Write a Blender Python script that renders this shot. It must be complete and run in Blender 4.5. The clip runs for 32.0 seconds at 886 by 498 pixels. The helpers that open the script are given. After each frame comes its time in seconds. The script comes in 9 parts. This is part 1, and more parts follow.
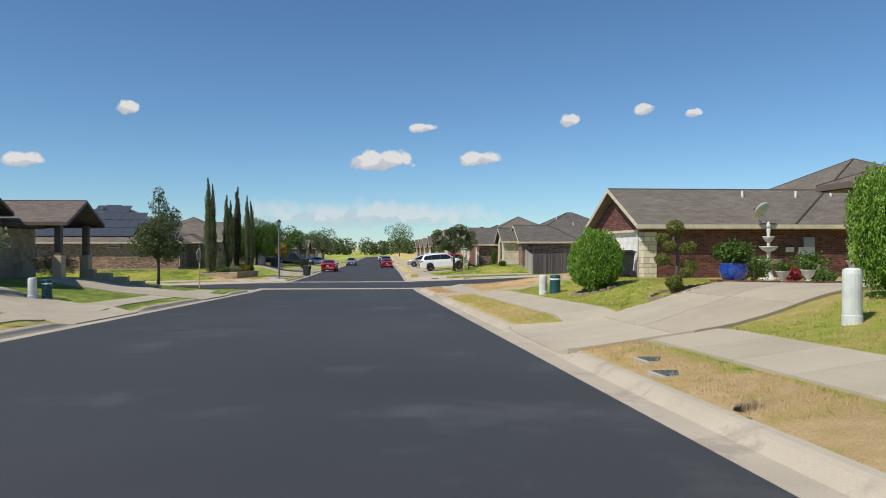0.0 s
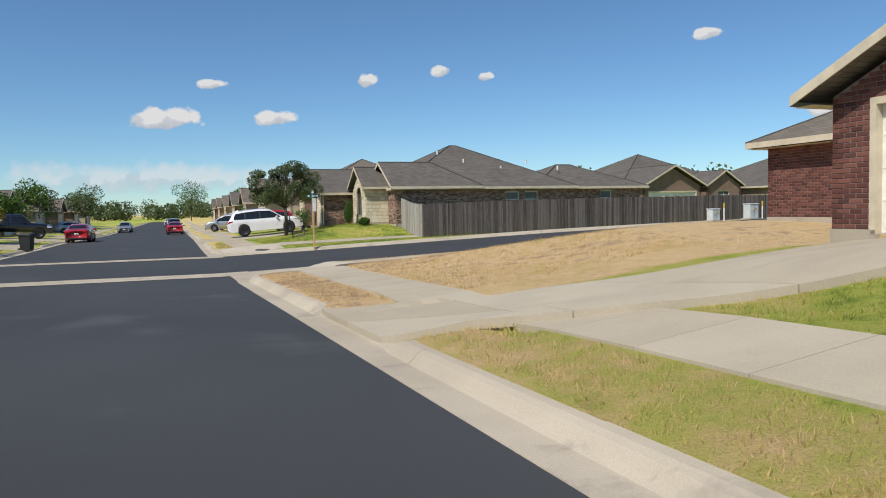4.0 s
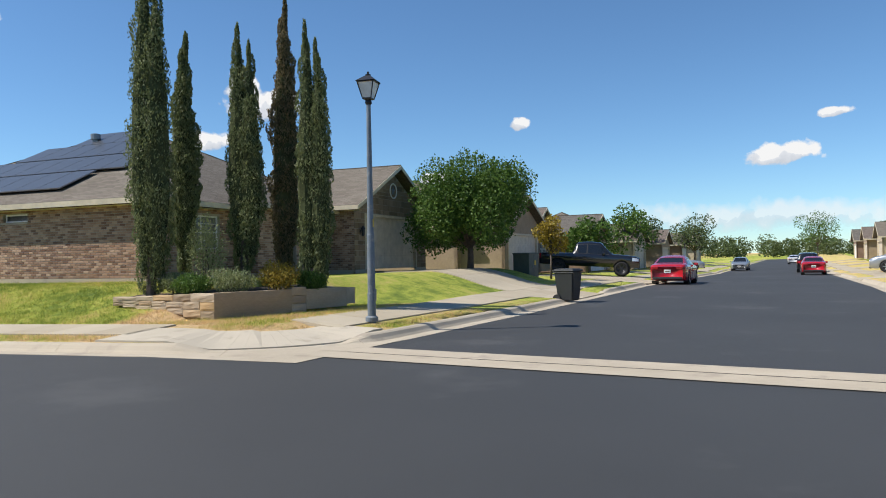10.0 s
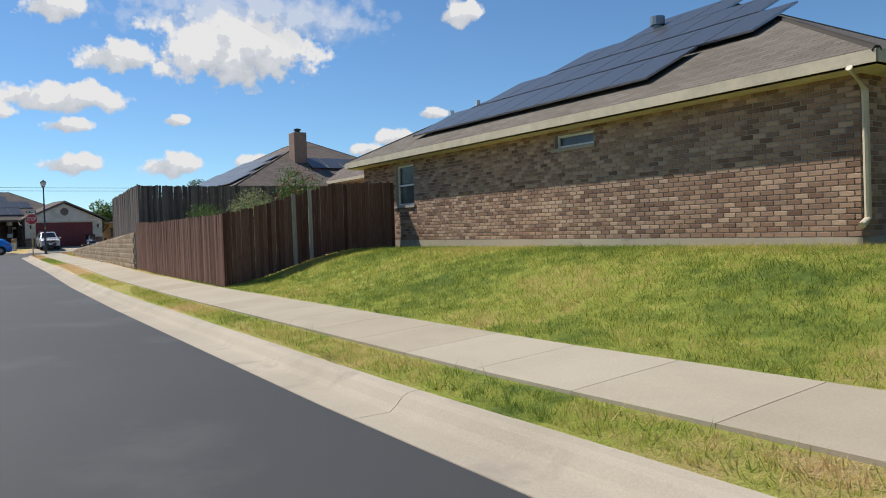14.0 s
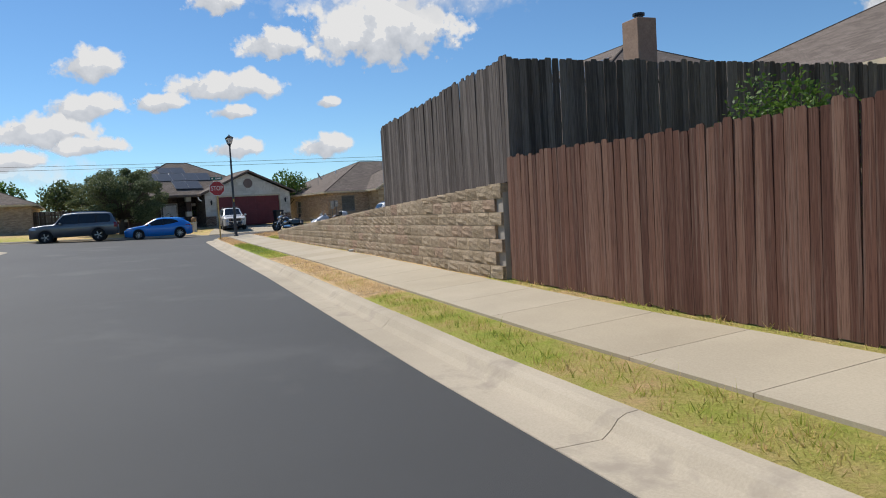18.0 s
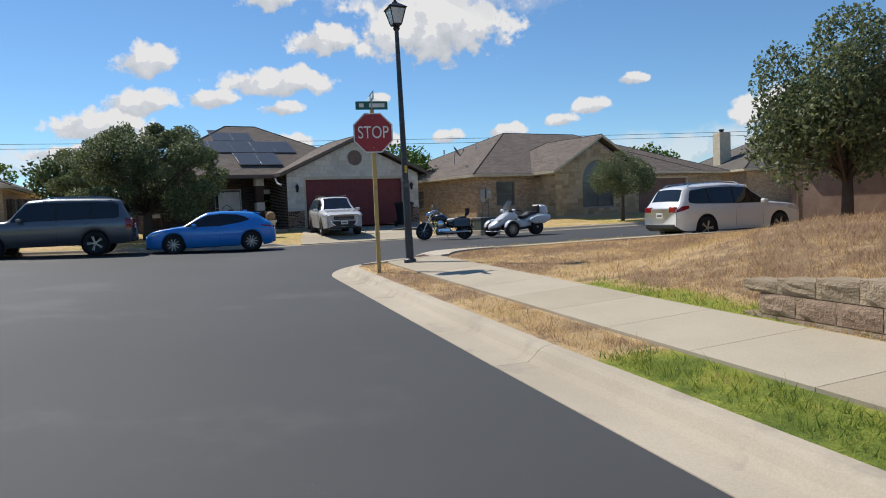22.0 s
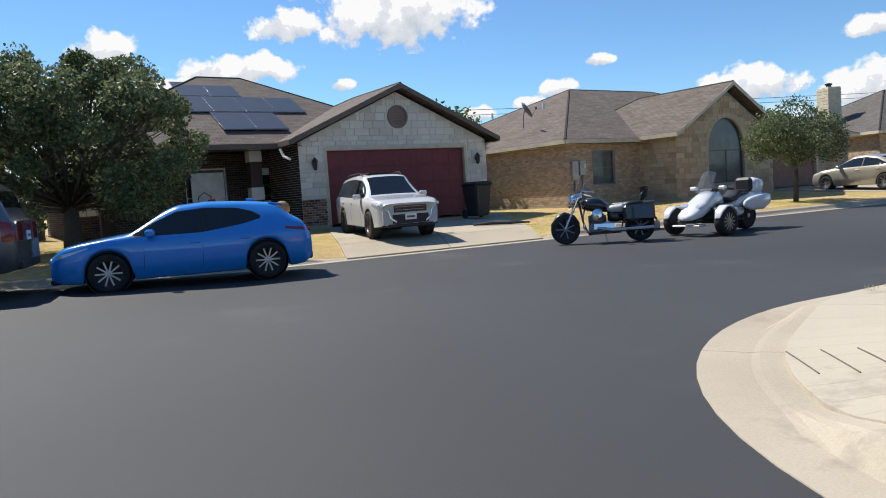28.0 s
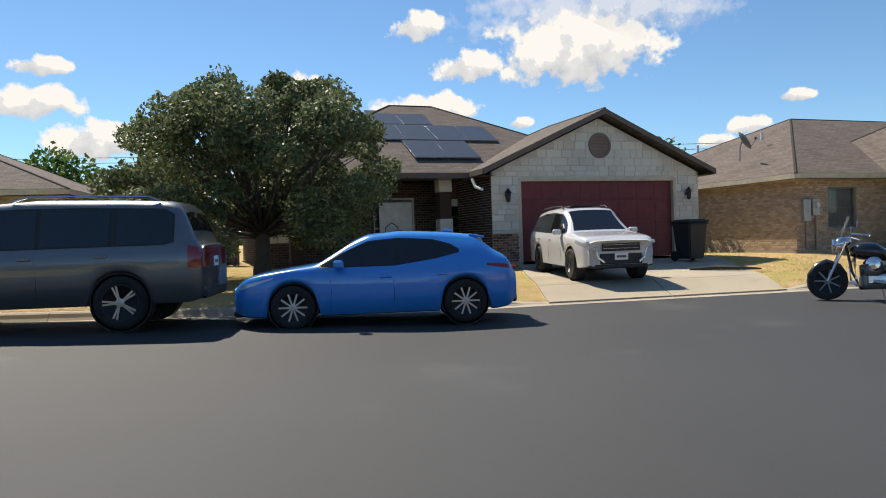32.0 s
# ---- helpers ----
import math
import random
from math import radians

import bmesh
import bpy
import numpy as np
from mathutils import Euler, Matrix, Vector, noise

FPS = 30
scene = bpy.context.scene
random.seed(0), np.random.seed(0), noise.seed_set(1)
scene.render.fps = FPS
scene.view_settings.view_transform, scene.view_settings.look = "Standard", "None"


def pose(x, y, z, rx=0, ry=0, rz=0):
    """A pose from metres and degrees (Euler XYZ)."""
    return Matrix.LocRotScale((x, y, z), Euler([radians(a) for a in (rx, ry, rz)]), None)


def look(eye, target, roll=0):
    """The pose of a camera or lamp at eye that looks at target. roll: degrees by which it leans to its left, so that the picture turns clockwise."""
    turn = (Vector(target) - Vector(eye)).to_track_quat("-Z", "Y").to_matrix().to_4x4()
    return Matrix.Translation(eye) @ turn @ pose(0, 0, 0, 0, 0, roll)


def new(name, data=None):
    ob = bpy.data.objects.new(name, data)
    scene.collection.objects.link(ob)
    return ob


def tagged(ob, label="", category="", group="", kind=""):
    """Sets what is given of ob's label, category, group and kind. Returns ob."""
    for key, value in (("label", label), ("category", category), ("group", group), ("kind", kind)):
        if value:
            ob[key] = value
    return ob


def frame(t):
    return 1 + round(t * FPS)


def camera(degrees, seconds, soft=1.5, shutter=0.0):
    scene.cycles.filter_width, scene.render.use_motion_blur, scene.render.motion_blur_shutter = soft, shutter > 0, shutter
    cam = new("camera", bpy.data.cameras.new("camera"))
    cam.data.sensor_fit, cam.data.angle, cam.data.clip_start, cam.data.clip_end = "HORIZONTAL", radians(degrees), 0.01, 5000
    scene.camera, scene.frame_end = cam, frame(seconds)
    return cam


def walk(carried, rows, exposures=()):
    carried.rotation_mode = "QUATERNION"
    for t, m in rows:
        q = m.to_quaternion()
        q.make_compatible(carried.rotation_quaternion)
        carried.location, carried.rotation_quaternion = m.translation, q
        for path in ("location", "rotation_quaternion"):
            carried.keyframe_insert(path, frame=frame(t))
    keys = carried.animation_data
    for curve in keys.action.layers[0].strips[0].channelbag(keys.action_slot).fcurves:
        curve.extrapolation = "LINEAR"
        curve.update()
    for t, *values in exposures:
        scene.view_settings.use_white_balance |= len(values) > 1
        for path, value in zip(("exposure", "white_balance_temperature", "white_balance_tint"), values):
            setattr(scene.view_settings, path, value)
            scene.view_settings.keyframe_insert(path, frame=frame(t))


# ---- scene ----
cam = camera(63.5, 32.0, 1.0)
PATH = [
    (0, (3.969, -50.037, 2.790), (4.054, -47.759, 2.787), -0.1),
    (0.5, (3.947, -46.934, 2.672), (4.201, -44.667, 2.628), -0.2),
    (1, (3.833, -43.889, 2.552), (4.240, -41.646, 2.470), -0.8),
    (1.5, (3.786, -40.780, 2.465), (4.298, -38.559, 2.371), -1.8),
    (2, (3.696, -37.741, 2.312), (4.288, -35.541, 2.221), -2.3),
    (2.5, (3.675, -34.590, 2.247), (4.327, -32.407, 2.147), -2.6),
    (4.5, (3.099, -21.775, 1.968), (3.806, -19.611, 1.831), -1.1),
    (5, (3.132, -18.579, 1.921), (3.786, -16.398, 1.789), -1.0),
    (5.5, (3.014, -15.613, 1.833), (3.624, -13.418, 1.759), -1.9),
    (6, (2.906, -12.672, 1.744), (3.509, -10.474, 1.724), -3.2),
    (6.5, (2.806, -10.190, 1.708), (3.459, -8.006, 1.701), -4.4),
    (7, (2.750, -7.949, 1.656), (3.410, -5.767, 1.703), -4.5),
    (7.5, (2.622, -5.995, 1.586), (3.201, -3.793, 1.704), -3.3),
    (8, (2.415, -4.530, 1.526), (2.744, -2.278, 1.648), -2.0),
    (8.5, (2.092, -3.390, 1.477), (2.103, -1.113, 1.556), -0.5),
    (9, (1.670, -2.358, 1.509), (1.358, -0.099, 1.533), 0.7),
    (9.5, (1.093, -1.265, 1.489), (0.427, 0.915, 1.490), 0.3),
    (10, (0.383, -0.087, 1.479), (-0.698, 1.921, 1.508), -1.0),
    (10.5, (-0.475, 1.037, 1.488), (-1.850, 2.852, 1.599), -1.3),
    (11, (-1.500, 2.080, 1.477), (-2.933, 3.849, 1.614), -1.4),
    (11.5, (-2.696, 2.977, 1.449), (-4.201, 4.685, 1.562), -1.9),
    (12, (-4.090, 3.761, 1.449), (-5.668, 5.406, 1.526), -2.4),
    (12.5, (-5.555, 4.444, 1.417), (-7.206, 6.016, 1.464), -2.6),
    (13, (-7.101, 4.773, 1.400), (-8.873, 6.208, 1.394), -1.7),
    (13.5, (-9.046, 5.035, 1.377), (-10.966, 6.263, 1.320), -1.7),
    (14, (-11.066, 5.032, 1.333), (-13.110, 6.040, 1.267), -1.8),
    (14.5, (-13.148, 4.962, 1.306), (-15.270, 5.791, 1.235), -1.8),
    (15, (-15.360, 4.820, 1.319), (-17.533, 5.506, 1.236), -2.3),
    (15.5, (-17.622, 4.595, 1.300), (-19.819, 5.198, 1.203), -2.7),
    (17.5, (-28.363, 3.402, 1.239), (-30.566, 3.976, 1.105), -3.1),
    (18, (-31.431, 3.057, 1.233), (-33.632, 3.633, 1.102), -3.3),
    (18.5, (-34.477, 2.580, 1.247), (-36.676, 3.168, 1.119), -2.8),
    (19, (-37.558, 2.148, 1.256), (-39.755, 2.743, 1.119), -3.1),
    (19.5, (-41.038, 1.778, 1.344), (-43.232, 2.380, 1.197), -3.3),
    (20, (-44.543, 1.500, 1.317), (-46.737, 2.108, 1.176), -3.2),
    (20.5, (-47.913, 1.072, 1.425), (-50.111, 1.664, 1.287), -3.2),
    (21, (-51.207, 0.651, 1.442), (-53.420, 1.184, 1.314), -3.1),
    (21.5, (-54.474, 0.239, 1.464), (-56.704, 0.702, 1.336), -3.1),
    (22, (-57.450, -0.146, 1.430), (-59.684, 0.294, 1.302), -2.4),
    (22.5, (-60.297, -0.489, 1.438), (-62.520, 0.000, 1.318), -3.1),
    (23, (-63.002, -0.763, 1.483), (-65.205, -0.178, 1.393), -4.2),
    (23.5, (-65.295, -1.100, 1.487), (-67.477, -0.438, 1.441), -5.7),
    (24, (-67.201, -1.390, 1.611), (-69.361, -0.663, 1.574), -6.5),
    (24.5, (-68.620, -1.532, 1.667), (-70.752, -0.727, 1.610), -6.7),
    (25.0, (-69.700, -1.640, 1.500), (-71.562, -0.862, 1.421), -6.2),
    (25.5, (-70.360, -1.744, 1.606), (-72.440, -0.822, 1.458), -4.1),
    (26, (-70.599, -1.797, 1.637), (-72.717, -0.974, 1.456), -2.5),
    (26.5, (-70.655, -1.854, 1.648), (-72.825, -1.187, 1.436), -1.3),
    (28.5, (-70.682, -1.817, 1.536), (-72.895, -1.295, 1.363), -4.0),
    (29, (-70.685, -1.769, 1.534), (-72.810, -0.968, 1.330), -4.0),
    (29.5, (-70.688, -1.644, 1.508), (-72.776, -0.748, 1.328), -3.5),
    (30, (-70.808, -1.744, 1.531), (-72.950, -0.977, 1.392), -3.2),
    (30.5, (-71.070, -1.783, 1.525), (-73.264, -1.178, 1.402), -3.2),
    (31, (-71.460, -1.860, 1.532), (-73.693, -1.415, 1.423), -3.0),
    (31.5, (-72.037, -1.993, 1.545), (-74.302, -1.742, 1.464), -2.8),
    (32, (-72.903, -2.225, 1.548), (-75.183, -2.225, 1.513), -1.9),
]
walk(cam, [(t, look(eye, target, roll)) for t, eye, target, roll in PATH], [(0.0, 0.0, 6500, 10), (9.0, 0.1, 6500, 10), (10.0, 0.35, 6500, 10), (12.0, 0.4, 6500, 10), (13.5, 0.2, 6500, 10), (15.0, 0.1, 6500, 10), (21.0, 0.1, 6500, 10), (23.5, 0.2, 6500, 10), (25.5, 0.35, 6500, 10), (26.5, 0.42, 6500, 10), (30.0, 0.42, 6550, 10), (31.0, 0.42, 6800, 10), (32.0, 0.4, 7100, 10)])

# ---- world, sun ----
SUN_AZ, SUN_EL = radians(235.0), radians(51.0)
world = bpy.data.worlds.new("sky_world")
scene.world = world
world.use_nodes = True
wn = world.node_tree
wn.nodes.clear()
w_out = wn.nodes.new("ShaderNodeOutputWorld")
w_bg = wn.nodes.new("ShaderNodeBackground")
w_sky = wn.nodes.new("ShaderNodeTexSky")
w_sky.sky_type = "NISHITA"
w_sky.sun_disc = False
w_sky.sun_elevation, w_sky.sun_rotation = SUN_EL, SUN_AZ
w_sky.altitude, w_sky.air_density, w_sky.dust_density, w_sky.ozone_density = 250, 0.9, 0.0, 4.5
w_bg.inputs["Strength"].default_value = 0.102
w_hue = wn.nodes.new("ShaderNodeMix")
w_hue.data_type, w_hue.blend_type = "RGBA", "MULTIPLY"
w_hue.inputs[0].default_value = 1.0
w_hue.inputs[7].default_value = (0.79, 0.98, 1.06, 1)
wn.links.new(w_sky.outputs[0], w_hue.inputs[6])
wn.links.new(w_hue.outputs[2], w_bg.inputs[0])
wn.links.new(w_bg.outputs[0], w_out.inputs[0])

sun_data = bpy.data.lights.new("sun", "SUN")
sun_data.energy, sun_data.angle, sun_data.color = 4.6, radians(0.53), (1.0, 0.95, 0.87)
sun = new("sun", sun_data)
sun.matrix_world = look((0, 0, 60), (math.sin(SUN_AZ + math.pi) * math.cos(SUN_EL) * 10, math.cos(SUN_AZ + math.pi) * math.cos(SUN_EL) * 10, 60 - math.sin(SUN_EL) * 10))


# ---- materials ----
def nodes_of(name):
    m = bpy.data.materials.new(name)
    m.use_nodes = True
    nt = m.node_tree
    return m, nt, nt.nodes["Principled BSDF"]


def link(nt, a, b):
    nt.links.new(a, b)


def noise_node(nt, scale, detail=4, rough=0.6, coords="Object"):
    tc = nt.nodes.new("ShaderNodeTexCoord")
    n = nt.nodes.new("ShaderNodeTexNoise")
    n.inputs["Scale"].default_value, n.inputs["Detail"].default_value, n.inputs["Roughness"].default_value = scale, detail, rough
    link(nt, tc.outputs[coords], n.inputs["Vector"])
    return n


def ramp(nt, fac, stops):
    r = nt.nodes.new("ShaderNodeValToRGB")
    el = r.color_ramp.elements
    while len(el) < len(stops):
        el.new(0.5)
    for e, (p, c) in zip(el, stops):
        e.position, e.color = p, (*c, 1)
    link(nt, fac, r.inputs[0])
    return r.outputs[0]


def mixc(nt, fac, a, b, mode="MIX"):
    m = nt.nodes.new("ShaderNodeMix")
    m.data_type, m.blend_type = "RGBA", mode
    for sock, v in ((m.inputs[0], fac), (m.inputs[6], a), (m.inputs[7], b)):
        if isinstance(v, (int, float)):
            sock.default_value = v
        elif isinstance(v, tuple):
            sock.default_value = (*v, 1)
        else:
            link(nt, v, sock)
    return m.outputs[2]


def bump(nt, bsdf, height, strength, dist):
    b = nt.nodes.new("ShaderNodeBump")
    b.inputs["Strength"].default_value, b.inputs["Distance"].default_value = strength, dist
    link(nt, height, b.inputs["Height"])
    link(nt, b.outputs[0], bsdf.inputs["Normal"])


def grainy(name, c0, c1, big=0.6, fine=40.0, rough=0.85, bumpy=0.4, dist=0.01, metal=0.0, coords="Object", stain=None, spec=0.3):
    """A surface whose colour wanders between c0 and c1 at a large and a fine scale."""
    m, nt, p = nodes_of(name)
    a, b = noise_node(nt, big, 5, 0.6, coords), noise_node(nt, fine, 3, 0.7, coords)
    mx = nt.nodes.new("ShaderNodeMath")
    mx.operation = "ADD"
    h1, h2 = nt.nodes.new("ShaderNodeMath"), nt.nodes.new("ShaderNodeMath")
    for h, src, k in ((h1, a, 0.6), (h2, b, 0.4)):
        h.operation, h.inputs[1].default_value = "MULTIPLY", k
        link(nt, src.outputs[0], h.inputs[0])
    link(nt, h1.outputs[0], mx.inputs[0])
    link(nt, h2.outputs[0], mx.inputs[1])
    col = ramp(nt, mx.outputs[0], [(0.32, c0), (0.68, c1)])
    if stain:
        s = noise_node(nt, big * 2.7, 6, 0.65, coords)
        f = ramp(nt, s.outputs[0], [(0.56, (0, 0, 0)), (0.66, (1, 1, 1))])
        col = mixc(nt, f, col, stain)
    link(nt, col, p.inputs["Base Color"])
    p.inputs["Roughness"].default_value, p.inputs["Metallic"].default_value = rough, metal
    p.inputs["Specular IOR Level"].default_value = spec
    if bumpy:
        bump(nt, p, b.outputs[0], bumpy, dist)
    return m


def island(name, stops, rough=0.9, fine=30.0, bumpy=0.5, dist=0.006, source="island", soil=0.22, spec=0.3):
    """Pieces of one kind, each with its own shade out of the stops."""
    m, nt, p = nodes_of(name)
    if source == "island":
        g = nt.nodes.new("ShaderNodeNewGeometry")
        rnd = g.outputs["Random Per Island"]
    else:
        g = nt.nodes.new("ShaderNodeObjectInfo")
        rnd = g.outputs["Random"]
    col = ramp(nt, rnd, stops)
    n = noise_node(nt, fine, 4, 0.7)
    b = noise_node(nt, 0.9, 4, 0.6)
    col = mixc(nt, soil, col, ramp(nt, n.outputs[0], [(0.3, (0.35, 0.33, 0.3)), (0.7, (1, 1, 1))]), "MULTIPLY")
    col = mixc(nt, soil * 0.7, col, ramp(nt, b.outputs[0], [(0.35, (0.45, 0.42, 0.4)), (0.6, (1, 1, 1))]), "MULTIPLY")
    link(nt, col, p.inputs["Base Color"])
    p.inputs["Roughness"].default_value = rough
    p.inputs["Specular IOR Level"].default_value = spec
    bump(nt, p, n.outputs[0], bumpy, dist)
    return m


def plain(name, c, rough=0.5, metal=0.0, coat=0.0, vary=0.12, spec=0.5):
    m, nt, p = nodes_of(name)
    n = noise_node(nt, 3.0, 5, 0.65)
    lo, hi = tuple(v * (1 - vary) for v in c), tuple(min(1, v * (1 + vary)) for v in c)
    link(nt, ramp(nt, n.outputs[0], [(0.35, lo), (0.65, hi)]), p.inputs["Base Color"])
    p.inputs["Roughness"].default_value, p.inputs["Metallic"].default_value = rough, metal
    p.inputs["Coat Weight"].default_value, p.inputs["Coat Roughness"].default_value = coat, 0.04
    p.inputs["Specular IOR Level"].default_value = spec
    return m


def glass(name, tint=(0.02, 0.025, 0.03), see=0.35):
    """Dark window glass: a sharp mirror over a pane that lets part of the view through."""
    m, nt, p = nodes_of(name)
    p.inputs["Base Color"].default_value = (*tint, 1)
    p.inputs["Roughness"].default_value = 0.03
    p.inputs["Alpha"].default_value = 1 - see
    p.inputs["Specular IOR Level"].default_value = 0.8
    return m


def ground_mat(name, blades=False):
    """Turf from lush green to straw; how dry it is comes from the plan of the lawns."""
    m, nt, p = nodes_of(name)
    at = nt.nodes.new("ShaderNodeAttribute")
    at.attribute_name = "dry"
    tc = "Object"
    a, b, c = noise_node(nt, 0.35, 5, 0.6, tc), noise_node(nt, 2.2, 5, 0.7, tc), noise_node(nt, 45, 4, 0.75, tc)
    s = nt.nodes.new("ShaderNodeMath")
    s.operation = "MULTIPLY_ADD"
    link(nt, a.outputs[0], s.inputs[0])
    s.inputs[1].default_value = 0.75
    link(nt, at.outputs["Fac"], s.inputs[2])
    s2 = nt.nodes.new("ShaderNodeMath")
    s2.operation = "MULTIPLY_ADD"
    link(nt, b.outputs[0], s2.inputs[0])
    s2.inputs[1].default_value = 0.95
    link(nt, s.outputs[0], s2.inputs[2])
    s3 = nt.nodes.new("ShaderNodeMath")
    s3.operation = "SUBTRACT"
    link(nt, s2.outputs[0], s3.inputs[0])
    s3.inputs[1].default_value = 0.85
    last = s3.outputs[0]
    if blades:
        g = nt.nodes.new("ShaderNodeNewGeometry")
        s4 = nt.nodes.new("ShaderNodeMath")
        s4.operation = "MULTIPLY_ADD"
        link(nt, g.outputs["Random Per Island"], s4.inputs[0])
        s4.inputs[1].default_value = 0.5
        link(nt, last, s4.inputs[2])
        s5 = nt.nodes.new("ShaderNodeMath")
        s5.operation, s5.inputs[1].default_value = "SUBTRACT", 0.25
        link(nt, s4.outputs[0], s5.inputs[0])
        last = s5.outputs[0]
    col = ramp(nt, last, [(0.0, (0.16, 0.225, 0.045)), (0.14, (0.26, 0.33, 0.06)), (0.27, (0.43, 0.47, 0.085)), (0.45, (0.56, 0.48, 0.15)), (0.62, (0.70, 0.50, 0.24)), (0.8, (0.80, 0.58, 0.32)), (1.0, (0.42, 0.28, 0.17))])
    if not blades:
        col = mixc(nt, 0.75, col, ramp(nt, c.outputs[0], [(0.32, (0.62, 0.58, 0.50)), (0.56, (1, 1, 1))]), "MULTIPLY")
        bump(nt, p, c.outputs[0], 1.0, 0.05)
    link(nt, col, p.inputs["Base Color"])
    p.inputs["Roughness"].default_value = 0.9
    p.inputs["Specular IOR Level"].default_value = 0.15
    if blades:
        tl = nt.nodes.new("ShaderNodeBsdfTranslucent")
        link(nt, col, tl.inputs[0])
        mx = nt.nodes.new("ShaderNodeMixShader")
        mx.inputs[0].default_value = 0.45
        link(nt, p.outputs[0], mx.inputs[1])
        link(nt, tl.outputs[0], mx.inputs[2])
        link(nt, mx.outputs[0], nt.nodes["Material Output"].inputs["Surface"])
    return m


M = {}
M["asphalt"] = grainy("asphalt", (0.036, 0.037, 0.038), (0.060, 0.061, 0.062), 0.12, 160, 0.72, 0.5, 0.006, stain=(0.070, 0.070, 0.070), spec=0.35)
M["concrete"] = grainy("concrete", (0.35, 0.30, 0.225), (0.51, 0.44, 0.34), 0.5, 60, 0.9, 0.25, 0.004, stain=(0.35, 0.30, 0.235))
M["slab"] = island("slab_concrete", [(0, (0.44, 0.375, 0.275)), (0.5, (0.475, 0.41, 0.305)), (1, (0.50, 0.435, 0.33))], 0.9, 60, 0.25, 0.003, "object", 0.25)
M["corner_slab"] = grainy("corner_concrete", (0.42, 0.37, 0.29), (0.51, 0.45, 0.355), 0.6, 60, 0.9, 0.25, 0.003, stain=(0.38, 0.33, 0.26))
M["turf"] = ground_mat("turf")
M["blades"] = ground_mat("grass_blades", True)
M["shingle"] = None
M["trim"] = plain("cream_trim_paint", (0.58, 0.50, 0.36), 0.6)
M["trim_brown"] = plain("brown_trim_paint", (0.13, 0.095, 0.075), 0.6)
M["glass"] = glass("window_glass", (0.03, 0.036, 0.04), 0.55)
M["dark"] = plain("grey_window_blind", (0.34, 0.36, 0.36), 0.8)
M["white"] = plain("white_paint", (0.78, 0.77, 0.74), 0.5)
M["door_tan"] = plain("tan_door_paint", (0.58, 0.50, 0.40), 0.55)
M["door_white"] = plain("white_door_paint", (0.74, 0.72, 0.66), 0.55)
M["door_red"] = plain("oxblood_door_paint", (0.17, 0.022, 0.026), 0.5)
M["door_brown"] = plain("brown_door_paint", (0.16, 0.075, 0.055), 0.5)
M["mortar"] = grainy("mortar", (0.30, 0.27, 0.23), (0.42, 0.38, 0.33), 1.5, 80, 0.95, 0.3, 0.004)
M["mortar_light"] = grainy("pale_mortar", (0.52, 0.48, 0.42), (0.64, 0.60, 0.53), 1.5, 80, 0.95, 0.3, 0.004)
M["dish_grey"] = plain("pale_dish_paint", (0.52, 0.53, 0.53), 0.5)
M["mortar_red"] = grainy("red_wall_mortar", (0.20, 0.15, 0.13), (0.28, 0.21, 0.18), 1.5, 80, 0.95, 0.3, 0.004)
M["black_metal"] = plain("black_metal", (0.025, 0.025, 0.028), 0.4, 0.3)
M["grey_metal"] = plain("weathered_grey_metal", (0.25, 0.26, 0.27), 0.45, 0.7)


def roof_mat(name, c0, c1):
    """Asphalt shingles in courses, each tab its own tone."""
    m, nt, p = nodes_of(name)
    tc = nt.nodes.new("ShaderNodeTexCoord")
    br = nt.nodes.new("ShaderNodeTexBrick")
    br.inputs["Scale"].default_value = 1.0
    br.inputs["Mortar Size"].default_value = 0.006
    br.inputs["Brick Width"].default_value, br.inputs["Row Height"].default_value = 0.32, 0.13
    br.inputs["Color1"].default_value, br.inputs["Color2"].default_value = (*c0, 1), (*c1, 1)
    br.inputs["Mortar"].default_value = (*(v * 0.45 for v in c0), 1)
    link(nt, tc.outputs["UV"], br.inputs["Vector"])
    n = noise_node(nt, 0.8, 5, 0.6)
    col = mixc(nt, 0.4, br.outputs[0], ramp(nt, n.outputs[0], [(0.3, (0.55, 0.53, 0.5)), (0.7, (1, 1, 1))]), "MULTIPLY")
    f = noise_node(nt, 90, 2, 0.7)
    col = mixc(nt, 0.35, col, ramp(nt, f.outputs[0], [(0.3, (0.5, 0.5, 0.5)), (0.7, (1, 1, 1))]), "MULTIPLY")
    link(nt, col, p.inputs["Base Color"])
    p.inputs["Roughness"].default_value = 0.9
    p.inputs["Specular IOR Level"].default_value = 0.2
    bump(nt, p, br.outputs["Fac"], -0.5, 0.012)
    return m


M["shingle"] = roof_mat("weathered_shingles", (0.17, 0.145, 0.115), (0.23, 0.20, 0.165))
M["shingle_brown"] = roof_mat("brown_shingles", (0.155, 0.125, 0.105), (0.225, 0.185, 0.16))
M["shingle_grey"] = roof_mat("grey_shingles", (0.13, 0.115, 0.10), (0.18, 0.165, 0.145))
B_BROWN = [(0, (0.18, 0.10, 0.068)), (0.25, (0.30, 0.18, 0.12)), (0.6, (0.42, 0.27, 0.185)), (0.85, (0.54, 0.375, 0.265)), (1, (0.23, 0.14, 0.10))]
B_RED = [(0, (0.10, 0.038, 0.030)), (0.4, (0.16, 0.060, 0.046)), (0.75, (0.22, 0.092, 0.068)), (1, (0.075, 0.034, 0.03))]
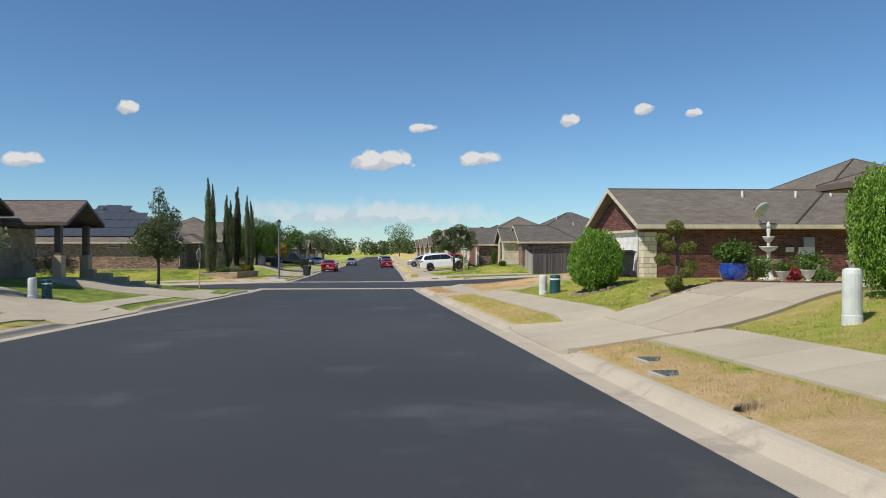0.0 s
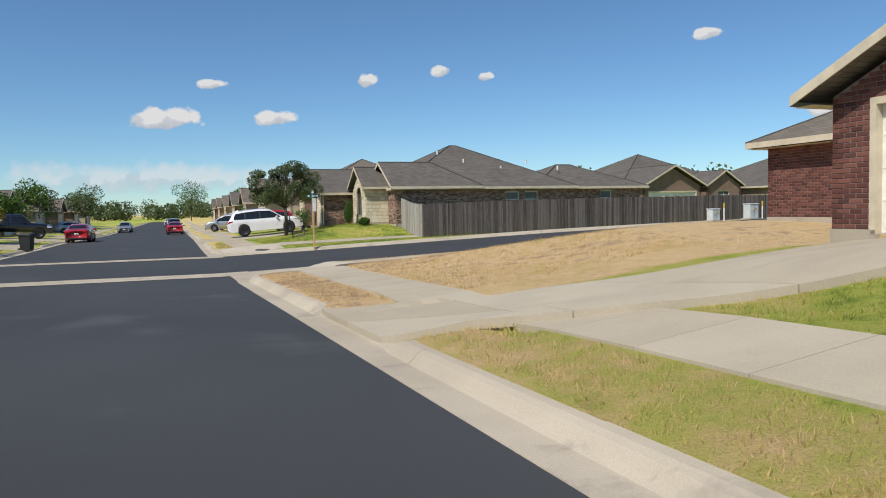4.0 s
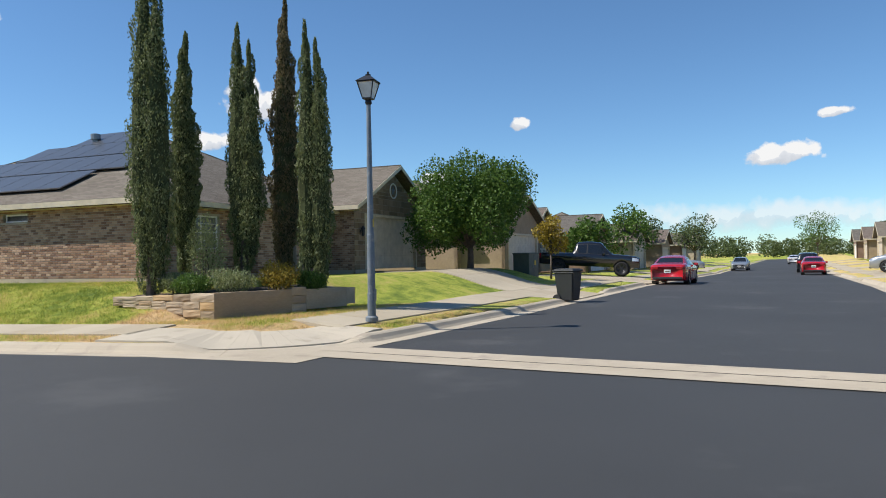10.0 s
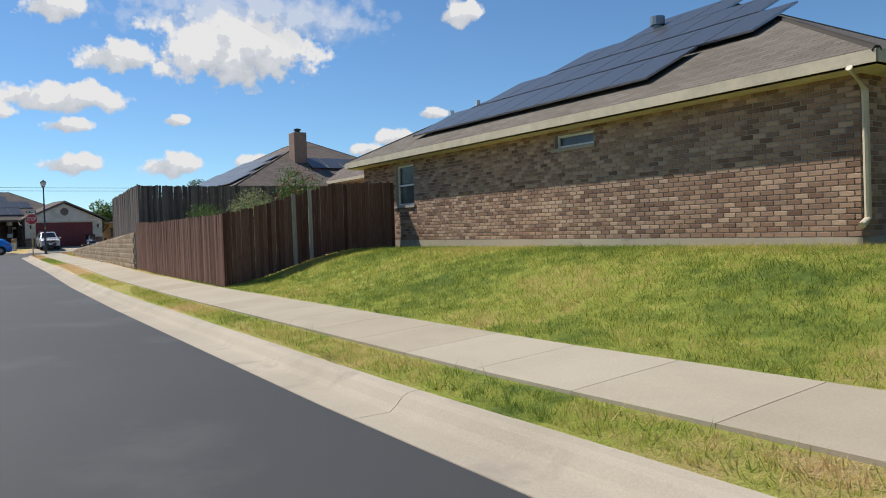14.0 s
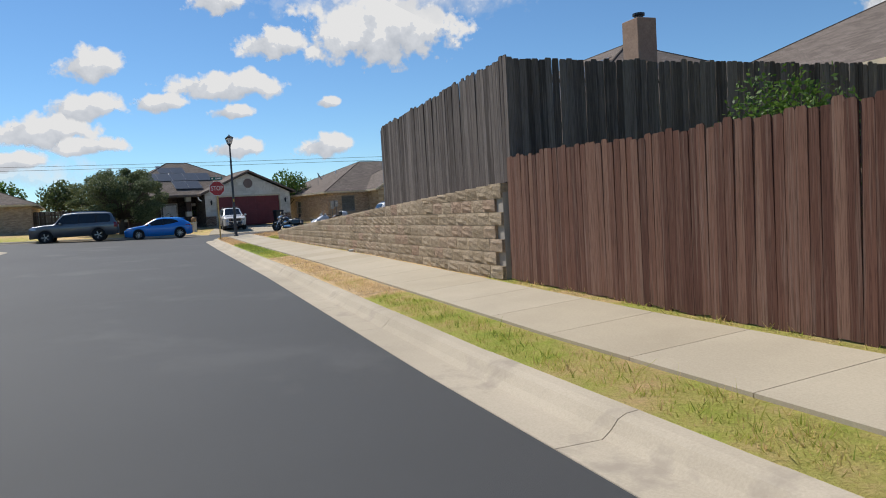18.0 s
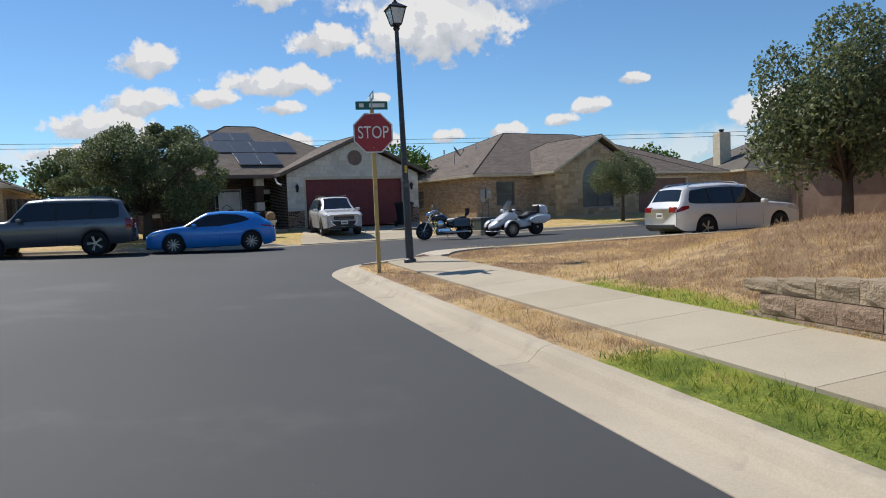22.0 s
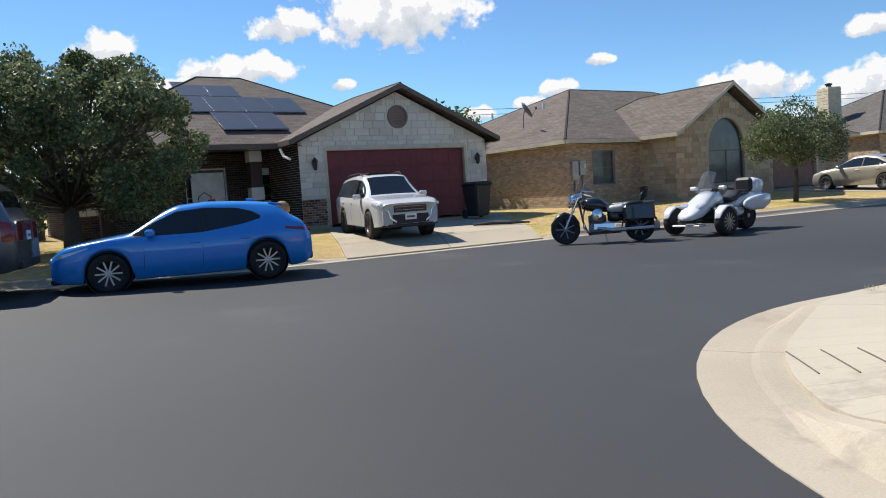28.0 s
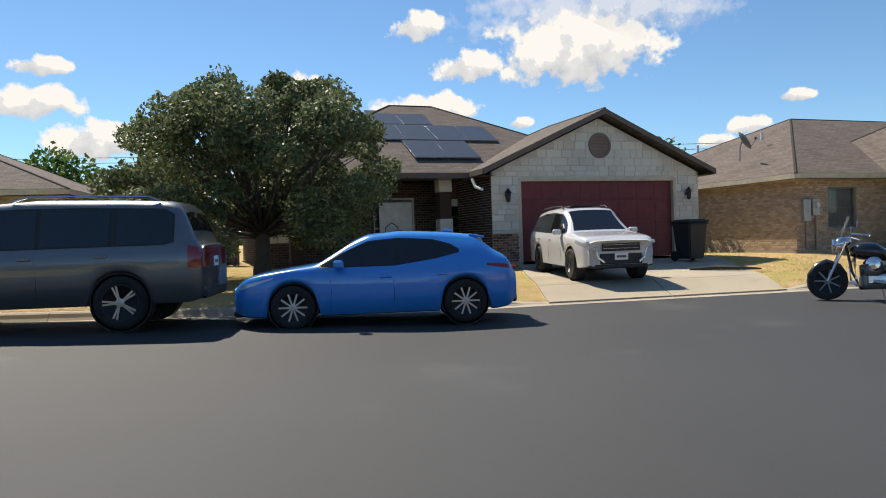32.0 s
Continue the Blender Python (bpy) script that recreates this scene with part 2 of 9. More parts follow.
B_MIX = [(0, (0.11, 0.055, 0.048)), (0.22, (0.28, 0.135, 0.10)), (0.5, (0.44, 0.29, 0.22)), (0.78, (0.60, 0.49, 0.40)), (0.9, (0.66, 0.57, 0.48)), (1, (0.16, 0.09, 0.075))]
B_DARKMIX = [(0, (0.10, 0.065, 0.055)), (0.3, (0.22, 0.115, 0.08)), (0.6, (0.34, 0.205, 0.145)), (0.85, (0.44, 0.32, 0.24)), (1, (0.14, 0.09, 0.075))]
B_TAN = [(0, (0.38, 0.285, 0.20)), (0.4, (0.50, 0.38, 0.265)), (0.75, (0.60, 0.47, 0.335)), (1, (0.33, 0.245, 0.175))]
S_BROWN = [(0, (0.20, 0.145, 0.095)), (0.5, (0.29, 0.21, 0.14)), (1, (0.36, 0.27, 0.19))]
S_TAN = [(0, (0.42, 0.31, 0.19)), (0.4, (0.55, 0.43, 0.28)), (0.8, (0.62, 0.50, 0.34)), (1, (0.36, 0.26, 0.16))]
S_WHITE = [(0, (0.66, 0.62, 0.54)), (0.5, (0.76, 0.72, 0.64)), (1, (0.82, 0.79, 0.71))]
S_CREAM = [(0, (0.62, 0.52, 0.36)), (0.5, (0.75, 0.66, 0.48)), (1, (0.82, 0.75, 0.60))]
for key, stops in (("brick_brown", B_BROWN), ("brick_red", B_RED), ("brick_mix", B_MIX), ("brick_darkmix", B_DARKMIX), ("brick_tan", B_TAN), ("stone_brown", S_BROWN), ("stone_tan", S_TAN), ("stone_white", S_WHITE), ("stone_cream", S_CREAM)):
    M[key] = island(key, stops)
M["brick_umber"] = island("umber_brick", [(0, (0.045, 0.03, 0.026)), (0.5, (0.085, 0.055, 0.045)), (1, (0.12, 0.08, 0.065))])
M["brick_red_one"] = island("brick_red_one", B_RED, source="object")
M["brick_brown_one"] = island("brick_brown_one", B_BROWN, source="object")


def board_mat(name, stops, grey, wear):
    """Upright boards: each its own tone, with grain running up it and weathered streaks."""
    m, nt, p = nodes_of(name)
    info, tc = nt.nodes.new("ShaderNodeObjectInfo"), nt.nodes.new("ShaderNodeTexCoord")
    off = nt.nodes.new("ShaderNodeMath")
    off.operation, off.inputs[1].default_value = "MULTIPLY", 90.0
    link(nt, info.outputs["Random"], off.inputs[0])
    mp = nt.nodes.new("ShaderNodeMapping")
    link(nt, tc.outputs["Object"], mp.inputs["Vector"])
    link(nt, off.outputs[0], mp.inputs["Location"])
    mp.inputs["Scale"].default_value = (1.0, 1.0, 0.05)
    fine, broad = nt.nodes.new("ShaderNodeTexNoise"), nt.nodes.new("ShaderNodeTexNoise")
    for n, sc in ((fine, 130.0), (broad, 24.0)):
        n.inputs["Scale"].default_value, n.inputs["Detail"].default_value, n.inputs["Roughness"].default_value = sc, 5, 0.65
        link(nt, mp.outputs[0], n.inputs["Vector"])
    col = ramp(nt, info.outputs["Random"], stops)
    col = mixc(nt, ramp(nt, broad.outputs[0], [(0.50, (0, 0, 0)), (0.72, (wear, wear, wear))]), col, grey)
    col = mixc(nt, 0.8, col, ramp(nt, fine.outputs[0], [(0.34, (0.35, 0.33, 0.31)), (0.55, (1, 1, 1))]), "MULTIPLY")
    link(nt, col, p.inputs["Base Color"])
    p.inputs["Roughness"].default_value = 0.88
    p.inputs["Specular IOR Level"].default_value = 0.2
    bump(nt, p, fine.outputs[0], 0.7, 0.004)
    return m


M["fence_red"] = board_mat("stained_fence_wood", [(0, (0.10, 0.045, 0.032)), (0.5, (0.16, 0.078, 0.055)), (1, (0.22, 0.125, 0.09))], (0.25, 0.18, 0.145), 0.65)
M["fence_grey"] = board_mat("weathered_fence_wood", [(0, (0.070, 0.058, 0.052)), (0.5, (0.125, 0.105, 0.095)), (1, (0.20, 0.175, 0.16))], (0.28, 0.25, 0.23), 0.65)
M["fence_pale"] = board_mat("silvered_fence_wood", [(0, (0.30, 0.275, 0.24)), (0.5, (0.42, 0.385, 0.34)), (1, (0.50, 0.47, 0.42))], (0.55, 0.52, 0.47), 0.6)
M["block"] = island("split_face_block", [(0, (0.42, 0.33, 0.22)), (0.4, (0.53, 0.42, 0.29)), (0.75, (0.60, 0.48, 0.34)), (1, (0.50, 0.35, 0.25))], 0.95, 22, 1.0, 0.05, "object", 0.5)
M["chimney_brick"] = grainy("chimney_brick", (0.22, 0.145, 0.105), (0.36, 0.25, 0.185), 2.0, 14, 0.9, 0.5, 0.01)
M["solar"] = plain("solar_cells", (0.06, 0.065, 0.074), 0.32, 0.0, 0.0, 0.08, 0.5)
M["solar_frame"] = plain("solar_frame", (0.30, 0.31, 0.33), 0.35, 0.8)


# ---- builders ----
def mesh_of(name, verts, faces, mat, smooth=False):
    me = bpy.data.meshes.new(name)
    me.from_pydata([tuple(v) for v in verts], [], faces)
    if mat is not None:
        me.materials.append(mat)
    if smooth:
        me.polygons.foreach_set("use_smooth", [True] * len(me.polygons))
    return me


def part(name, geo, mat, parent=None, label="", m=None, smooth=False):
    """Links a bmesh, a mesh, or a pair of vertices and faces as ONE mesh object under a thing."""
    if isinstance(geo, bmesh.types.BMesh):
        me = bpy.data.meshes.new(name)
        geo.to_mesh(me)
        geo.free()
        me.materials.append(mat)
        if smooth:
            me.polygons.foreach_set("use_smooth", [True] * len(me.polygons))
    elif isinstance(geo, tuple):
        me = mesh_of(name, geo[0], geo[1], mat, smooth)
    else:
        me = geo
    ob = new(name, me)
    if parent is not None:
        ob.parent = parent
    if m is not None:
        ob.matrix_basis = m
    if label:
        ob["label"] = label
    return ob


def thing(name, m, label, category, group="", kind=""):
    ob = new(name)
    ob.matrix_basis = m
    return tagged(ob, label, category, group, kind)


def add_box(bm, lo, hi, m=None, bevel=0.0):
    r = bmesh.ops.create_cube(bm, size=1.0)
    vs = r["verts"]
    for v in vs:
        v.co = Vector([lo[i] + (v.co[i] + 0.5) * (hi[i] - lo[i]) for i in range(3)])
    if bevel:
        es = list({e for v in vs for e in v.link_edges})
        b = bmesh.ops.bevel(bm, geom=es, offset=bevel, segments=1, affect="EDGES")
        vs = list({v for f in b["faces"] for v in f.verts} | {v for v in vs if v.is_valid})
    if m is not None:
        bmesh.ops.transform(bm, matrix=m, verts=vs)
    return vs


def box(lo, hi, bevel=0.0, m=None):
    bm = bmesh.new()
    add_box(bm, lo, hi, m, bevel)
    return bm


def add_tube(bm, pts, radii, seg=8, caps=True):
    """A round bar along points, with a radius at each."""
    rings = []
    pts = [Vector(p) for p in pts]
    if isinstance(radii, (int, float)):
        radii = [radii] * len(pts)
    for i, p in enumerate(pts):
        d = (pts[min(i + 1, len(pts) - 1)] - pts[max(i - 1, 0)]).normalized()
        side = d.orthogonal().normalized() if abs(d.z) < 0.95 else Vector((1, 0, 0))
        if abs(d.z) < 0.95:
            side = Vector((0, 0, 1)).cross(d).normalized()
        up = d.cross(side).normalized()
        rings.append([bm.verts.new(p + (side * math.cos(a) + up * math.sin(a)) * radii[i]) for a in [2 * math.pi * k / seg for k in range(seg)]])
    for a, b in zip(rings, rings[1:]):
        for k in range(seg):
            bm.faces.new((a[k], a[(k + 1) % seg], b[(k + 1) % seg], b[k]))
    if caps:
        bm.faces.new(rings[0][::-1])
        bm.faces.new(rings[-1])
    return bm


def tube(pts, radii, seg=8):
    return add_tube(bmesh.new(), pts, radii, seg)


def lathe(profile, seg=16):
    """A body turned about z from (radius, height) pairs."""
    bm = bmesh.new()
    rings = [[bm.verts.new((r * math.cos(2 * math.pi * k / seg), r * math.sin(2 * math.pi * k / seg), z)) for k in range(seg)] for r, z in profile]
    for a, b in zip(rings, rings[1:]):
        for k in range(seg):
            bm.faces.new((a[k], a[(k + 1) % seg], b[(k + 1) % seg], b[k]))
    bm.faces.new(rings[0][::-1])
    bm.faces.new(rings[-1])
    return bm


# ---- plan of the streets ----
def arc_corner(p_in, corner, p_out, r, n=17):
    """Rounds a corner between two straight edges with radius r."""
    c, a, b = Vector(corner), (Vector(p_in) - Vector(corner)).normalized(), (Vector(p_out) - Vector(corner)).normalized()
    ang = a.angle(b)
    t = r / math.tan(ang / 2)
    mid = c + (a + b).normalized() * (r / math.sin(ang / 2))
    s, e = c + a * t - mid, c + b * t - mid
    tot = s.angle(e)
    sign = 1 if s.x * e.y - s.y * e.x > 0 else -1
    return [mid + Matrix.Rotation(sign * tot * k / (n - 1), 2) @ s for k in range(n)]


def bn(x):
    return 6.84 + 0.113 * (x + 16.42)


def ar(y):
    return 3.65 - 0.063 * y if y < 9.8 else 3.03 - 0.045 * (y - 9.8)


def al(y):
    return -6.27 - 0.052 * (y + 2.3) if y < -2.3 else (-6.27 - 0.012 * (y + 2.3) if y < 20 else -6.54 - 0.042 * (y - 20))


def cn(y):
    return -77.1 - 0.22 * (y - 3.4)


def cf(y):
    return -86.1 - 0.22 * (y + 1.9)


BW = 9.4
V2 = lambda x, y: Vector((x, y))
c_se, c_ne = V2(ar(0.0), bn(ar(0.0)) - BW), V2(ar(9.0), bn(ar(9.0)))
c_nw, c_sw = V2(al(8.0), bn(al(8.0))), V2(al(-1.4), bn(al(-1.4)) - BW)
c_cn, c_cs = V2(-76.4, bn(-76.4)), V2(-74.2, bn(-74.2) - BW)
line_se = [V2(ar(y), y) for y in (-90, -60, -40, -25, -12)] + arc_corner((ar(-12), -12), c_se, (20, bn(20) - BW), 4.0) + [V2(x, bn(x) - BW) for x in (12, 30, 70)]
line_ne = [V2(x, bn(x)) for x in (70, 30, 12)] + arc_corner((20, bn(20)), c_ne, (ar(20), 20), 3.6) + [V2(ar(y), y) for y in (18, 40, 80, 230)]
line_nw = [V2(al(y), y) for y in (230, 80, 40, 25, 17.5)] + arc_corner((al(17), 17), c_nw, (-20, bn(-20)), 3.6) + [V2(x, bn(x)) for x in (-14, -30, -50)] + arc_corner((-50, bn(-50)), c_cn, (cn(12), 12), 4.4) + [V2(cn(y), y) for y in (9, 25, 60, 90)]
line_w = [V2(cf(y), y) for y in (90, 60, 30, 10, -10, -40, -80)]
line_sw = [V2(cn(y), y) for y in (-80, -40, -18)] + arc_corner((cn(-18), -18), c_cs, (-40, bn(-40) - BW), 3.5) + [V2(x, bn(x) - BW) for x in (-50, -30, -14)] + arc_corner((-20, bn(-20) - BW), c_sw, (al(-12), -12), 4.0) + [V2(al(y), y) for y in (-12, -25, -40, -60, -90)]
EDGES = [line_se, line_ne, line_nw, line_w, line_sw]
POLY = np.array([tuple(p) for l in EDGES for p in l])
SEGS = np.array([(*a, *b) for l in EDGES for a, b in zip(l, l[1:])])


def lerp(x, xs, ys):
    return np.interp(x, xs, ys)


def road_z(x, y):
    x, y = np.asarray(x, float), np.asarray(y, float)
    z = np.where(y < -2.3, 0.0265 * (-np.maximum(y, -120) - 2.3), 0.0) + np.where(y > 34, -0.012 * (np.minimum(y, 72) - 34), 0.0)
    z = z + lerp(-x, [9, 17, 28.5, 37.6, 47.9, 63.8, 75.2, 82, 91], [0, -0.15, -0.23, -0.23, -0.09, 0.0, 0.11, 0.19, 0.2])
    return z + np.where(x > 3.4, 0.03 * (np.minimum(x, 45) - 3.4), 0.0) * np.clip((y + 9) / 9, 0, 1) * np.clip((18 - y) / 7, 0, 1)


def nearest(x, y):
    """Distance from the asphalt's edge (outside positive) and the nearest place on it."""
    P = np.stack([np.asarray(x, float).ravel(), np.asarray(y, float).ravel()], 1)
    best, bx, by = np.full(len(P), 1e9), np.zeros(len(P)), np.zeros(len(P))
    for ax, ay, cx, cy in SEGS:
        dx, dy = cx - ax, cy - ay
        t = np.clip(((P[:, 0] - ax) * dx + (P[:, 1] - ay) * dy) / (dx * dx + dy * dy), 0, 1)
        qx, qy = ax + t * dx, ay + t * dy
        d = np.hypot(P[:, 0] - qx, P[:, 1] - qy)
        k = d < best
        best[k], bx[k], by[k] = d[k], qx[k], qy[k]
    inside = np.zeros(len(P), bool)
    a, b = POLY, np.roll(POLY, -1, 0)
    for (x0, y0), (x1, y1) in zip(a, b):
        if y0 != y1:
            k = ((y0 > P[:, 1]) != (y1 > P[:, 1])) & (P[:, 0] < (x1 - x0) * (P[:, 1] - y0) / (y1 - y0) + x0)
            inside ^= k
    return np.where(inside, -best, best), bx, by


def smooth(t):
    t = np.clip(t, 0, 1)
    return t * t * (3 - 2 * t)


WALL_D = 2.62
# (x, y, half width): where the kerb lies down
DRIVES = [(al(-13.6), -13.6, 2.7), (ar(-35.75), -35.75, 2.05), (ar(-15), -15, 1.6), (al(-28), -28, 2.6), (al(24.6), 24.6, 2.4), (ar(28), 28, 3.2), (cf(2.4), 2.4, 2.9), (cf(25), 25, 2.6)]
for q in (arc_corner((al(17), 17), c_nw, (-20, bn(-20)), 3.6), arc_corner((20, bn(20)), c_ne, (ar(20), 20), 3.6), arc_corner((ar(-12), -12), c_se, (20, bn(20) - BW), 4.0), arc_corner((-50, bn(-50)), c_cn, (cn(12), 12), 4.4)):
    DRIVES.append((q[8].x, q[8].y, 1.3))
for q in (34.5, 52, 69, 86, 103, 120):
    DRIVES.append((al(q + 3.6), q + 3.6, 2.2))
for q in (49.5, 67, 84, 101, 118, 135):
    DRIVES.append((ar(q - 3.6), q - 3.6, 2.2))


def lawn_rise(x, y, d):
    """Height of the turf over the road beside it."""
    north = (x < -9) & (x > -80) & (y > bn(x) - 4.7)
    far = x < -82
    top = np.where(far, 0.22, np.where(north, 0.78, 0.62))
    wide = np.where(north, 3.4, np.where(far, 6.0, 6.5))
    se = np.where(x > 3.2, smooth((-14.0 - y) / 6.0), 0.0)
    top, wide = top + (0.58 - top) * se, wide + (3.0 - wide) * se
    top = np.where((x < -6) & (y > 30) & (x > -40), 0.25, np.where((x < -6) & (y < -4) & (x > -40), 0.95, top))
    lip = np.where(north, 0.13, 0.07 + 0.27 * se)
    bed = smooth((x + 12.6) / 1.4) * (1 - smooth((y - 15) / 4)) * (x < -5) * (y > 5)
    lot = (x > 3) * (y < 3) * smooth((y + 14) / 5) * smooth((x - 8) / 8)
    top = top + 0.42 * lot
    ne = (x > 4) & (y > 5)
    top = np.where(ne, 0.94 - 0.5 * smooth((y - 21) / 4), top)
    top = top - 0.72 * smooth((-66.0 - x) / 4) * north
    t = np.clip((d - 2.5 - 0.65 * se - 2.6 * bed) / wide, 0, 1)
    t = t - 0.06 * np.sin(t * 2 * math.pi)
    z = 0.15 + lip * np.clip((d - 0.5) / (2.0 + 0.6 * se), 0, 1) + top * t + 0.004 * np.clip(d - 9, 0, 30)
    low = np.zeros(np.shape(d))
    for px, py, w in DRIVES:
        s = np.sqrt(np.maximum(0, (x - px) ** 2 + (y - py) ** 2 - np.asarray(d) ** 2))
        low = np.maximum(low, np.clip(1 - (s - w) / 0.7, 0, 1))
    z = z * (1 - low * (1 - np.clip((d - 0.45) / np.where((x > 3.2) & (y < -14), 3.2, 2.0), 0, 1)))
    bank = (x < -41.3) & (x > -66) & (y > bn(x)) & (y < 40)
    wall_h = lerp(-x, [41.4, 48.5, 54.2, 62.2, 63.4], [1.55, 1.28, 1.05, 0.72, 0.62])
    held = wall_h - road_z(x, y) + (1.42 - wall_h) * smooth((d - WALL_D - 0.3) / (5.0 + 2.0 * smooth((-52 - x) / 8)))
    return np.where(bank & (d > WALL_D + 0.25) & (x > -63.2), np.maximum(held, 0.3), z)


def ground_z(x, y, d=None):
    if d is None:
        d = nearest(x, y)[0]
    z = road_z(x, y) + lawn_rise(np.asarray(x, float), np.asarray(y, float), d)
    return z


def gz(x, y):
    return float(ground_z(np.array([x]), np.array([y]))[0])


def rz(x, y):
    return float(road_z(x, y))


def dryness(x, y):
    """0 for watered lawns, 1 for straw."""
    d = np.full(x.shape, 0.52)
    d = np.where((x > 5) & (y > 6), 0.2 + 0.12 * np.sin(x * 0.9 + 1) * np.sin(y * 0.7), d)
    d = np.where((x > 3) & (y < 2) & (y > -14), np.where(x < 3.65 - 0.063 * y + 1.6, 0.86, 0.76), d)
    d = np.where((x > 3) & (y <= -14), 0.34, d)
    d = np.where((x > 3) & (y <= -14) & (x < 3.65 - 0.063 * y + 1.6), np.where(y > -35, 0.54, 0.66), d)
    d = np.where((x < -6) & (x > -34) & (y > 5), 0.25 + 0.12 * np.sin(x * 0.9 + y * 0.6) * np.sin(y * 0.8 - x * 0.3), d)
    d = np.where((x < -9) & (x > -34) & (y > 5) & (y < bn(x) + 1.3), 0.36 + 0.14 * np.sin(x * 1.3) * np.sin(x * 0.37 + 1), d)
    d = np.where((x < -6) & (x > -13) & (y > 5) & (y < 12.4), 0.58 + 0.2 * np.sin(x * 2.3 + y) * np.sin(y * 1.9 - x), d)
    d = np.where((x < -6) & (x > -10.4) & (y >= 12.4) & (y < 16.5), 0.5, d)
    d = np.where((x < -6) & (y < 0) & (x > -34), 0.06, d)
    d = np.where((x < -33) & (x > -42) & (y > 0), 0.4, d)
    d = np.where((x < -42) & (x > -49), 0.72, d)
    d = np.where((x <= -49) & (x > -68), 0.62, d)
    d = np.where((x <= -58) & (x > -67) & (y > 2.6) & (y < 6.5) & (x < -62.9), 0.25, d)
    d = np.where((x <= -46) & (x > -70) & (y < 0.113 * x + 10.4), np.where((x < -52) & (x > -63), 0.16, 0.85), d)
    d = np.where((x <= -67) & (x > -82) & (y > 1), 0.94 + 0.12 * np.sin(x * 1.7 + y) * np.sin(y * 1.3), d)
    d = np.where((x <= -76.2) & (x > -84) & (y > 2.9) & (x < -75.6 - 0.22 * (y - 3.4)), 0.52 + 0.1 * np.sin(y * 1.7), d)
    d = np.where(x < -84, 0.60, d)
    south = smooth((-17.0 - x) / 8.0) * smooth((x + 92.0) / 8.0) * (y < bn(x) - BW - 0.2)
    d = d + (0.42 + 0.14 * np.sin(x * 0.31 + y * 0.2) * np.sin(y * 0.37 - x * 0.12) - d) * south
    d = np.where((x > -67) & (x < -41) & (y > bn(x) + WALL_D + 0.25), 0.98 - 0.3 * smooth((y - 12.5) / 4), d)
    return d


# terrain: one sheet out to the horizon
gx = np.concatenate([-np.geomspace(2500, 116, 16), np.arange(-112, 44.9, 0.36), np.geomspace(48, 2500, 18)])
gy = np.concatenate([-np.geomspace(2500, 64, 18), np.arange(-61, 74.9, 0.36), np.geomspace(78, 2500, 18)])
GX, GY = np.meshgrid(gx, gy)
fx, fy = GX.ravel().copy(), GY.ravel().copy()
dd, nx_, ny_ = nearest(fx, fy)
snap = np.abs(dd - 0.58) < 0.2
k = 0.58 / np.maximum(dd[snap], 1e-6)
fx[snap], fy[snap] = nx_[snap] + (fx[snap] - nx_[snap]) * k, ny_[snap] + (fy[snap] - ny_[snap]) * k
dd[snap] = 0.58
fz = road_z(fx, fy) + np.where(dd < 0.57, -0.2, lawn_rise(fx, fy, dd))
for px, py, w in DRIVES:
    s = np.sqrt(np.maximum(0, (fx - px) ** 2 + (fy - py) ** 2 - dd ** 2))
    fz -= np.where((s < w + 1.4) & (dd > 1.65) & (dd < 3.1) & (fx > 3.2) & (fy < 0), 0.08, 0)
under = ((fx > -77.5) & (fx < -74.3) & (fy > 0) & (fy < 4.0) & (dd > 0.7) & (dd < 2.2)) | ((fx > -11.2) & (fx < -6) & (fy > 7) & (fy < 11) & (dd > 0.7) & (dd < 1.6))
under |= (fx > 3.2) & (fy < -20) & (dd > 1.95) & (dd < 2.8)
fz -= np.where(under, 0.05, 0)
nr, nc = GX.shape
idx = np.arange(nr * nc).reshape(nr, nc)
quads = np.stack([idx[:-1, :-1], idx[:-1, 1:], idx[1:, 1:], idx[1:, :-1]], -1).reshape(-1, 4)
ground = part("ground", (np.stack([fx, fy, fz], 1).tolist(), quads.tolist()), M["turf"], smooth=True)
att = ground.data.attributes.new("dry", "FLOAT", "POINT")
att.data.foreach_set("value", dryness(fx, fy).astype(np.float32))
tagged(ground, "mown lawns, green beside the houses and straw-dry elsewhere", "lawn", kind="structure")

# asphalt
gx = np.concatenate([np.arange(-108, -4.9, 0.3), np.arange(-4.9, 70, 0.3)])
gy = np.concatenate([np.arange(-90, 230, 0.3)])
GX, GY = np.meshgrid(gx, gy)
near = (GX > -109) & (np.abs(GY) < 95) | (np.abs(GX) < 16)
keep = np.zeros(GX.shape, bool)
dd = np.full(GX.shape, 9.0)
dd[near] = nearest(GX[near], GY[near])[0]
keep = dd < 0.47
idx = np.full(GX.shape, -1)
idx[keep] = np.arange(keep.sum())
full = keep[:-1, :-1] & keep[:-1, 1:] & keep[1:, 1:] & keep[1:, :-1]
quads = np.stack([idx[:-1, :-1][full], idx[:-1, 1:][full], idx[1:, 1:][full], idx[1:, :-1][full]], -1)
road = part("road", (np.stack([GX[keep], GY[keep], road_z(GX[keep], GY[keep])], 1).tolist(), quads.tolist()), M["asphalt"], smooth=True)
tagged(road, "dark resealed asphalt street with faint lighter tyre arcs", "road", kind="structure")


def resample(line, step):
    pts = [Vector(p) for p in line]
    out, carry = [pts[0]], 0.0
    for a, b in zip(pts, pts[1:]):
        L = (b - a).length
        n = max(1, round(L / step))
        out += [a.lerp(b, k / n) for k in range(1, n + 1)]
    return out


